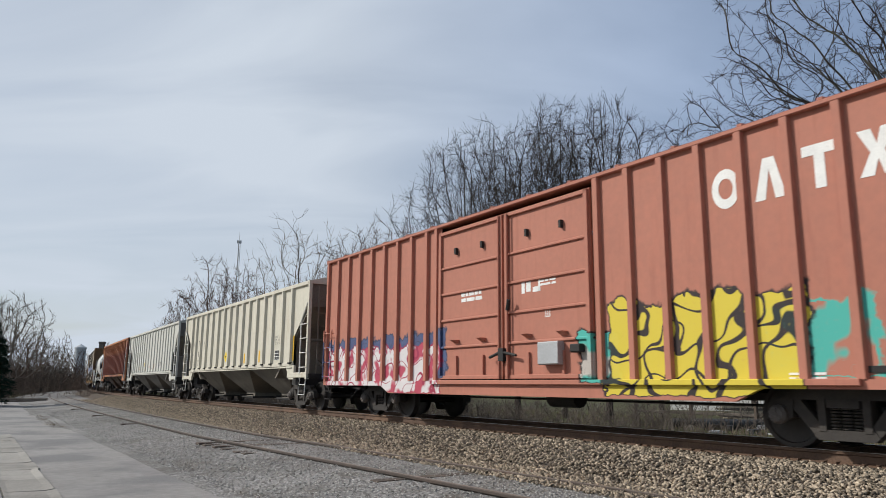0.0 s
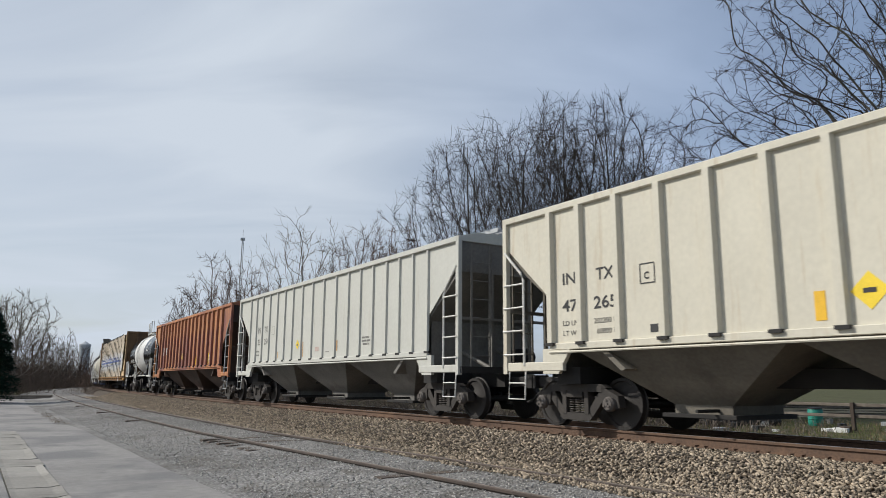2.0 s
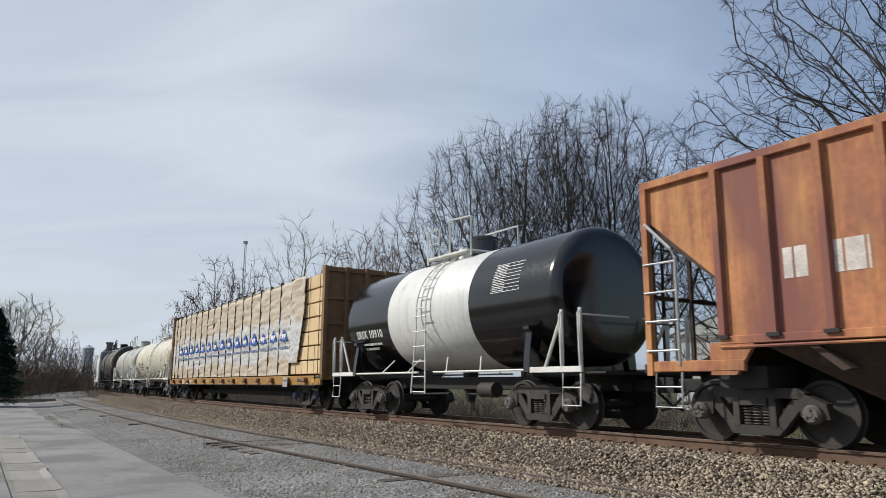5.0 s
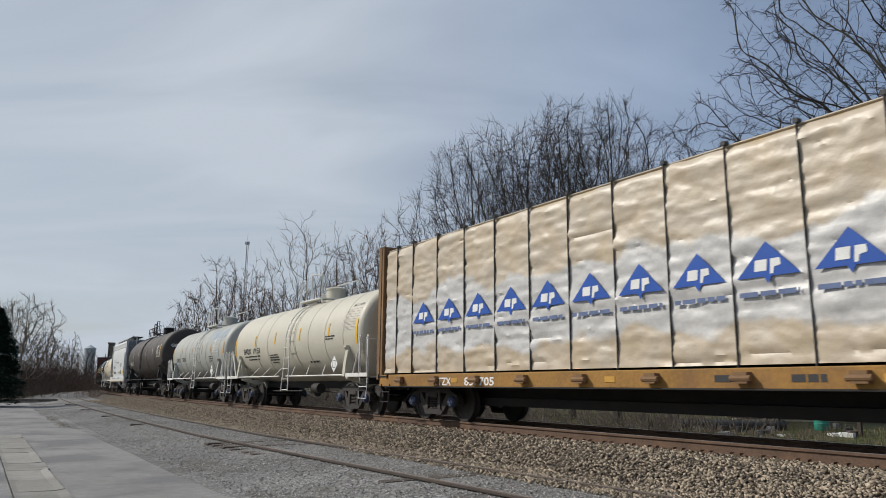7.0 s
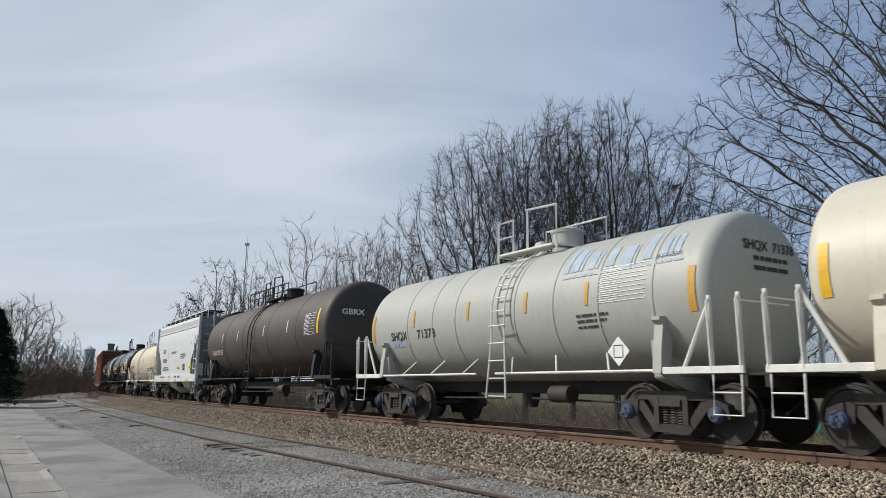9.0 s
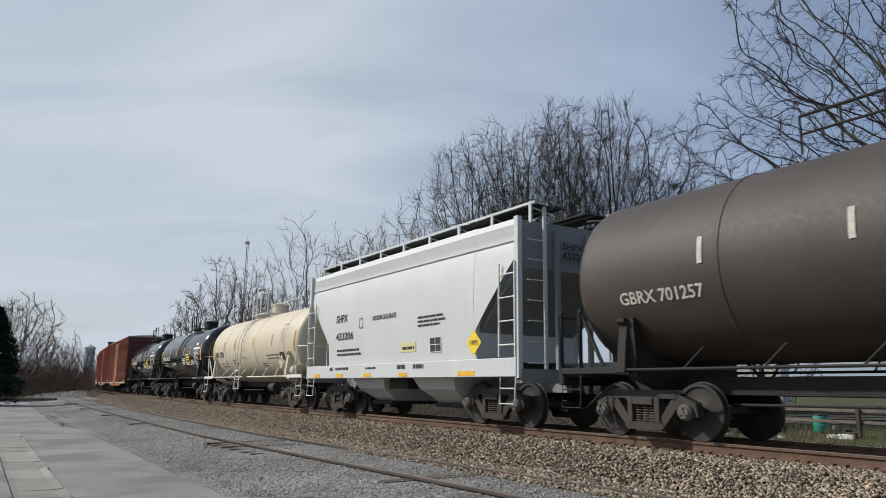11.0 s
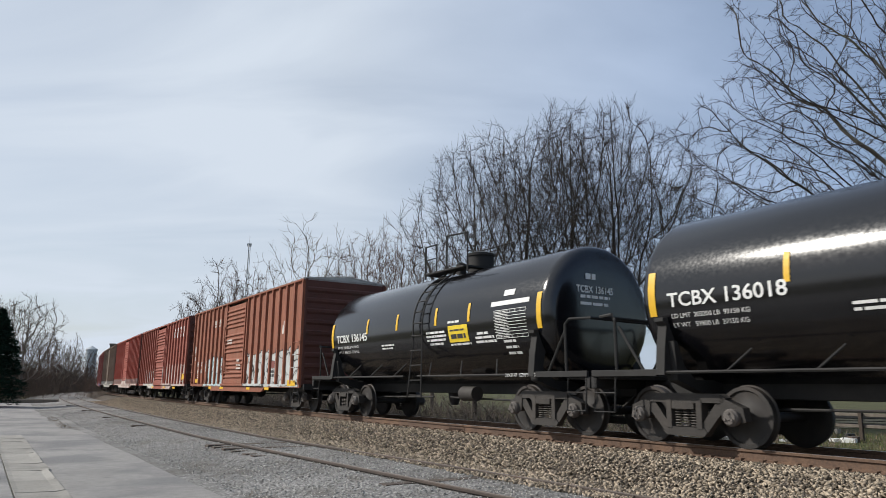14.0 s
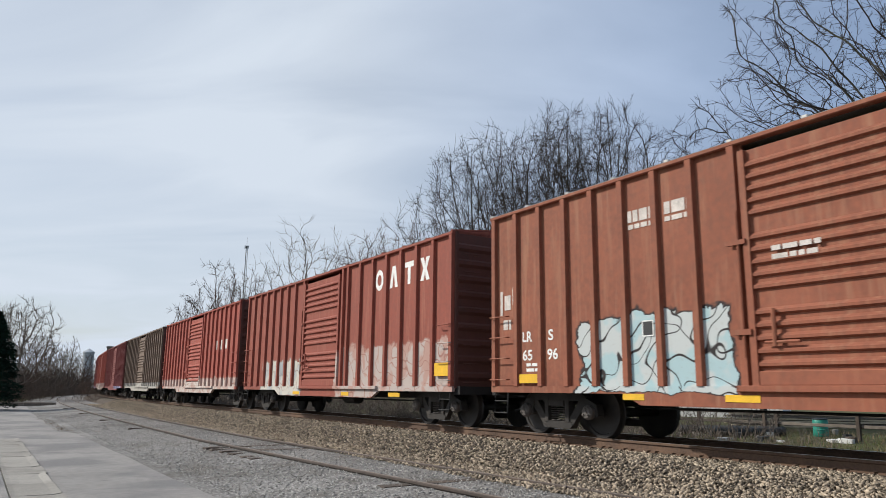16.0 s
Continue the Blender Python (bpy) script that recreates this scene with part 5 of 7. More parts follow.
c3, h3, i3 = ribbed_hopper("rusted brown covered hopper car with streaked sides", -50.5, 16.35, 6.70, RUST, RUST_SLOPE, 4.12, 18, white=STEEL_GREY)
part("worn_lettering", on_side(bars([(0, 0.05, 0.34, 0.42), (0.7, 0.05, 0.45, 0.42)], 8), h3 - 2.35, 2.2, 1.506), LETTER_FADED, c3)
part("placard", on_side(diamond(0.2), 0.82, 2.05, 1.506), SIGN_YELLOW, c3, "faded yellow diamond placard")
part("data_panel", on_side(quad(0, 0, 0.52, 0.34), -4.62, 1.70, lambda z: 1.505), LETTER_FADED, c3, "faded white stencil panel")
part("data_panel_lines", on_side(table(0.44, 0.27, 2, 2, 0.02), -4.66, 1.735, 1.509), RUST_SLOPE, c3)
rust_marks(c3, [(h3 - i3 - 0.05 - (2 * h3 - 2 * i3 - 0.1) * q / 17 - 0.2, 1.6, b) for q, b in ((11, 2.0), (14, 2.1), (16.5, 2.15))], TAPE_YELLOW, w=0.055)


# ---------------------------------------------------------------- train: tank cars
def tank_car(label, s8, half, tr, R, cz, shell, trim, heads=None, blue=False, ladder_x=0.0, band=None, rail_post=None, head_tape=True,
             marks=(), tape=TAPE_YELLOW, dome_r=0.34, end_rails=2, rings=()):
    """half: half length of the shell with its heads. marks: x places of the short vertical strips."""
    car = freight("tank_car", label, "freight car", "freight cars of the train", s8, tr, blue)
    hd = 0.30
    prof = [(-half + hd * (1 - math.sin(a)), R * math.cos(a) ** 0.22) for a in np.linspace(math.pi / 2 * 0.97, 0, 9)]
    prof = prof + [(-x, r) for x, r in reversed(prof)]
    part("tank_shell", Shape().lathe_x(prof, 0, cz, 48), shell, car, smooth=True)
    for x in rings:
        part("weld_ring", Shape().lathe_x([(x - 0.045, R - 0.002), (x - 0.025, R + 0.014), (x + 0.025, R + 0.014), (x + 0.045, R - 0.002)], 0, cz, 48), shell, car, smooth=True)
    if band:
        part("painted_band", Shape().lathe_x([(band[0], R + 0.001), (band[0] + 0.01, R + 0.006), (band[1] - 0.01, R + 0.006), (band[1], R + 0.001)], 0, cz, 48), band[2], car, "white band round the tank", smooth=True)
    skin = lambda z: math.sqrt(max(0.01, R * R - (z - cz) ** 2)) + 0.010
    for x in marks:
        part("reflector_strip", on_side(quad(-0.045, 0, 0.045, 0.42), x, cz - 0.05, skin), tape, car)
    if head_tape:
        for k in (1, -1):
            part("reflector_strip", on_side(quad(-0.07, 0, 0.07, 0.72, 8), k * (half - hd - 0.05), cz - 0.35, skin), tape, car)
    # ladder and top platform
    x = ladder_x
    lad = Shape()
    for dx in (-0.22, 0.22):
        pts = [(x + dx, R * math.cos(a) + 0.10, cz + R * math.sin(a)) for a in np.linspace(math.radians(70), math.radians(5), 8)]
        pts = [(x + dx, 0.45, cz + R + 0.05)] + pts[1:] + [(x + dx, R + 0.10, cz - 0.5), (x + dx * 1.5, R + 0.16, 0.62)]
        lad.tube(pts, 0.022, 6)
    for a in np.linspace(math.radians(60), math.radians(2), 6):
        lad.tube([(x - 0.22, R * math.cos(a) + 0.10, cz + R * math.sin(a)), (x + 0.22, R * math.cos(a) + 0.10, cz + R * math.sin(a))], 0.016, 6)
    for z in np.arange(0.66, cz - 0.1, 0.36):
        lad.tube([(x - 0.28, R + 0.13, z), (x + 0.28, R + 0.13, z)], 0.016, 6)
    part("side_ladder", lad, trim, car)
    top = cz + R
    deck = Shape()
    for yy in (-0.62, 0.62):
        deck.bar(x - 0.9, x + 0.9, yy - 0.16, yy + 0.16, top + 0.0, top + 0.05, 0.01)
    for xx in (x - 0.9, x + 0.9):
        deck.box(xx - 0.12, xx + 0.12, -0.7, 0.7, top + 0.0, top + 0.04)
    part("top_platform", deck, trim, car)
    rl = Shape()
    rl.tube([(x + 1.0, 0.72, top - 0.1), (x + 1.0, 0.72, top + 0.78), (x + 0.45, 0.72, top + 0.78), (x + 0.45, 0.72, top)], 0.03, 6)
    rl.tube([(x - 0.05, 0.72, top), (x - 0.05, 0.72, top + 0.92), (x - 1.0, 0.72, top + 0.86), (x - 1.0, 0.72, top - 0.1)], 0.03, 6)
    rl.tube([(x + 1.0, -0.72, top - 0.1), (x + 1.0, -0.72, top + 0.78), (x - 1.0, -0.72, top + 0.78), (x - 1.0, -0.72, top - 0.1)], 0.022, 6)
    rl.tube([(x + 1.0, 0.72, top + 0.42), (x + 0.45, 0.72, top + 0.42)], 0.014, 6)
    part("platform_rail", rl, trim, car)
    part("dome", Shape().lathe_z([(top - 0.08, dome_r), (top + 0.36, dome_r), (top + 0.38, dome_r + 0.03), (top + 0.44, dome_r + 0.03), (top + 0.50, dome_r * 0.6)], x - 0.55, 0, 22), shell if trim is not CAR_BLACK else CAR_BLACK, car, smooth=True)
    part("valve", Shape().lathe_z([(top - 0.05, 0.14), (top + 0.3, 0.14), (top + 0.34, 0.09)], x + 0.35, 0, 12).tube([(x + 0.1, 0.2, top), (x + 0.1, 0.2, top + 0.3)], 0.05), trim, car)
    # saddles, running rail, end platforms
    e = tr + 1.62
    part("centre_sill", Shape().bar(-e, e, -0.22, 0.22, 0.72, 1.02), CAR_BLACK, car)
    for k in (1, -1):
        part("saddle", Shape().prism_x([(-1.15, cz - R * 0.80), (-0.9, cz - R * 0.95), (0.9, cz - R * 0.95), (1.15, cz - R * 0.80), (1.3, cz - 0.75), (1.38, cz - 0.75), (1.32, 1.0), (0.4, 0.70), (-0.4, 0.70), (-1.32, 1.0), (-1.38, cz - 0.75), (-1.3, cz - 0.75)],
                                         k * tr - 0.10, k * tr + 0.10), shell if trim is not CAR_BLACK else CAR_BLACK, car)
        part("end_platform", Shape().bar(k * e - 0.55, k * e + 0.05 if k > 0 else k * e + 0.55, -1.42, 1.42, 1.02, 1.07).bar(k * e - 0.06, k * e + 0.06, -1.45, 1.45, 0.86, 1.06), CAR_BLACK, car)
        for s in (1, -1):
            part("running_rail", Shape().tube([(k * 0.35, s * 1.45, 1.12), (k * (tr + 0.2), s * 1.45, 1.12)], 0.026, 6), trim, car)
            part("platform_edge", Shape().bar(min(k * (tr + 0.2), k * (e + 0.02)), max(k * (tr + 0.2), k * (e + 0.02)), s * 1.43, s * 1.48, 1.06, 1.17, 0.008), trim, car)
            br = Shape()
            for xx in np.arange(0.9, tr - 0.6, 1.35):
                br.tube([(k * xx, s * 1.45, 1.12), (k * (xx - 0.28), s * (R * 0.86), 1.45)], 0.018, 6)
            part("rail_bracket", br, trim, car)
            pr = Shape()
            if end_rails == 2:
                for xx in (e - 0.02, e - 0.52):
                    pr.box(k * xx - 0.028, k * xx + 0.028, s * 1.44 - 0.02, s * 1.44 + 0.02, 1.06, 2.22)
                    pr.tube([(k * xx, s * 1.47, 1.1), (k * xx, s * 1.50, 2.12), (k * xx, s * 1.44, 2.2)], 0.018, 6)
                pr.tube([(k * (e - 0.52), s * 1.42, 2.15), (k * (e - 1.05), s * 1.40, 1.16)], 0.035, 6)
                pr.tube([(k * (e - 0.02), s * 1.42, 2.1), (k * (e - 0.02), s * 0.2, 2.1)], 0.018, 6)
            else:
                pr.tube([(k * (e - 0.55), s * 1.44, 1.12), (k * (e - 0.55), s * 1.46, 2.02), (k * (e - 0.46), s * 1.44, 2.12), (k * (e - 0.05), s * 1.3, 2.12), (k * (e - 0.05), s * -0.1, 2.10)], 0.028, 6)
                pr.tube([(k * (e - 0.6), s * 1.42, 1.9), (k * (e - 1.1), s * 1.40, 1.16)], 0.026, 6)
            part("handrail", pr, trim, car)
            stirrup(car, k * (e - 0.27), s * 1.44, 1.05, 0.48, 0.58, trim)
            part("jacking_bracket", Shape().prism_x([(s * 1.30, 1.08), (s * 1.50, 1.08), (s * 1.46, 1.5), (s * 1.40, 1.86), (s * 1.48, 1.92), (s * 1.48, 1.98), (s * 1.12, 2.0), (s * 1.2, 1.5)][::s], k * (tr + 0.1) - 0.085, k * (tr + 0.1) + 0.085), shell if trim is not CAR_BLACK else CAR_BLACK, car)
        part("brake_rod", Shape().tube([(k * 0.4, 0.5, 0.62), (k * (tr - 1.2), 0.4, 0.58)], 0.025, 6), CAR_BLACK, car)
        coupler(car, k * (e + 0.1))
    part("brake_cylinder", Shape().lathe_x([(-1.9, 0.02), (-1.9, 0.17), (-1.35, 0.17), (-1.3, 0.05)], 0.75, 0.72, 14), TRUCK_M, car, smooth=True)
    part("outlet", Shape().lathe_z([(0.42, 0.10), (0.55, 0.14), (0.8, 0.18), (cz - R + 0.05, 0.2)], 0.2, 0, 14), CAR_BLACK, car, smooth=True)
    return car, skin, half


def tank_words(car, skin, words, x, z, size, width, material):
    part("lettering", on_side(text_shape(words, size, width), x, z, skin), material, car)


def tank_bars(car, skin, rows, x, z, material, seed=1, name="small_stencil"):
    part(name, on_side(bars(rows, seed), x, z, skin), material, car)


T_BLACK = surf("satin_black_paint", (0.005, 0.005, 0.0065), 0.16, var=0.2, scale=1.5, dirt=(0.009, 0.009, 0.009), amount=0.3, spec=0.7)
T_DARK = surf("weathered_brown_black_paint", (0.045, 0.036, 0.031), 0.62, var=0.2, scale=1.0, dirt=(0.085, 0.062, 0.048), amount=0.6)
T_CREAM = surf("cream_white_paint", (0.52, 0.49, 0.40), 0.5, var=0.05, scale=0.8, dirt=(0.42, 0.36, 0.26), amount=0.3, streak=True)
T_GREY = surf("pale_grey_paint", (0.36, 0.365, 0.335), 0.55, var=0.06, scale=0.8, dirt=(0.27, 0.26, 0.22), amount=0.35, streak=True)
T_TAN = surf("ivory_paint", (0.56, 0.49, 0.375), 0.5, var=0.05, scale=0.8, dirt=(0.34, 0.20, 0.10), amount=0.25, streak=True)
T_WHITE = surf("white_band_paint", (0.60, 0.60, 0.58), 0.5, var=0.1, scale=1.0, dirt=(0.3, 0.29, 0.27), amount=0.5, streak=True)
PALE_BLUE = surf("faded_blue_paint", (0.335, 0.40, 0.47), 0.7, var=0.2, scale=6)


def chart(car, skin, x, z, w, h, material, rows=8, cols=5):
    part("test_chart", on_side(table(w, h, rows, cols, 0.011), x, z, skin), material, car)
    part("test_chart_text", on_side(bars([(0.04, h * (i + 0.36) / rows, w * 0.42, h * 0.22 / rows) for i in range(rows)], 11), x, z, skin), material, car)


tk, sk, hf = tank_car("short black tank car with a broad white band", -35.3, 4.75, 3.75, 1.42, 2.62, T_BLACK, GRAB_WHITE, ladder_x=0.15,
                      band=(-1.75, 2.05, T_WHITE), head_tape=False)
tank_words(tk, sk, "SRIX 10910", hf - 0.75, 2.10, 0.30, 1.55, LETTER_WHITE)
tank_bars(tk, sk, [(0, 0, 1.2, 0.06), (0, -0.12, 0.9, 0.06)], hf - 0.9, 1.9, LETTER_WHITE)
chart(tk, sk, -2.6, 2.75, 0.95, 0.62, LETTER_WHITE)

tk, sk, hf = tank_car("cream tank car with black lettering and yellow reflectors", 0.55, 6.3, 5.2, 1.42, 2.36, T_CREAM, GRAB_WHITE, blue=True,
                      ladder_x=-0.6, marks=(3.38, 1.05, -1.42, -3.93), rings=(3.2, 1.9, -1.0, -2.2, -3.6, -5.0))
tank_words(tk, sk, "SHQX", 4.85, 2.03, 0.30, 0.95, LETTER_BLACK)
tank_words(tk, sk, "11033", 3.70, 2.03, 0.30, 0.92, LETTER_BLACK)
tank_bars(tk, sk, [(0, 0, 1.9, 0.05), (0.4, -0.12, 1.4, 0.05)], 4.75, 1.9, LETTER_BLACK)
tank_bars(tk, sk, [(0, 0.27, 0.9, 0.04), (0, 0.18, 0.95, 0.05), (0, 0.09, 0.95, 0.05), (0.1, 0, 0.7, 0.04)], 1.75, 1.62, LETTER_BLACK)
tank_bars(tk, sk, [(0, 0, 0.8, 0.06)], -2.0, 1.55, LETTER_BLACK)
tank_bars(tk, sk, [(0, 0.2, 0.7, 0.04), (0, 0.12, 0.6, 0.04)], -3.7, 2.1, LETTER_BLACK)
chart(tk, sk, -4.87, 2.45, 1.06, 0.62, LETTER_FADED)
tank_words(tk, sk, "AAR 211A100W1", -5.2, 3.15, 0.12, 0.75, LETTER_BLACK)
part("placard", on_side(diamond(0.25), -4.62, 1.45, 1.50), LETTER_WHITE, tk, "white diamond placard")
part("placard_line", on_side(table(0.2, 0.2, 1, 1, 0.014), -4.52, 1.35, 1.504), LETTER_BLACK, tk)

tk, sk, hf = tank_car("pale grey tank car with faded blue script and orange reflectors", 13.95, 5.7, 4.58, 1.40, 2.36, T_GREY, GRAB_WHITE, blue=True,
                      ladder_x=-0.5, marks=(3.17, 0.77, -1.28, -3.03), tape=TAPE_OCHRE, rings=(3.5, 2.3, 1.3, -0.9, -2.1, -3.3, -4.55))
tank_words(tk, sk, "SHQX", 4.36, 2.02, 0.30, 0.85, LETTER_BLACK)
tank_words(tk, sk, "71378", 3.02, 2.02, 0.30, 0.85, LETTER_BLACK)
part("end_lettering", on_end(text_shape("SHQX  71378", 0.22, 1.35), 0.55, 3.05, -hf - 0.012), LETTER_BLACK, tk)
part("end_stencil", on_end(bars([(0, 0.16, 0.9, 0.07), (0, 0, 0.9, 0.07)], 4), 0.3, 2.72, -hf - 0.012), LETTER_BLACK, tk)
part("blue_script", on_side(bars([(0, 0, 0.5, 0.5), (0.62, 0, 0.3, 0.34), (1.1, 0, 0.2, 0.36), (1.45, -0.12, 0.35, 0.45), (1.95, 0, 0.25, 0.5), (2.35, 0, 0.4, 0.36), (0, -0.12, 2.9, 0.05)], 21), -2.3, 2.98, sk), PALE_BLUE, tk, "faded pale blue lettering, illegible")
chart(tk, sk, -3.33, 2.32, 1.08, 0.62, LETTER_WHITE)
tank_bars(tk, sk, [(0, 0.2, 0.8, 0.05), (0, 0.1, 0.75, 0.05), (0, 0, 0.6, 0.04)], -2.75, 1.9, LETTER_BLACK)
tank_words(tk, sk, "AAR 211A100W1", -4.5, 2.95, 0.11, 0.6, LETTER_BLACK)
tank_bars(tk, sk, [(0, 0, 1.0, 0.14)], 4.4, 1.85, PALE_BLUE, 9)
part("placard", on_side(diamond(0.25), -3.87, 1.45, 1.49), LETTER_WHITE, tk, "white diamond placard")
part("placard_line", on_side(table(0.2, 0.2, 1, 1, 0.014), -3.77, 1.35, 1.494), LETTER_BLACK, tk)

tk, sk, hf = tank_car("weathered dark brown tank car with a raised top walkway", 29.65, 7.3, 6.1, 1.52, 2.74, T_DARK, CAR_BLACK, ladder_x=0.2,
                      marks=(4.5, 2.2, -1.2, -3.8), tape=LETTER_FADED, head_tape=False, rings=(4.2, 1.5, -1.6, -4.6))
tank_words(tk, sk, "GBRX 701257", 6.2, 2.2, 0.28, 1.7, LETTER_FADED)
chart(tk, sk, -5.4, 2.5, 0.95, 0.7, LETTER_WHITE)
part("end_lettering", on_end(text_shape("GBRX", 0.25, 0.8), 1.0, 3.1, -hf - 0.012), LETTER_WHITE, tk)
part("reflector_strip", on_side(quad(-0.07, 0, 0.07, 0.8, 8), -6.6, 2.5, sk), TAPE_YELLOW, tk)
rk = Shape()
for i in range(9):
    rk.tube([(-1.6 + i * 0.6, 0.75, 4.2), (-1.6 + i * 0.6, 0.75, 4.78)], 0.02, 4)
rk.tube([(-1.6, 0.75, 4.78), (3.2, 0.75, 4.78)], 0.025, 6).tube([(-1.6, 0.75, 4.5), (3.2, 0.75, 4.5)], 0.02, 6)
part("walkway_rail", rk, CAR_BLACK, tk)
tk, sk, hf = tank_car("ivory tank car with rust stains and ochre reflectors", 56.5, 5.65, 4.7, 1.40, 2.32, T_TAN, GRAB_WHITE, ladder_x=0.8, end_rails=1,
                      marks=(3.56, 1.93, -0.64, -2.93), tape=TAPE_OCHRE, rings=(3.3, 1.8, -0.9, -4.3))
tank_words(tk, sk, "IARX 5739", 5.0, 2.00, 0.34, 1.42, LETTER_BLACK)
tank_words(tk, sk, "LD LMT  204800  LBS  92900 KGS", 4.35, 1.70, 0.09, 1.3, LETTER_BLACK)
tank_bars(tk, sk, [(0.1, 0, 1.15, 0.028)], 4.35, 1.58, LETTER_BLACK, 2)
tank_bars(tk, sk, [(0, 0.21, 0.75, 0.03), (0, 0.14, 0.8, 0.03), (0.03, 0.07, 0.72, 0.03), (0.05, 0, 0.66, 0.03)], 2.24, 1.62, LETTER_BLACK, 4)
tank_bars(tk, sk, [(0, 0, 0.7, 0.03), (0.1, -0.09, 0.5, 0.03)], -1.5, 1.62, LETTER_BLACK, 5)
tank_bars(tk, sk, [(0, 0, 1.5, 0.032), (0.2, -0.12, 1.2, 0.032), (1.5, -0.2, 0.5, 0.032)], -2.2, 1.9, LETTER_BLACK, 6)
chart(tk, sk, -3.79, 2.25, 1.02, 0.6, LETTER_FADED)
tank_words(tk, sk, "AAR 211A100W1", -3.85, 2.95, 0.10, 0.45, LETTER_BLACK)
part("end_lettering", on_end(text_shape("IARX 5739", 0.18, 0.8), 0.55, 2.95, -hf - 0.012), LETTER_BLACK, tk)
part("end_stencil", on_end(bars([(0, 0.15, 0.8, 0.07), (0, 0, 0.75, 0.07)], 4), 0.4, 2.62, -hf - 0.012), LETTER_BLACK, tk)
part("placard", on_side(diamond(0.26), -4.39, 1.62, 1.50), T_TAN, tk, "diamond placard in a holder")
part("placard_line", on_side(table(0.22, 0.22, 1, 1, 0.02), -4.28, 1.51, 1.504), CAR_BLACK, tk)
part("air_reservoir", Shape().lathe_x([(-5.45, 0.03), (-5.4, 0.18), (-4.35, 0.18), (-4.3, 0.03)], 1.2, 1.32, 16), T_TAN, tk, smooth=True)
part("data_panel", on_side(quad(0, 0, 0.5, 0.24), -3.75, 1.75, sk), LETTER_BLACK, tk)

for s8, num, seed in ((69.2, "136018", 2), (81.95, "136145", 3)):
    tk, sk, hf = tank_car("glossy black tank car with white stencils and yellow reflectors", s8, 5.3, 4.68, 1.42, 2.36, T_BLACK, CAR_BLACK, ladder_x=-0.42,
                          end_rails=1, marks=(2.58, 0.84, -1.1, -2.51))
    tank_words(tk, sk, "TCBX " + num, 4.64, 2.14, 0.31, 2.05, LETTER_WHITE)
    tank_words(tk, sk, "LD LMT  203200 LB  92150 KG", 4.6, 1.96, 0.10, 1.4, LETTER_WHITE)
    tank_words(tk, sk, "LT WT   59800 LB  27150 KG", 4.6, 1.82, 0.10, 1.35, LETTER_WHITE)
    tank_bars(tk, sk, [(0, 0.08, 0.7, 0.04), (0, 0, 0.6, 0.04)], 1.76, 1.85, LETTER_WHITE, seed)
    tank_bars(tk, sk, [(0, 0.27, 0.85, 0.05), (0, 0.18, 0.9, 0.05), (0, 0.09, 0.85, 0.05), (0.1, 0, 0.6, 0.05)], -0.65, 1.85, LETTER_WHITE, seed)
    part("warning_panel", on_side(quad(0, 0, 0.8, 0.38), -1.65, 1.88, sk), SIGN_YELLOW, tk, "yellow notice with illegible lines")
    part("warning_lines", on_side(bars([(0.08, 0.25, 0.6, 0.04), (0.10, 0.08, 0.6, 0.10)], seed), -1.65, 1.88, lambda z: sk(z) + 0.004), LETTER_BLACK, tk)
    tank_bars(tk, sk, [(0, 0.44, 0.5, 0.05), (0, -0.07, 0.85, 0.04)], -1.65, 1.88, LETTER_WHITE, seed + 1)
    tank_bars(tk, sk, [(0.1, 0.18, 0.4, 0.05), (0, 0.09, 0.7, 0.05), (0, 0, 0.75, 0.05)], -2.7, 1.82, LETTER_WHITE, seed + 2)
    tank_bars(tk, sk, [(0, 0.24, 0.4, 0.05), (0, 0.12, 0.42, 0.05), (0, 0, 0.45, 0.05)], -3.7, 1.55, LETTER_WHITE, seed + 3)
    chart(tk, sk, -3.47, 1.88, 1.08, 0.58, LETTER_WHITE, 9, 6)
    part("title_strip", on_side(quad(0, 0, 1.3, 0.10), -3.35, 2.56, sk), LETTER_WHITE, tk)
    part("title_strip", on_side(quad(0, 0, 0.36, 0.13), -3.75, 2.76, sk), LETTER_WHITE, tk)
    part("end_lettering", on_end(text_shape("TCBX " + num, 0.2, 1.0), 0.75, 2.75, -hf - 0.012), LETTER_WHITE, tk)
    part("end_stencil", on_end(bars([(0.1, 0.14, 0.8, 0.06), (0.1, 0, 0.75, 0.06)], 4), 0.75, 2.5, -hf - 0.012), LETTER_WHITE, tk)
    part("title_strip", on_end(bars([(0, 0, 0.3, 0.12)], 4), 0.5, 3.02, -hf - 0.012), LETTER_WHITE, tk)
    part("sill_lettering", on_side(text_shape("2 INCH HF   COMP SHOES", 0.09, 0.95), -3.95, 1.08, 1.488), LETTER_WHITE, tk)
# ---------------------------------------------------------------- train: white round-sided hopper
W_PAINT = surf("white_car_paint", (0.55, 0.565, 0.565), 0.55, var=0.05, scale=0.8, dirt=(0.45, 0.45, 0.43), amount=0.25, streak=True)
# the white car's ends, coloured grey to stand for their shade
W_SHADED = surf("white_end_in_shade", (0.22, 0.225, 0.23), 0.7, var=0.1, scale=1.0)


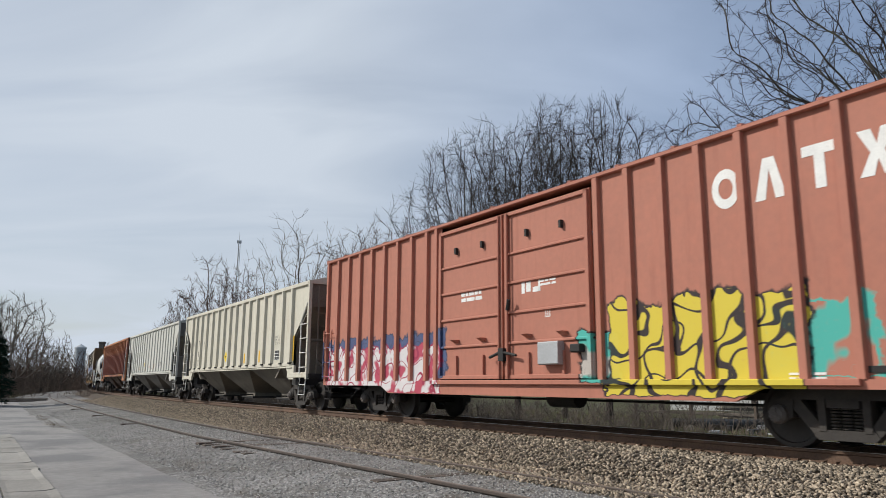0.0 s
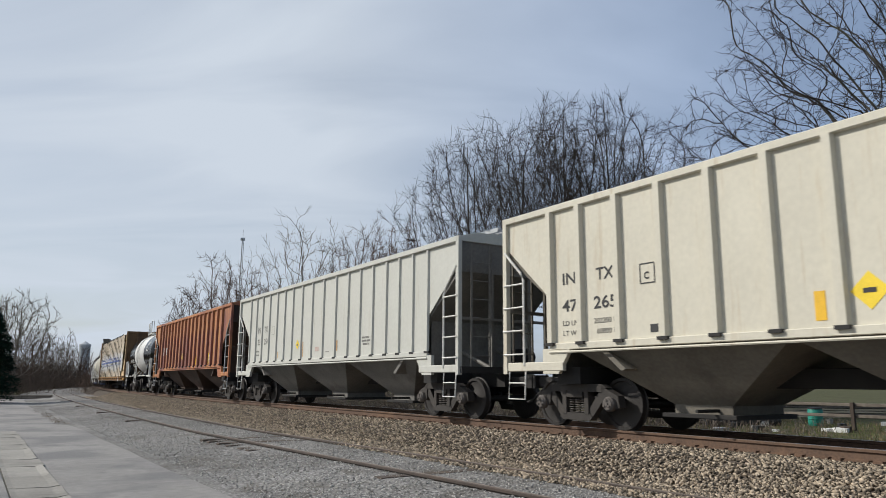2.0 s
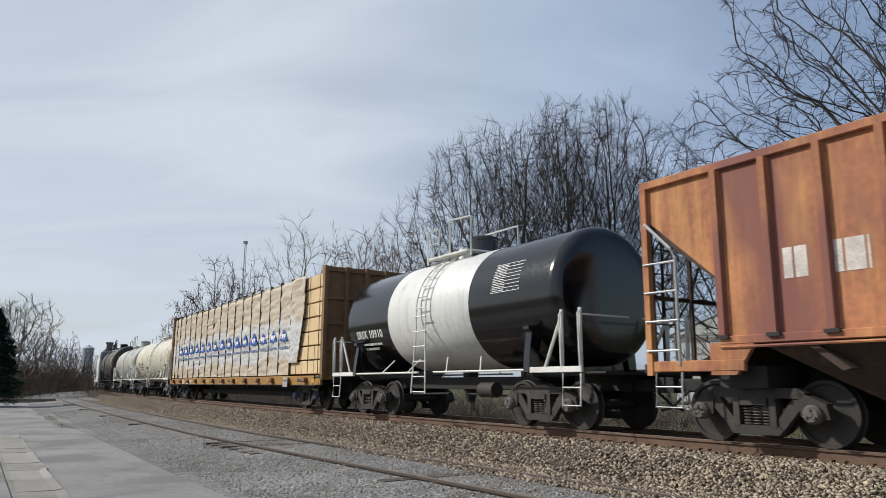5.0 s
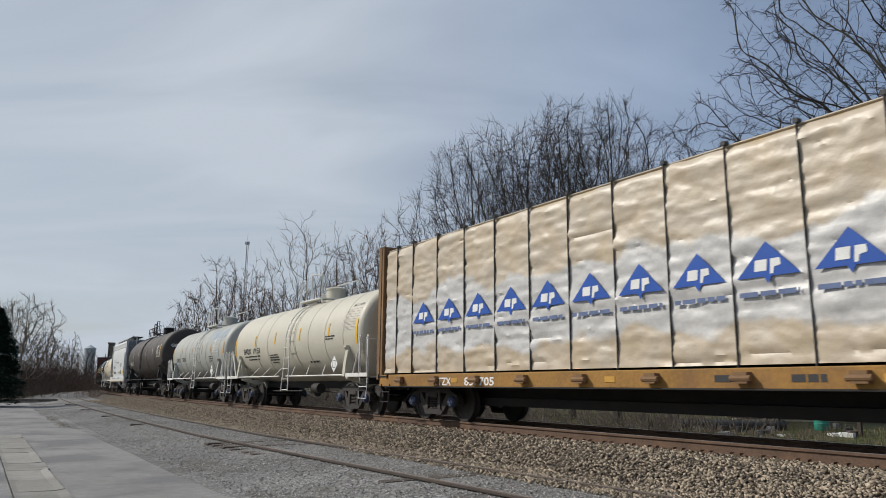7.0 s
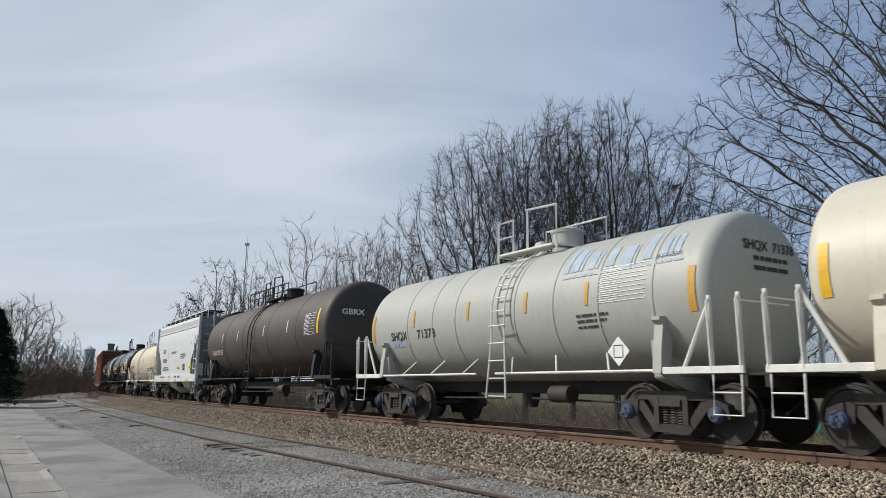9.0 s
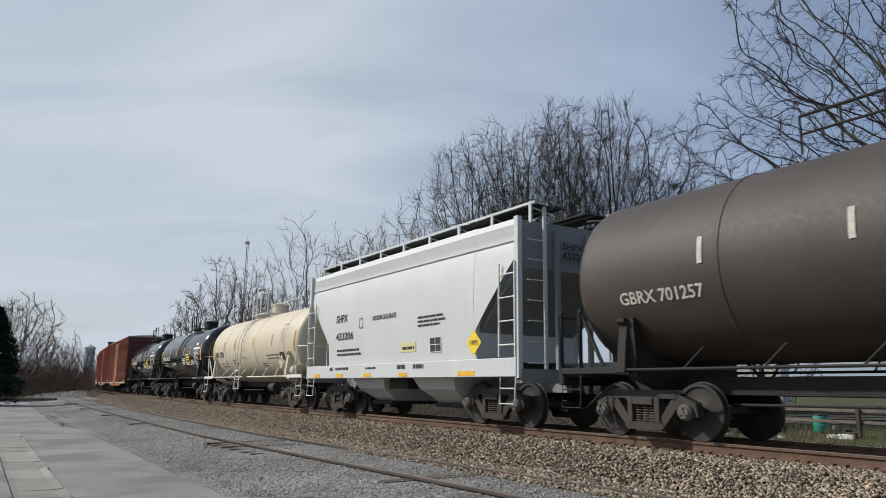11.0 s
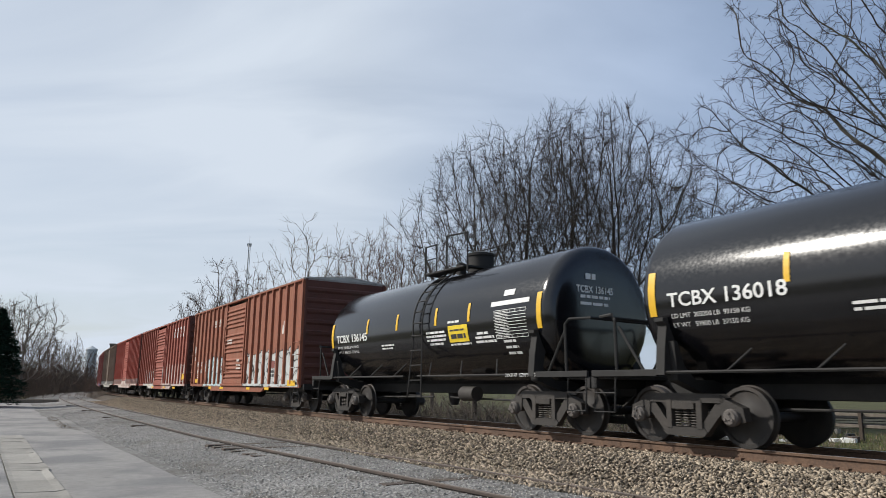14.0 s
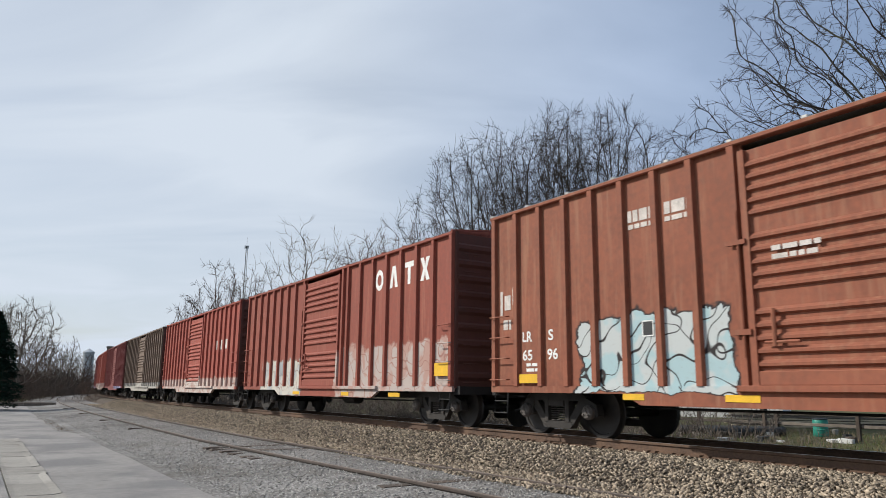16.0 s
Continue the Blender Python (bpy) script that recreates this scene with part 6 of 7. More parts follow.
def round_hopper(s8, L, tr):
    car = freight("covered_hopper", "white round-sided two-bay covered hopper car with black stencils", "freight car", "freight cars of the train", s8, tr)
    h = L / 2
    top = 4.30
    cs = [(1.46, 1.38), (1.50, 1.9), (1.53, 2.6), (1.52, 3.2), (1.48, 3.70), (1.45, 3.78), (1.49, 3.80), (1.48, 3.95), (1.49, 3.97), (1.47, 4.12), (1.48, 4.14), (1.42, 4.30), (1.1, 4.38), (0.5, 4.44), (0, 4.45)]
    ring = cs + [(-y, z) for y, z in reversed(cs[:-1])]
    cut = h - 1.55
    sh = Shape()
    sh.loft([[(x, y, z) for y, z in ring] for x in (-cut, -cut / 2, 0, cut / 2, cut)])
    part("body", sh, W_PAINT, car, smooth=True)
    # wing sheets that run on above the sloping ends
    for k in (1, -1):
        for s in (1, -1):
            wing = Shape()
            prof = [(float(np.interp(z, [q[1] for q in cs], [q[0] for q in cs])), float(z)) for z in (1.4, 1.9, 2.05, 2.2, 2.5, 2.8, 3.0, 3.2, 3.4, 3.5, 3.70, 3.78, 3.80, 3.95, 3.97, 4.12, 4.14, 4.28)]
            outer = []
            for y, z in prof:
                reach = 0.05 + 1.46 * min(1, max(0, (z - 2.05) / 1.45))
                outer.append((k * (cut + reach), s * (y - 0.004), z))
            wing.loft([[(k * cut, s * (y - 0.004), z) for y, z in prof], outer], closed=False, caps=False)
            part("wing_sheet", wing, W_PAINT, car, smooth=True)
            b = Shape().bar(-0.02 if k > 0 else -h, h if k > 0 else -0.02, s * 1.50, s * 1.58, 1.02, 1.40, 0.012)
            part("side_sill", b, W_PAINT, car)
            part("corner_post", Shape().box(k * h - 0.07, k * h + 0.05, s * 1.50 - 0.05, s * 1.50 + 0.06, 1.0, top - 0.02), W_PAINT, car)
            ladder(car, k * (h - 0.02), k * (h - 0.55), s * 1.575, 1.42, 3.35, 4, GRAB_WHITE)
            stirrup(car, k * (h - 0.30), s * 1.54, 1.04, 0.5, 0.55, GRAB_WHITE)
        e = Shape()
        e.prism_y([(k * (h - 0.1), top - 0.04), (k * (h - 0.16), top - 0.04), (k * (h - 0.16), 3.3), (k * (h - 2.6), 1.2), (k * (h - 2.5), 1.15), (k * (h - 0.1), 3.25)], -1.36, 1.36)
        part("slope_sheet", e, W_SHADED, car)
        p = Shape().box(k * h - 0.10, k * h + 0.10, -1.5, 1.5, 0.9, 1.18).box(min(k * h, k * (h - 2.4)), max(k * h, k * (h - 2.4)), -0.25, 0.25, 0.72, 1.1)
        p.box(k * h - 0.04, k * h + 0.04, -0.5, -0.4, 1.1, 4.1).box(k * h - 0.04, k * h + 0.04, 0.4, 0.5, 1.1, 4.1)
        part("end_frame", p, W_SHADED, car)
        el = Shape()
        for i in range(7):
            el.tube([(k * (h + 0.06), 1.3, 1.3 + i * 0.42), (k * (h + 0.06), 0.85, 1.3 + i * 0.42)], 0.014, 6)
        el.box(k * (h + 0.06) - 0.02, k * (h + 0.06) + 0.02, 0.80, 0.88, 1.1, 4.6)
        part("end_ladder", el, W_PAINT, car)
        part("end_lettering", on_end(text_shape("SHPX\n433206", 0.2, 0.75), 0.3, 3.72, -h - 0.0), LETTER_BLACK, car) if k < 0 else None
        coupler(car, k * (h + 0.25))
        bx = k * 1.75
        rg = lambda a, b_, z: [(bx - a, -b_, z), (bx + a, -b_, z), (bx + a, b_, z), (bx - a, b_, z)]
        part("hopper_bay", Shape().loft([rg(1.15, 1.4, 1.36), rg(0.8, 1.1, 0.75), rg(0.55, 0.6, 0.42)]), W_PAINT, car)
        part("outlet_gate", Shape().bar(bx - 0.6, bx + 0.6, -0.75, 0.75, 0.32, 0.42), CAR_BLACK, car)
    # added black block that fills the gap between the bays as shade
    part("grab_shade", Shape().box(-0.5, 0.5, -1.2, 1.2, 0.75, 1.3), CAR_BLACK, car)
    rb = Shape()
    for yy in (0.45, 0.72, 0.98):
        for s in (1, -1):
            rb.box(-h - 0.1, h + 0.1, s * yy - 0.12, s * yy + 0.12, 4.56, 4.59)
    part("running_board", rb, CAR_BLACK, car, "dark grating walkway")
    n = 9
    for i in range(n):
        x = -h + 0.05 + (L - 0.1) * i / (n - 1)
        sp = Shape()
        for s in (1, -1):
            sp.box(x - 0.04, x + 0.04, s * 1.12 - 0.02, s * 1.12 + 0.02, 4.2, 4.66)
            sp.tube([(x, s * 1.1, 4.55), (x, s * 0.5, 4.44)], 0.02, 4)
        part("board_post", sp, W_PAINT, car)
    for s in (1, -1):
        part("board_edge", Shape().box(-h - 0.1, h + 0.1, s * 1.125, s * 1.14, 4.60, 4.65), W_PAINT, car)
    y = lambda z: float(np.interp(z, [q[1] for q in cs], [q[0] for q in cs])) + 0.012
    for words, x, z, size, w in (("SHPX", 3.36, 2.66, 0.32, 0.80), ("433206", 3.36, 2.14, 0.30, 1.18), ("SODIUM CHLORATE", 0.95, 2.58, 0.17, 1.35)):
        part("lettering", on_side(text_shape(words, size, w), x, z, y), LETTER_BLACK, car)
    part("box_stencil", on_side(table(0.22, 0.26, 1, 1, 0.02), 1.77, 2.42, y), LETTER_BLACK, car)
    part("small_stencil", on_side(bars([(0, 0.12, 1.5, 0.06), (0, 0, 1.6, 0.06)], 3), 3.3, 1.68, y), LETTER_BLACK, car)
    part("small_stencil", on_side(bars([(0, 0.2, 1.2, 0.05), (0, 0.1, 1.25, 0.05), (0, 0, 1.0, 0.05)], 5), -1.5, 2.25, y), LETTER_BLACK, car)
    part("notice", on_side(quad(0, 0, 0.75, 0.24), -0.62, 1.66, y), surf("faded_yellow_notice", (0.62, 0.58, 0.30), 0.7, var=0.1), car, "faded yellow notice")
    part("notice_lines", on_side(bars([(0.08, 0.06, 0.6, 0.07)], 5), -0.62, 1.66, lambda z: y(z) + 0.004), LETTER_BLACK, car)
    part("data_panel", on_side(quad(0, 0, 0.48, 0.34), -2.05, 1.62, y), LETTER_BLACK, car)
    part("data_panel_lines", on_side(table(0.48, 0.34, 2, 2, 0.014), -2.05, 1.62, lambda z: y(z) + 0.004), LETTER_WHITE, car)
    part("placard", on_side(diamond(0.28), -3.92, 1.76, 1.53), SIGN_YELLOW, car, "yellow diamond placard with a number")
    part("placard_lettering", on_side(text_shape("1495", 0.15, 0.34), -3.75, 1.71, 1.545), LETTER_BLACK, car)
    for x in (4.6, 2.9, 1.1, -0.9, -3.6):
        part("reflector_strip", Shape().box(x - 0.22 - (0.2 if x < -3 else 0), x + 0.22, 1.582, 1.588, 1.05, 1.15), TAPE_YELLOW, car)
    part("sill_stencil", on_side(bars([(0, 0, 0.2, 0.1), (0.4, 0.02, 0.9, 0.07), (2.4, 0.02, 0.6, 0.05), (4.2, 0.0, 0.4, 0.1), (5.0, 0.0, 0.5, 0.1)], 8), 3.6, 1.24, 1.588), LETTER_BLACK, car)
    return car


round_hopper(44.0, 10.9, 4.0)


# ---------------------------------------------------------------- train: box cars
def box_car(label, s8, L, tr, paint, doors, posts, eave=4.47, plug=False, end=None, roof=None, ladder_m=None):
    """doors: x0, x1 of the door opening. posts: how many outside posts on the far and the near side of the door."""
    car = freight("box_car", label, "freight car", "freight cars of the train", s8, tr)
    h, y = L / 2, 1.50
    end, roof = end or paint, roof or paint
    ladder_m = ladder_m or paint
    x0, x1 = doors
    low, sill = 0.86, 0.80
    for k in (1, -1):
        a, b = (x0, x1) if k > 0 else (-x1, -x0)
        for u0, u1 in ((-h, a), (b, h)):
            part("side_wall", Shape().box(u0, u1, *sorted((k * (y - 0.03), k * y)), low, eave - 0.06), paint, car)
        part("top_chord", Shape().bar(-h, h, *sorted((k * (y - 0.06), k * (y + 0.085))), eave - 0.075, eave, 0.015), paint, car)
        drop = [(-h, low + 0.06), (-h, sill), (-h + 3.6, sill), (-h + 4.0, 0.62), (h - 4.0, 0.62), (h - 3.6, sill), (h, sill), (h, low + 0.06)]
        part("side_sill", Shape().prism_y(drop, k * (y - 0.02), k * (y + 0.06)), paint, car)
        part("door_track", Shape().bar(min(a, b) - (b - a) * 0.9, b + 0.25, *sorted((k * (y + 0.02), k * (y + 0.13))), 0.84, 0.93, 0.01), paint, car)
        # door
        door = part("door", Shape().box(a + 0.02, b - 0.02, *sorted((k * (y + 0.0), k * (y + 0.045))), 0.95, eave - 0.2), paint, car)
        wd = b - a
        if plug:
            for u0, u1 in ((a, (a + b) / 2), ((a + b) / 2, b)):
                fr = Shape()
                fr.bar(u0 + 0.04, u1 - 0.04, *sorted((k * (y + 0.045), k * (y + 0.10))), 0.95, 1.03, 0.008)
                fr.bar(u0 + 0.04, u1 - 0.04, *sorted((k * (y + 0.045), k * (y + 0.10))), eave - 0.30, eave - 0.22, 0.008)
                for uu in (u0 + 0.04, u1 - 0.13):
                    fr.box(uu, uu + 0.09, *sorted((k * (y + 0.045), k * (y + 0.10))), 0.95, eave - 0.22)
                part("door_frame", fr, paint, door)
                for z in (1.62, 2.22, 2.82, 3.42):
                    part("door_rib", Shape().bar(u0 + 0.14, u1 - 0.14, *sorted((k * (y + 0.045), k * (y + 0.085))), z, z + 0.06, 0.015), paint, door)
                for q in (0.3, 0.7):
                    xx = u0 + (u1 - u0) * q
                    part("door_bracket", Shape().prism_x([(k * (y + 0.045), 1.72), (k * (y + 0.18), 1.80), (k * (y + 0.045), 1.80)][::k], xx - 0.09, xx + 0.09), paint, door)
                    part("door_bracket", Shape().box(xx - 0.03, xx + 0.03, *sorted((k * (y + 0.045), k * (y + 0.12))), 3.72, 3.86), CAR_BLACK, door)
                    part("door_bracket", Shape().box(xx - 0.03, xx + 0.03, *sorted((k * (y + 0.045), k * (y + 0.10))), 1.05, 1.45), paint, door)
            for q in (-0.16, 0.12):
                part("lock_bar", Shape().tube([((a + b) / 2 + q, k * (y + 0.13), 0.95), ((a + b) / 2 + q, k * (y + 0.13), eave - 0.25)], 0.022, 8), paint, door)
            part("lock_handle", Shape().tube([((a + b) / 2 - 0.45, k * (y + 0.15), 1.40), ((a + b) / 2, k * (y + 0.17), 1.48), ((a + b) / 2 + 0.4, k * (y + 0.15), 1.38)], 0.03, 6)
                 .box((a + b) / 2 - 0.1, (a + b) / 2 + 0.06, *sorted((k * (y + 0.10), k * (y + 0.2))), 1.3, 1.55).tube([((a + b) / 2 - 0.2, k * (y + 0.16), 2.3), ((a + b) / 2 - 0.28, k * (y + 0.18), 2.5)], 0.04, 6), CAR_BLACK, door)
            part("control_box", Shape().bar(a + 0.75, a + 1.30, *sorted((k * (y + 0.06), k * (y + 0.22))), 1.20, 1.62, 0.02), STEEL_GREY, door, "weathered grey metal box")
            part("control_box", Shape().bar(a + 0.22, a + 0.45, *sorted((k * (y + 0.06), k * (y + 0.2))), 1.40, 1.55, 0.02), CAR_BLACK, door)
        else:
            rib = cached(("door_rib", round(wd, 2), paint.name), lambda: Shape().prism_x(
                [(y + 0.045, -0.055), (y + 0.095, -0.03), (y + 0.095, 0.01), (y + 0.045, 0.055)], -wd / 2 + 0.10, wd / 2 - 0.10).mesh("door_rib", paint))
            n = 17
            for i in range(n):
                z = 1.22 + (eave - 0.42 - 1.22) * i / (n - 1)
                if i in (5, 11):
                    continue
                shared("door_rib", rib, door, pose((a + b) / 2, 0, z, 0, 0, 0 if k > 0 else 180))
            fr = Shape()
            for uu in (a + 0.0, b - 0.10):
                fr.box(uu, uu + 0.10, *sorted((k * (y + 0.045), k * (y + 0.11))), 0.93, eave - 0.2)
            fr.bar(a + 0.1, b - 0.1, *sorted((k * (y + 0.045), k * (y + 0.10))), 0.93, 1.12, 0.01)
            part("door_frame", fr, paint, door)
            part("lock_bar", Shape().tube([(b + 0.08, k * (y + 0.11), 1.3), (b + 0.08, k * (y + 0.11), 3.4)], 0.022, 6)
                 .box(b - 0.05, b + 0.28, *sorted((k * (y + 0.09), k * (y + 0.14))), 1.62, 1.70).box(b - 0.05, b + 0.28, *sorted((k * (y + 0.09), k * (y + 0.14))), 2.9, 2.97)
                 .tube([(b - 0.4, k * (y + 0.14), 1.45), (b - 0.4, k * (y + 0.14), 1.95)], 0.03, 6).tube([(b - 0.75, k * (y + 0.13), 1.50), (b - 0.25, k * (y + 0.13), 1.50)], 0.025, 6), paint, door)
        # outside posts
        post = cached(("post", paint.name, eave), lambda: Shape().loft([[(-0.07, y - 0.002, z), (-0.055, y + 0.08, z), (0.055, y + 0.08, z), (0.07, y - 0.002, z)] for z in (low + 0.06, eave - 0.07)]).mesh("side_post", paint))
        for u0, u1, n in ((x1 + posts[2], h - 0.09, posts[0]), (-h + 0.09, x0 - posts[3], posts[1])):
            for xx in [u0 + (u1 - u0) * i / (n - 1) for i in range(n)] + [x1 + 0.14 if u0 > 0 else x0 - 0.14]:
                shared("side_post", post, car, pose(xx, 0, 0) if k > 0 else pose(-xx, 0, 0, 0, 0, 180))
        for e in (1, -1):
            lx = e * (h - 0.32)
            sh = Shape()
            for i in range(4):
                z = 1.05 + 0.42 * i
                sh.tube([(lx - 0.27, k * (y + 0.05), z), (lx - 0.27, k * (y + 0.13), z), (lx + 0.27, k * (y + 0.13), z), (lx + 0.27, k * (y + 0.05), z)], 0.014, 6)
            if plug:
                for q in (-0.27, 0.27):
                    sh.box(lx + q - 0.015, lx + q + 0.015, *sorted((k * (y + 0.1), k * (y + 0.13))), 0.98, 2.42)
            part("grab_iron", sh, ladder_m, car)
            stirrup(car, lx, k * (y + 0.03), 0.82, 0.42, 0.42, CAR_BLACK)
    # ends with pressed ridges
    for e in (1, -1):
        sh = Shape().box(min(e * h, e * (h - 0.05)), max(e * h, e * (h - 0.05)), -y, y, 0.88, eave + 0.02)
        for i in range(9):
            z = 1.15 + i * 0.37
            prof = [(e * h, z - 0.10), (e * (h + 0.05), z - 0.03), (e * (h + 0.05), z + 0.05), (e * h, z + 0.10)]
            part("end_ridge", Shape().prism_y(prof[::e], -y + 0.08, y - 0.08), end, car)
        for q in (-y + 0.04, y - 0.04):
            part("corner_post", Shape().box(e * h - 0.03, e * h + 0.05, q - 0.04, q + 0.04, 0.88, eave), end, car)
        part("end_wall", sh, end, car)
        el = Shape()
        for i in range(8):
            el.tube([(e * (h + 0.12), 1.35, 1.0 + i * 0.42), (e * (h + 0.12), 0.90, 1.0 + i * 0.42)], 0.014, 6)
        part("end_ladder", el, end, car)
        part("end_sill", Shape().box(e * h - 0.15, e * h + 0.12, -1.45, 1.45, 0.74, 0.92).box(e * h - 0.3, e * h + 0.3, -0.3, 0.3, 0.68, 1.0), CAR_BLACK, car)
        part("brake_line", Shape().tube([(e * h, -0.4, 0.8), (e * (h + 0.4), -0.5, 0.35), (e * (h + 0.7), -0.3, 0.45)], 0.03, 6), CAR_BLACK, car)
        coupler(car, e * (h + 0.2))
    part("roof", Shape().prism_x([(-1.58, eave), (0, eave + 0.15), (1.58, eave), (1.55, eave - 0.04), (-1.55, eave - 0.04)], -h, h), roof, car)
    rs = Shape()
    n = int(L / 1.15)
    for i in range(n + 1):
        x = -h + 0.04 + (L - 0.08) * i / n
        rs.prism_x([(-1.58, eave + 0.0), (0, eave + 0.17), (1.58, eave + 0.0), (1.58, eave + 0.035), (0, eave + 0.20), (-1.58, eave + 0.035)], x - 0.04, x + 0.04)
    part("roof_seam", rs, roof, car)
    part("underframe", Shape().bar(-h + 0.5, h - 0.5, -0.3, 0.3, 0.62, 0.98).box(-h + 0.6, h - 0.6, -1.4, 1.4, 0.92, 0.97), CAR_BLACK, car)
    ub = Shape()
    for i in range(7):
        x = -h + 4.2 + (L - 8.4) * i / 6
        ub.box(x - 0.06, x + 0.06, -1.4, 1.4, 0.74, 0.93)
    ub.lathe_x([(-1.0, 0.03), (-0.98, 0.19), (-0.2, 0.19), (-0.18, 0.03)], 0.65, 0.6, 12)
    ub.tube([(-tr + 1.2, 0.25, 0.55), (tr - 1.2, 0.25, 0.55)], 0.025)
    part("cross_bearer", ub, CAR_BLACK, car)
    return car, h


SALMON = surf("faded_red_paint", (0.40, 0.155, 0.105), 0.75, var=0.09, scale=0.6, dirt=(0.30, 0.105, 0.07), amount=0.45, streak=True)
YEL, INK = (0.62, 0.50, 0.045), (0.012, 0.012, 0.014)
TEAL = (0.05, 0.40, 0.34)
sprayed(SALMON, [
    (-7.0, -5.5, 0.95, 1.95, TEAL, (0.40, 0.155, 0.105), TEAL, 0.4, 0.5, 0.02, 4),
    (-2.95, -1.9, 0.85, 1.75, TEAL, (0.45, 0.42, 0.38), INK, 0.4, 0.5, 0.03, 6),
    (-6.15, -2.55, 0.66, 2.22, YEL, YEL, INK, 4.6, 1.3, 0.30, 1),
    (2.3, 9.2, 0.95, 2.1, (0.04, 0.07, 0.17), (0.05, 0.09, 0.20), (0.02, 0.04, 0.09), 1.2, 0.8, 0.10, 3),
    (2.5, 8.8, 0.62, 1.85, (0.62, 0.60, 0.60), (0.42, 0.05, 0.09), (0.30, 0.02, 0.06), 3.4, 1.7, 0.20, 2),
])
cA, hA = box_car("salmon-red box car with double plug doors and yellow graffiti", -104.5, 18.0, 6.25, SALMON, (-2.3, 2.65), (9, 9, 0.58, 0.86), 4.53, plug=True)


def plain_logo(car, xs, z, size, y, material):
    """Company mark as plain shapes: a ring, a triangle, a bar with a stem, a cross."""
    t = size * 0.24
    w = size * 0.78
    ring = Shape()
    n = 20
    for r in (size / 2, size / 2 - t):
        ring.v += [(w * 0.5 + r * 0.78 * math.cos(2 * math.pi * i / n), size / 2 + r * math.sin(2 * math.pi * i / n), 0) for i in range(n)]
    ring.f = [(i, (i + 1) % n, n + (i + 1) % n, n + i) for i in range(n)]
    tri = Shape(); tri.v = [(0, 0, 0), (t * 1.1, 0, 0), (w / 2, size * 0.72, 0), (w - t * 1.1, 0, 0), (w, 0, 0), (w / 2 + t * 0.6, size, 0), (w / 2 - t * 0.6, size, 0)]
    tri.f = [(0, 1, 2, 6), (2, 3, 4, 5), (2, 5, 6)]
    bar_ = Shape(); bar_.v = [(0, size - t, 0), (w, size - t, 0), (w, size, 0), (0, size, 0), (w / 2 - t / 2, 0, 0), (w / 2 + t / 2, 0, 0), (w / 2 + t / 2, size - t, 0), (w / 2 - t / 2, size - t, 0)]
    bar_.f = [(0, 1, 2, 3), (4, 5, 6, 7)]
    g = t * 1.2
    m0, m1 = (w - g) / 2, (w + g) / 2
    cross = Shape(); cross.v = [(0, 0, 0), (g, 0, 0), (m1, size / 2, 0), (m0, size / 2, 0), (w - g, 0, 0), (w, 0, 0), (w, size, 0), (w - g, size, 0), (g, size, 0), (0, size, 0), (w / 2, size / 2 - g * 0.55, 0), (w / 2, size / 2 + g * 0.55, 0)]
    cross.f = [(0, 1, 10, 3), (4, 5, 2, 10), (2, 6, 7, 11), (3, 11, 8, 9), (3, 10, 2, 11)]
    for shp, x in zip((ring, tri, bar_, cross), xs):
        part("painted_mark", on_side(shp, x, z, y), material, car, "large white painted mark")


plain_logo(cA, (-4.80, -5.50, -6.22, -6.95), 3.38, 0.60, 1.505, LETTER_WHITE)
part("door_stencil", on_side(bars([(0, 0.12, 0.75, 0.08), (0, 0, 0.78, 0.08)], 4), 1.75, 2.62, 1.548), LETTER_WHITE, cA)
part("door_stencil", on_side(bars([(0, 0.12, 0.4, 0.04), (0, 0.05, 0.45, 0.04), (0, -0.02, 0.45, 0.04)], 4), -0.9, 2.72, 1.548), LETTER_WHITE, cA)
part("chalk_scrawl", on_side(bars([(0, 0, 0.1, 0.22), (0.14, 0.02, 0.14, 0.2), (0.34, 0, 0.2, 0.1), (0.5, 0, 0.06, 0.24)], 14), -0.35, 2.6, 1.548), LETTER_WHITE, cA)
part("round_stencil", on_side(table(0.12, 0.16, 1, 2, 0.02), -1.05, 2.1, 1.548), LETTER_WHITE, cA)
part("side_lettering", on_side(text_shape("40", 0.28, 0.3), hA - 1.2, 1.52, 1.51), LETTER_WHITE, cA)
part("side_lettering", on_side(text_shape("96", 0.28, 0.3), hA - 1.95, 1.52, 1.51), LETTER_WHITE, cA)
part("sill_stencil", on_side(bars([(0, 0.06, 0.5, 0.03), (0, 0, 0.5, 0.03)], 2), -5.8, 0.92, 1.508), LETTER_WHITE, cA)
part("sill_plate", Shape().box(-7.05, -6.75, 1.505, 1.52, 1.0, 1.08), CAR_BLACK, cA)

BROWN = surf("brown_car_paint", (0.235, 0.076, 0.041), 0.8, var=0.2, scale=0.7, dirt=(0.34, 0.17, 0.10), amount=0.65, streak=True)
SILVER = (0.48, 0.50, 0.49)
sprayed(BROWN, [
    (1.9, 5.15, 0.80, 2.15, (0.46, 0.50, 0.50), (0.34, 0.48, 0.51), INK, 3.3, 1.6, 0.15, 5),
    (-7.6, -1.5, 0.80, 2.15, SILVER, (0.40, 0.41, 0.40), INK, 2.6, 1.9, 0.17, 7),
])
# box car ends: dark red with the end's shade painted in, plus grime
SHADED_END = surf("shaded_red_end", (0.105, 0.040, 0.030), 0.85, var=0.15, scale=1.0, dirt=GRIME, amount=0.5)
PALE_ROOF = surf("galvanised_roof", (0.45, 0.44, 0.42), 0.6, metal=0.3, var=0.2, scale=2.0)
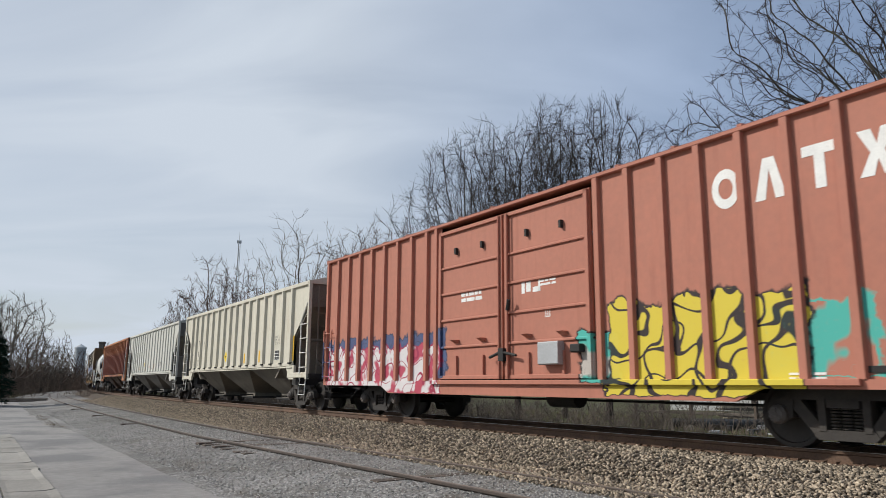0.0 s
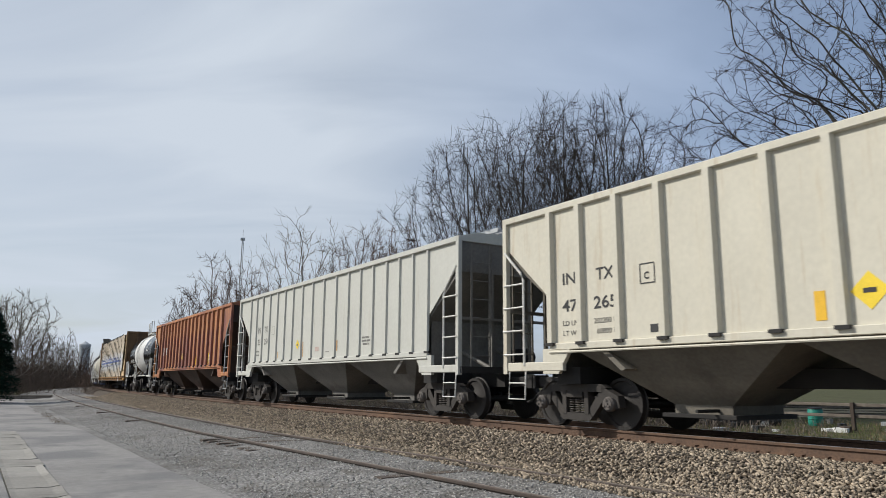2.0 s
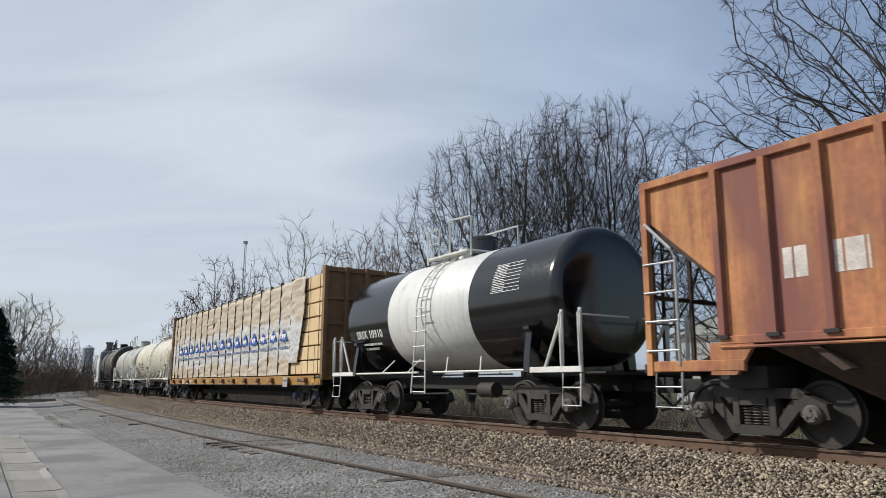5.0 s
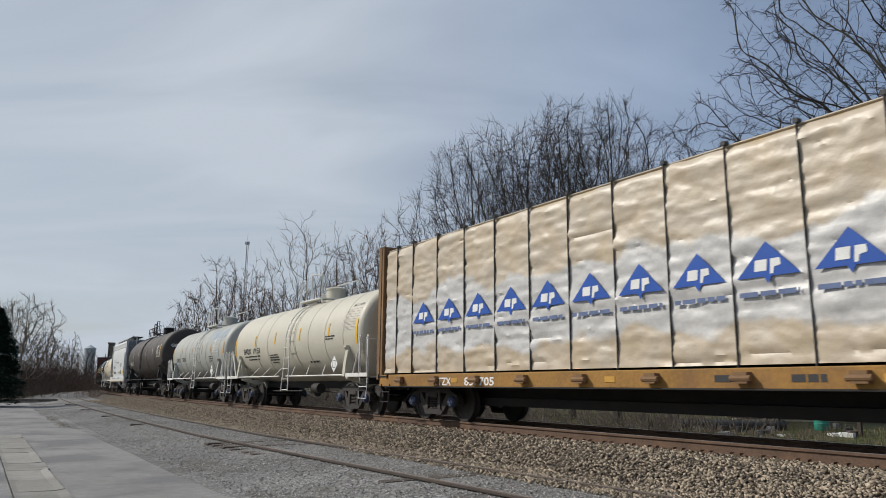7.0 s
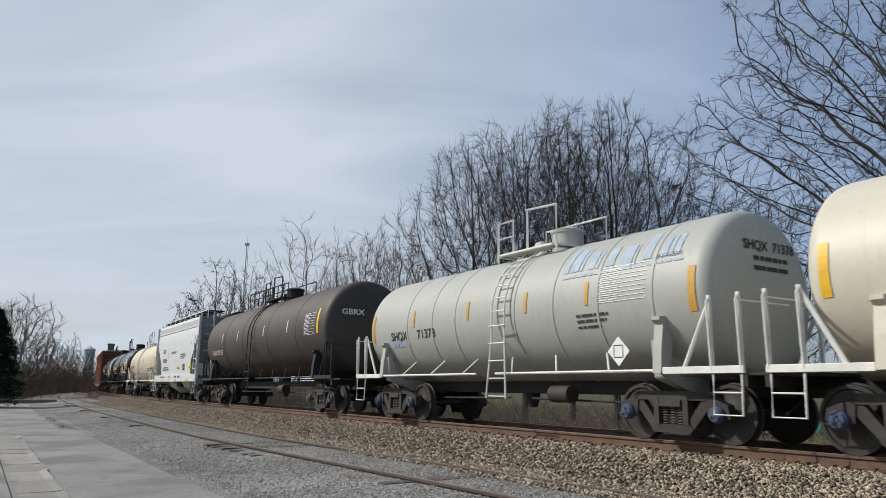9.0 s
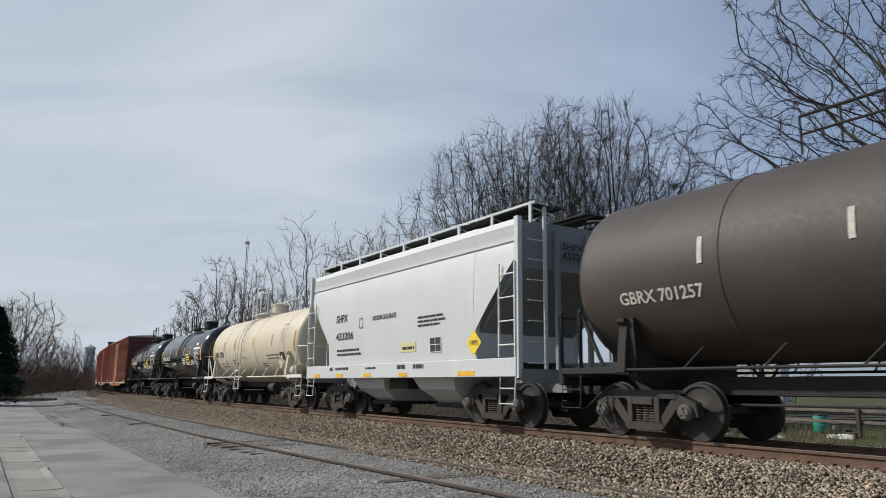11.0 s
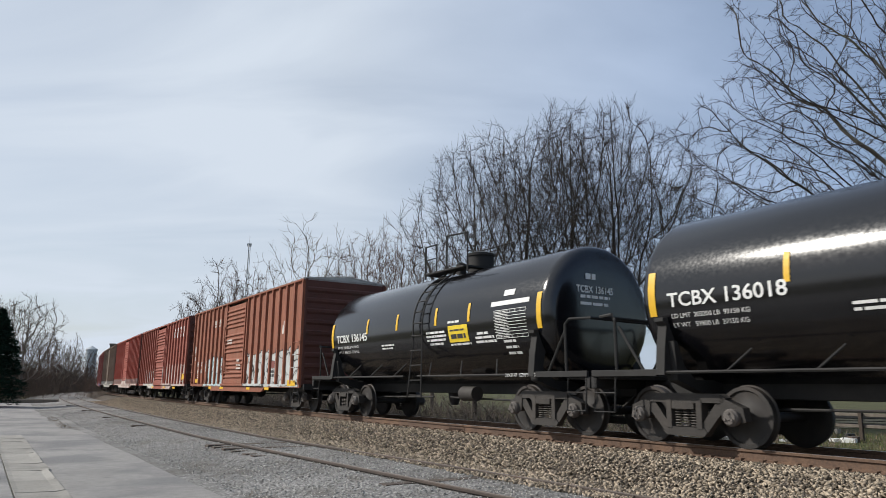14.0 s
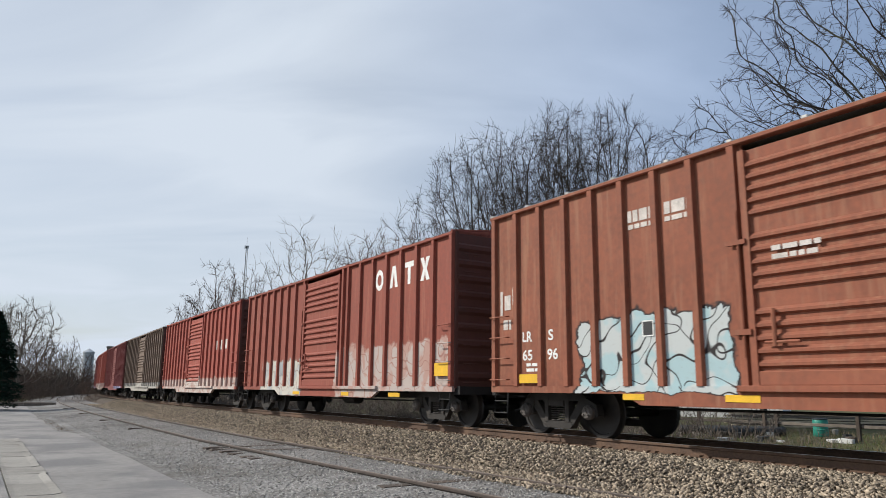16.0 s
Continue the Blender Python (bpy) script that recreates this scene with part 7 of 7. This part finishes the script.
cB, hB = box_car("brown box car with silver graffiti and a corrugated sliding door", 96.85, 15.35, 6.2, BROWN, (-1.28, 1.62), (8, 8, 0.90, 0.90), 4.47, end=SHADED_END, roof=PALE_ROOF)
for words, x, z in (("LR", 6.72, 1.78), ("S", 5.95, 1.78), ("65", 6.72, 1.42), ("96", 5.98, 1.42)):
    part("side_lettering", on_side(text_shape(words, 0.28, 0.30 if len(words) > 1 else 0.15), x, z, 1.508), LETTER_WHITE, cB)
part("painted_mark", on_side(bars([(0, 0.12, 0.5, 0.2), (0, 0, 0.5, 0.08), (0.78, 0.12, 0.5, 0.2), (0.78, 0, 0.5, 0.08)], 31), 3.85, 3.52, 1.508), LETTER_FADED, cB, "faded white painted mark")
part("side_stencil", on_side(bars([(0, 0.1, 0.5, 0.06), (0, 0, 0.5, 0.06)], 3), 6.6, 1.2, 1.508), LETTER_WHITE, cB)
part("plate", Shape().box(3.4, 3.62, 1.502, 1.51, 1.72, 1.96), LETTER_BLACK, cB)
part("plate_lines", on_side(table(0.22, 0.24, 1, 1, 0.02), 3.62, 1.72, 1.513), LETTER_WHITE, cB)
part("door_stencil", on_side(bars([(0, 0.12, 0.7, 0.07), (0, 0, 0.65, 0.07)], 3), 1.2, 2.62, 1.60), LETTER_FADED, cB)
part("door_stencil", on_side(bars([(0, 0.24, 0.4, 0.09), (0, 0.05, 0.6, 0.07), (0, -0.08, 0.6, 0.07)], 6), -0.35, 1.6, 1.60), LETTER_FADED, cB)
part("scrawl", on_side(bars([(0, 0, 0.08, 0.5), (0.14, 0.1, 0.2, 0.3), (0.4, 0.2, 0.1, 0.35), (0.1, -0.3, 0.25, 0.2)], 17), hB - 0.25, 2.35, 1.508), LETTER_FADED, cB)
part("scrawl", on_side(bars([(0, 0, 0.3, 0.3), (0.1, 0.3, 0.12, 0.15), (0.34, 0.05, 0.12, 0.2)], 17), -5.6, 2.7, 1.508), LETTER_FADED, cB)
for x0, x1, z0, z1 in ((6.2, 6.75, 0.98, 1.15), (3.6, 4.05, 0.70, 0.80), (1.55, 2.1, 0.70, 0.80), (-2.3, -1.85, 0.70, 0.80), (-4.6, -4.1, 0.70, 0.80), (-7.3, -6.55, 0.86, 1.05)):
    part("reflector_strip", Shape().box(x0, x1, 1.562, 1.568, z0, z1), TAPE_YELLOW, cB)
part("data_panel", Shape().box(-4.95, -4.45, 1.502, 1.51, 1.15, 1.45), LETTER_BLACK, cB)
part("data_panel_lines", on_side(table(0.5, 0.3, 2, 2, 0.014), -4.45, 1.15, 1.513), LETTER_WHITE, cB)
part("painted_block", Shape().box(-4.95, -4.5, 1.502, 1.509, 1.5, 1.75), surf("brick_red_patch", (0.20, 0.06, 0.05), 0.8, var=0.1), cB)

RED = surf("red_oxide_paint", (0.245, 0.062, 0.040), 0.8, var=0.14, scale=0.7, dirt=(0.36, 0.14, 0.09), amount=0.55, streak=True)
sprayed(RED, [
    (-7.9, -1.2, 0.60, 2.05, (0.42, 0.36, 0.33), (0.40, 0.25, 0.21), (0.30, 0.15, 0.12), 3.0, 2.0, 0.14, 9),
    (1.5, 5.6, 0.60, 1.85, (0.52, 0.50, 0.44), (0.40, 0.42, 0.42), (0.25, 0.16, 0.13), 2.2, 1.3, 0.10, 8),
])
cC, hC = box_car("red oxide box car with faded grey graffiti and white marks", 113.6, 15.2, 6.2, RED, (-1.4, 1.45), (8, 8, 0.95, 0.50), 4.47, end=SHADED_END)
plain_logo(cC, (-3.60, -4.42, -5.24, -6.03), 3.48, 0.58, 1.505, LETTER_WHITE)
for x0, x1, z0, z1 in ((-7.45, -6.85, 1.15, 1.45), (1.6, 2.2, 0.66, 0.76), (-2.2, -1.7, 0.66, 0.76), (-5.2, -4.6, 0.66, 0.76)):
    part("reflector_strip", Shape().box(x0, x1, 1.562, 1.568, z0, z1), TAPE_YELLOW, cC)
part("data_panel", Shape().box(3.4, 3.8, 1.502, 1.51, 1.3, 1.75), STEEL_GREY, cC)

RED2 = surf("bright_red_oxide_paint", (0.30, 0.066, 0.045), 0.8, var=0.14, scale=0.7, dirt=(0.40, 0.17, 0.12), amount=0.5, streak=True)
sprayed(RED2, [(-7.4, 7.4, 0.5, 1.35, (0.50, 0.44, 0.40), (0.42, 0.30, 0.26), (0.34, 0.18, 0.14), 1.8, 1.0, 0.12, 11)])
cD, hD = box_car("bright red box car with pale scuffed lower sides", 129.9, 15.2, 6.2, RED2, (-1.4, 1.4), (8, 8, 0.9, 0.9), 4.47, end=SHADED_END)
part("painted_mark", on_side(bars([(0, 0, 0.35, 0.42), (0.9, 0, 0.3, 0.42), (1.7, 0, 0.3, 0.42)], 5), -3.7, 2.55, 1.508), LETTER_FADED, cD)
DULL = surf("grey_brown_car_paint", (0.145, 0.098, 0.072), 0.85, var=0.2, scale=0.7, dirt=(0.30, 0.25, 0.20), amount=0.6, streak=True)
sprayed(DULL, [(-7.0, 7.0, 0.55, 1.2, (0.40, 0.38, 0.34), (0.34, 0.32, 0.28), INK, 1.8, 1.0, 0.06, 12)])
box_car("grey-brown weathered box car", 146.3, 15.2, 6.2, DULL, (-1.4, 1.4), (8, 8, 0.9, 0.9), 4.47, end=SHADED_END)
MAROON = surf("maroon_car_paint", (0.19, 0.05, 0.045), 0.85, var=0.15, scale=0.7, dirt=(0.30, 0.12, 0.09), amount=0.5, streak=True)
sprayed(MAROON, [(-6.8, -1.5, 0.7, 2.0, (0.16, 0.16, 0.34), (0.45, 0.45, 0.52), INK, 2.6, 1.5, 0.15, 14)])
box_car("maroon box car with violet graffiti", 162.9, 15.2, 6.2, MAROON, (-1.4, 1.4), (8, 8, 0.9, 0.9), 4.47, end=SHADED_END)
box_car("red box car with pale scuffed lower sides", 179.5, 15.2, 6.2, RED2, (-1.4, 1.4), (8, 8, 0.9, 0.9), 4.47, end=SHADED_END)
box_car("maroon box car far back in the train", 196.1, 15.2, 6.2, MAROON, (-1.4, 1.4), (8, 8, 0.9, 0.9), 4.47, end=SHADED_END)


# ---------------------------------------------------------------- train: centre-beam flat car with wrapped lumber
F_YELLOW = surf("worn_yellow_brown_paint", (0.30, 0.155, 0.035), 0.8, var=0.25, scale=1.2, dirt=(0.13, 0.07, 0.04), amount=0.7)
F_BROWN = surf("rusty_bulkhead", (0.20, 0.115, 0.055), 0.85, var=0.2, scale=1.0, dirt=(0.11, 0.06, 0.035), amount=0.6)
WOOD = surf("fresh_lumber", (0.60, 0.44, 0.245), 0.8, var=0.16, scale=1.6, rnd=0.5, dirt=(0.48, 0.31, 0.15), amount=0.4)
WRAP = surf("white_plastic_wrap", (0.50, 0.49, 0.475), 0.46, var=0.08, scale=1.0, spec=0.7, bump=0.3, bscale=8)


def see_through(m):
    """Above and below its white printed belt the wrap lets the lumber's tan show."""
    N = Nodes(m)
    b = N.n["Principled BSDF"]
    col = b.inputs["Base Color"].links[0].from_socket
    co = N.n.new("ShaderNodeTexCoord").outputs["Object"]
    sep = N.n.new("ShaderNodeSeparateXYZ")
    N.l.new(co, sep.inputs[0])
    wob = N.op("MULTIPLY", N.op("SUBTRACT", N.noise(co, 0.7, 3), 0.5), 1.6)
    d = N.op("SUBTRACT", N.op("ABSOLUTE", N.op("SUBTRACT", N.op("ADD", sep.outputs["Z"], wob), 2.36)), 0.64)
    fac = N.op("MINIMUM", N.op("MAXIMUM", N.op("MULTIPLY", d, 9.0), 0.0), 1.0)
    patch = N.op("MULTIPLY", fac, N.op("MINIMUM", N.op("ADD", 0.35, N.op("MULTIPLY", N.noise(co, 1.6, 4), 0.9)), 1.0))
    N.l.new(N.mix(patch, col, (0.46, 0.365, 0.245)), b.inputs["Base Color"])


see_through(WRAP)
BLUE = surf("blue_print", (0.012, 0.075, 0.36), 0.4, var=0.12, scale=3)
BLUE_GREY = surf("blue_grey_print", (0.10, 0.14, 0.26), 0.5, var=0.2, scale=5)
STRAP = surf("dark_strap", (0.05, 0.05, 0.05), 0.7, var=0.2)


def wrinkled(x0, x1, y, z0, z1, seed, sag=0.05):
    """A creased plastic sheet over a lumber pack, with thickness towards the load."""
    sh = Shape()
    nx, nz = max(8, int((x1 - x0) / 0.055)), int((z1 - z0) / 0.05)
    for j in range(nz + 1):
        for i in range(nx + 1):
            u, v = i / nx, j / nz
            x, z = x0 + (x1 - x0) * u, z0 + (z1 - z0) * v
            q = Vector((x * 1.1 + seed, seed * 2.1, z * 3.2))
            crease = noise.noise(Vector((x * 1.2 + z * 1.6, seed, z * 7.0))) * 0.022 + noise.noise(q) * 0.02 + abs(noise.noise(q * 3.1)) * 0.028 - 0.02 * abs(noise.noise(Vector((x * 2.2 - z * 2.6, seed * 3, z * 3.0))))
            belly = 0.012
            fold = -0.022 * (0.5 + 0.5 * math.sin(v * math.pi * 2 * 7 + 0.4 * math.sin(x * 0.9) + 0.6 * math.sin(seed))) ** 14 * max(0.0, 0.5 + noise.noise(Vector((seed, z * 1.3, x * 0.8))))
            slant = math.sin(seed * 7.3) * 1.5
            belly += 0.045 * abs(noise.noise(Vector((x * 1.6 + z * slant, seed * 1.7, z * 1.5 - x * slant * 0.4)))) ** 1.3
            top = 0.10 * max(0.0, (v - 0.95) / 0.05) ** 2
            sh.v.append((x, y + crease + belly + fold - top, z))
    sh.f = [(j * (nx + 1) + i, j * (nx + 1) + i + 1, (j + 1) * (nx + 1) + i + 1, (j + 1) * (nx + 1) + i) for j in range(nz) for i in range(nx)]
    return sh


def centre_beam(s8, L, tr):
    car = freight("centrebeam_flat_car", "yellow-brown centre-beam flat car carrying wrapped lumber", "freight car", "freight cars of the train", s8, tr, True)
    h = L / 2
    part("deck", Shape().bar(-h, h, -1.42, 1.42, 0.98, 1.08, 0.01), F_YELLOW, car)
    for s in (1, -1):
        part("side_sill", Shape().bar(-h, h, s * 1.40, s * 1.48, 0.80, 1.10, 0.015), F_YELLOW, car)
        part("lower_flange", Shape().bar(-h + 0.3, h - 0.3, s * 1.30, s * 1.52, 0.78, 0.81, 0.008), CAR_BLACK, car)
        n = 13
        for i in range(n):
            x = -h + 1.2 + (L - 2.4) * i / (n - 1)
            part("winch", Shape().box(x - 0.11, x + 0.11, s * 1.47, s * 1.60, 0.88, 1.04).lathe_x([(x - 0.16, 0.045), (x + 0.16, 0.045)], s * 1.58, 0.95, 8), F_BROWN, car)
    for k in (1, -1):
        bulk = part("bulkhead", Shape().box(min(k * h, k * (h - 0.10)), max(k * h, k * (h - 0.10)), -1.48, 1.48, 1.08, 4.56), F_BROWN, car)
        for yy in (-1.44, -0.72, 0, 0.72, 1.44):
            part("bulkhead_post", Shape().box(min(k * (h + 0.002), k * (h + 0.14)), max(k * (h + 0.002), k * (h + 0.14)), yy - 0.06, yy + 0.06, 0.98, 4.56), F_BROWN, bulk)
        for z in (1.9, 2.7, 3.5, 4.4):
            part("bulkhead_rail", Shape().box(min(k * (h + 0.002), k * (h + 0.08)), max(k * (h + 0.002), k * (h + 0.08)), -1.44, 1.44, z, z + 0.1), F_BROWN, bulk)
        ladder(car, k * (h + 0.02), k * (h - 0.45), 1.50, 1.0, 1.12, 1, CAR_BLACK)
        stirrup(car, k * (h - 0.35), 1.48, 0.86, 0.45, 0.45, CAR_BLACK)
        coupler(car, k * (h + 0.2))
    part("centre_beam", Shape().box(-h + 0.1, h - 0.1, -0.12, 0.12, 4.36, 4.54), F_BROWN, car)
    part("centre_sill", Shape().bar(-h + 0.2, h - 0.2, -0.3, 0.3, 0.55, 0.98).box(-h + 3, h - 3, -0.5, 0.5, 0.38, 0.56), CAR_BLACK, car)
    # lumber: packs of boards, seven layers high; the last packs on the near end are bare
    rnd = random.Random(5)
    x = h - 0.18
    widths = [0.60, 0.82] + [1.17] * 15 + [1.10, 1.05, 0.70]
    scale = (L - 0.36) / sum(widths)
    k = 0
    z0, z1 = 1.16, 4.42
    for w in widths:
        w *= scale
        a, b = x - w, x
        x -= w
        layers = 7
        bare = k >= 17 or k == 0
        for s in ((1, -1) if bare else (-1,)):
            for j in range(layers):
                u0 = z0 + (z1 - z0) * j / layers
                u1 = z0 + (z1 - z0) * (j + 1) / layers - 0.045
                dy = rnd.uniform(-0.015, 0.015)
                part("lumber_pack", Shape().bar(a + 0.012, b - 0.012, *sorted((s * 0.16, s * (1.36 + dy))), u0, u1, 0.012), WOOD, car)
        if not bare or k == 0:
            lo = part("wrapped_pack", wrinkled(a, b, 1.395, z0 - 0.02, z1 + rnd.uniform(-0.02, 0.03), k * 3.7), WRAP, car, smooth=True)
            part("pack_core", Shape().box(a + 0.03, b - 0.03, 0.15, 1.34, z0, z1 - 0.01), WOOD, car)
            part("wrap_top", Shape().bar(a + 0.01, b - 0.01, 0.14, 1.37, z1 - 0.02, z1 + 0.01, 0.01), WRAP, car)
            if 0 < k:
                for q in (0.5,):
                    c = b - w * q
                    if k == 1:
                        continue
                    hs = 0.42 if k < 14 else 0.36
                    tri = Shape(); tri.v = [(-hs * 1.15, 0, 0), (hs * 1.15, 0, 0), (0, hs * 1.18, 0), (-0.06, 0, 0), (0.06, 0, 0), (0, -0.10, 0)]
                    tri.f = [(0, 1, 2), (3, 5, 4)]
                    part("blue_mark", on_side(tri, c, 2.35, 1.456), BLUE, car, "blue printed triangle")
                    mk = Shape()
                    mk.v = [(-0.20, 0.08, 0), (-0.01, 0.08, 0), (0.01, 0.24, 0), (-0.18, 0.24, 0), (0.04, 0.03, 0), (0.09, 0.03, 0), (0.11, 0.12, 0), (0.21, 0.14, 0), (0.20, 0.24, 0), (0.06, 0.24, 0)]
                    mk.f = [(0, 1, 2, 3), (4, 5, 6, 7, 8, 9)]
                    part("mark_centre", on_side(mk, c, 2.35, 1.461), LETTER_WHITE, car)
                    part("printed_line", on_side(bars([(-0.46, 0, 0.92, 0.07)], k * 2), c, 2.08, 1.458), BLUE_GREY, car)
            st = Shape().box(a - 0.005, a + 0.005, 1.40, 1.444, z0 - 0.1, z1 + 0.03).box(a - 0.035, a + 0.035, 1.34, 1.45, z1 + 0.0, z1 + 0.06)
            part("strap", st, STRAP, car)
        else:
            part("pack_band", Shape().box((a + b) / 2 - 0.01, (a + b) / 2 + 0.01, 1.375, 1.385, z0, z1), STRAP, car)
        k += 1
    # the wrap's loose, torn end hanging over the bare packs
    a = -h + 0.18 + 2.85 * scale
    sh = wrinkled(a - 1.35, a + 0.1, 1.42, 1.55, z1 + 0.05, 88.0)
    sh.v = [(vx + 0.35 * max(0, (3.2 - vz)) * max(0, min(1, (a - vx))) * 0.9 if vx < a else vx, vy + 0.03 * max(-1.2, min(1.0, (a - vx) / 0.08)), vz) for vx, vy, vz in sh.v]
    part("torn_wrap", sh, WRAP, car, "loose torn plastic sheet", smooth=True)
    for x0, x1, words in ((h - 2.75, 0, "TTZX"), (h - 4.0, 0, "857705")):
        part("sill_lettering", on_side(text_shape(words, 0.24, 0.72 if words == "TTZX" else 1.1), x0, 0.84, 1.485), LETTER_WHITE, car)
    part("sill_stencil", on_side(bars([(0, 0, 0.5, 0.1), (1.2, 0, 0.5, 0.1), (9.5, 0.0, 0.9, 0.1)], 6), 0.5, 0.9, 1.485), LETTER_BLACK, car)
    part("data_panel", Shape().box(-h + 2.6, -h + 3.05, 1.60, 1.61, 0.74, 1.06), STEEL_GREY, car)
    for x in (h - 3.6, -h + 0.6, -2.0, 2.6, -6.0):
        part("reflector_strip", Shape().box(x - 0.12, x + 0.12, 1.482, 1.488, 0.90, 1.0), TAPE_OCHRE, car)
    return car


centre_beam(-18.05, 22.0, 8.9)


# ---------------------------------------------------------------- motion of the train
def travelled(t):
    u = t - 8.0
    return 12.893 * u - 0.00725 * u * u / 2 + 0.01102 * u ** 3 / 6


def motions():
    spin = {}
    for i in range(337):
        t = min(16.0, i / 21.0)
        spin[t] = math.degrees(-travelled(t) / 0.457)
    for car, s8, half, trucks in TRAIN:
        rows, turn = [], ([], [])
        for i in range(65):
            t = i / 4
            s = s8 - travelled(t)
            xa, ya, aa = line(s - half)
            xb, yb, ab = line(s + half)
            course = math.atan2(yb - ya, xb - xa)
            rows.append((t, pose((xa + xb) / 2, (ya + yb) / 2, 0, 0, 0, math.degrees(course))))
            if i % 4 == 0:
                turn[0].append((t, pose(-half, 0, 0, 0, 0, math.degrees(math.pi / 2 - aa - course))))
                turn[1].append((t, pose(half, 0, 0, 0, 0, math.degrees(math.pi / 2 - ab - course))))
        walk(car, rows)
        walk(trucks[0], turn[0])
        walk(trucks[1], turn[1])
    for w, x in WHEELS:
        walk(w, [(t, pose(x, 0, 0.457, 0, a, 0)) for t, a in spin.items()])


motions()
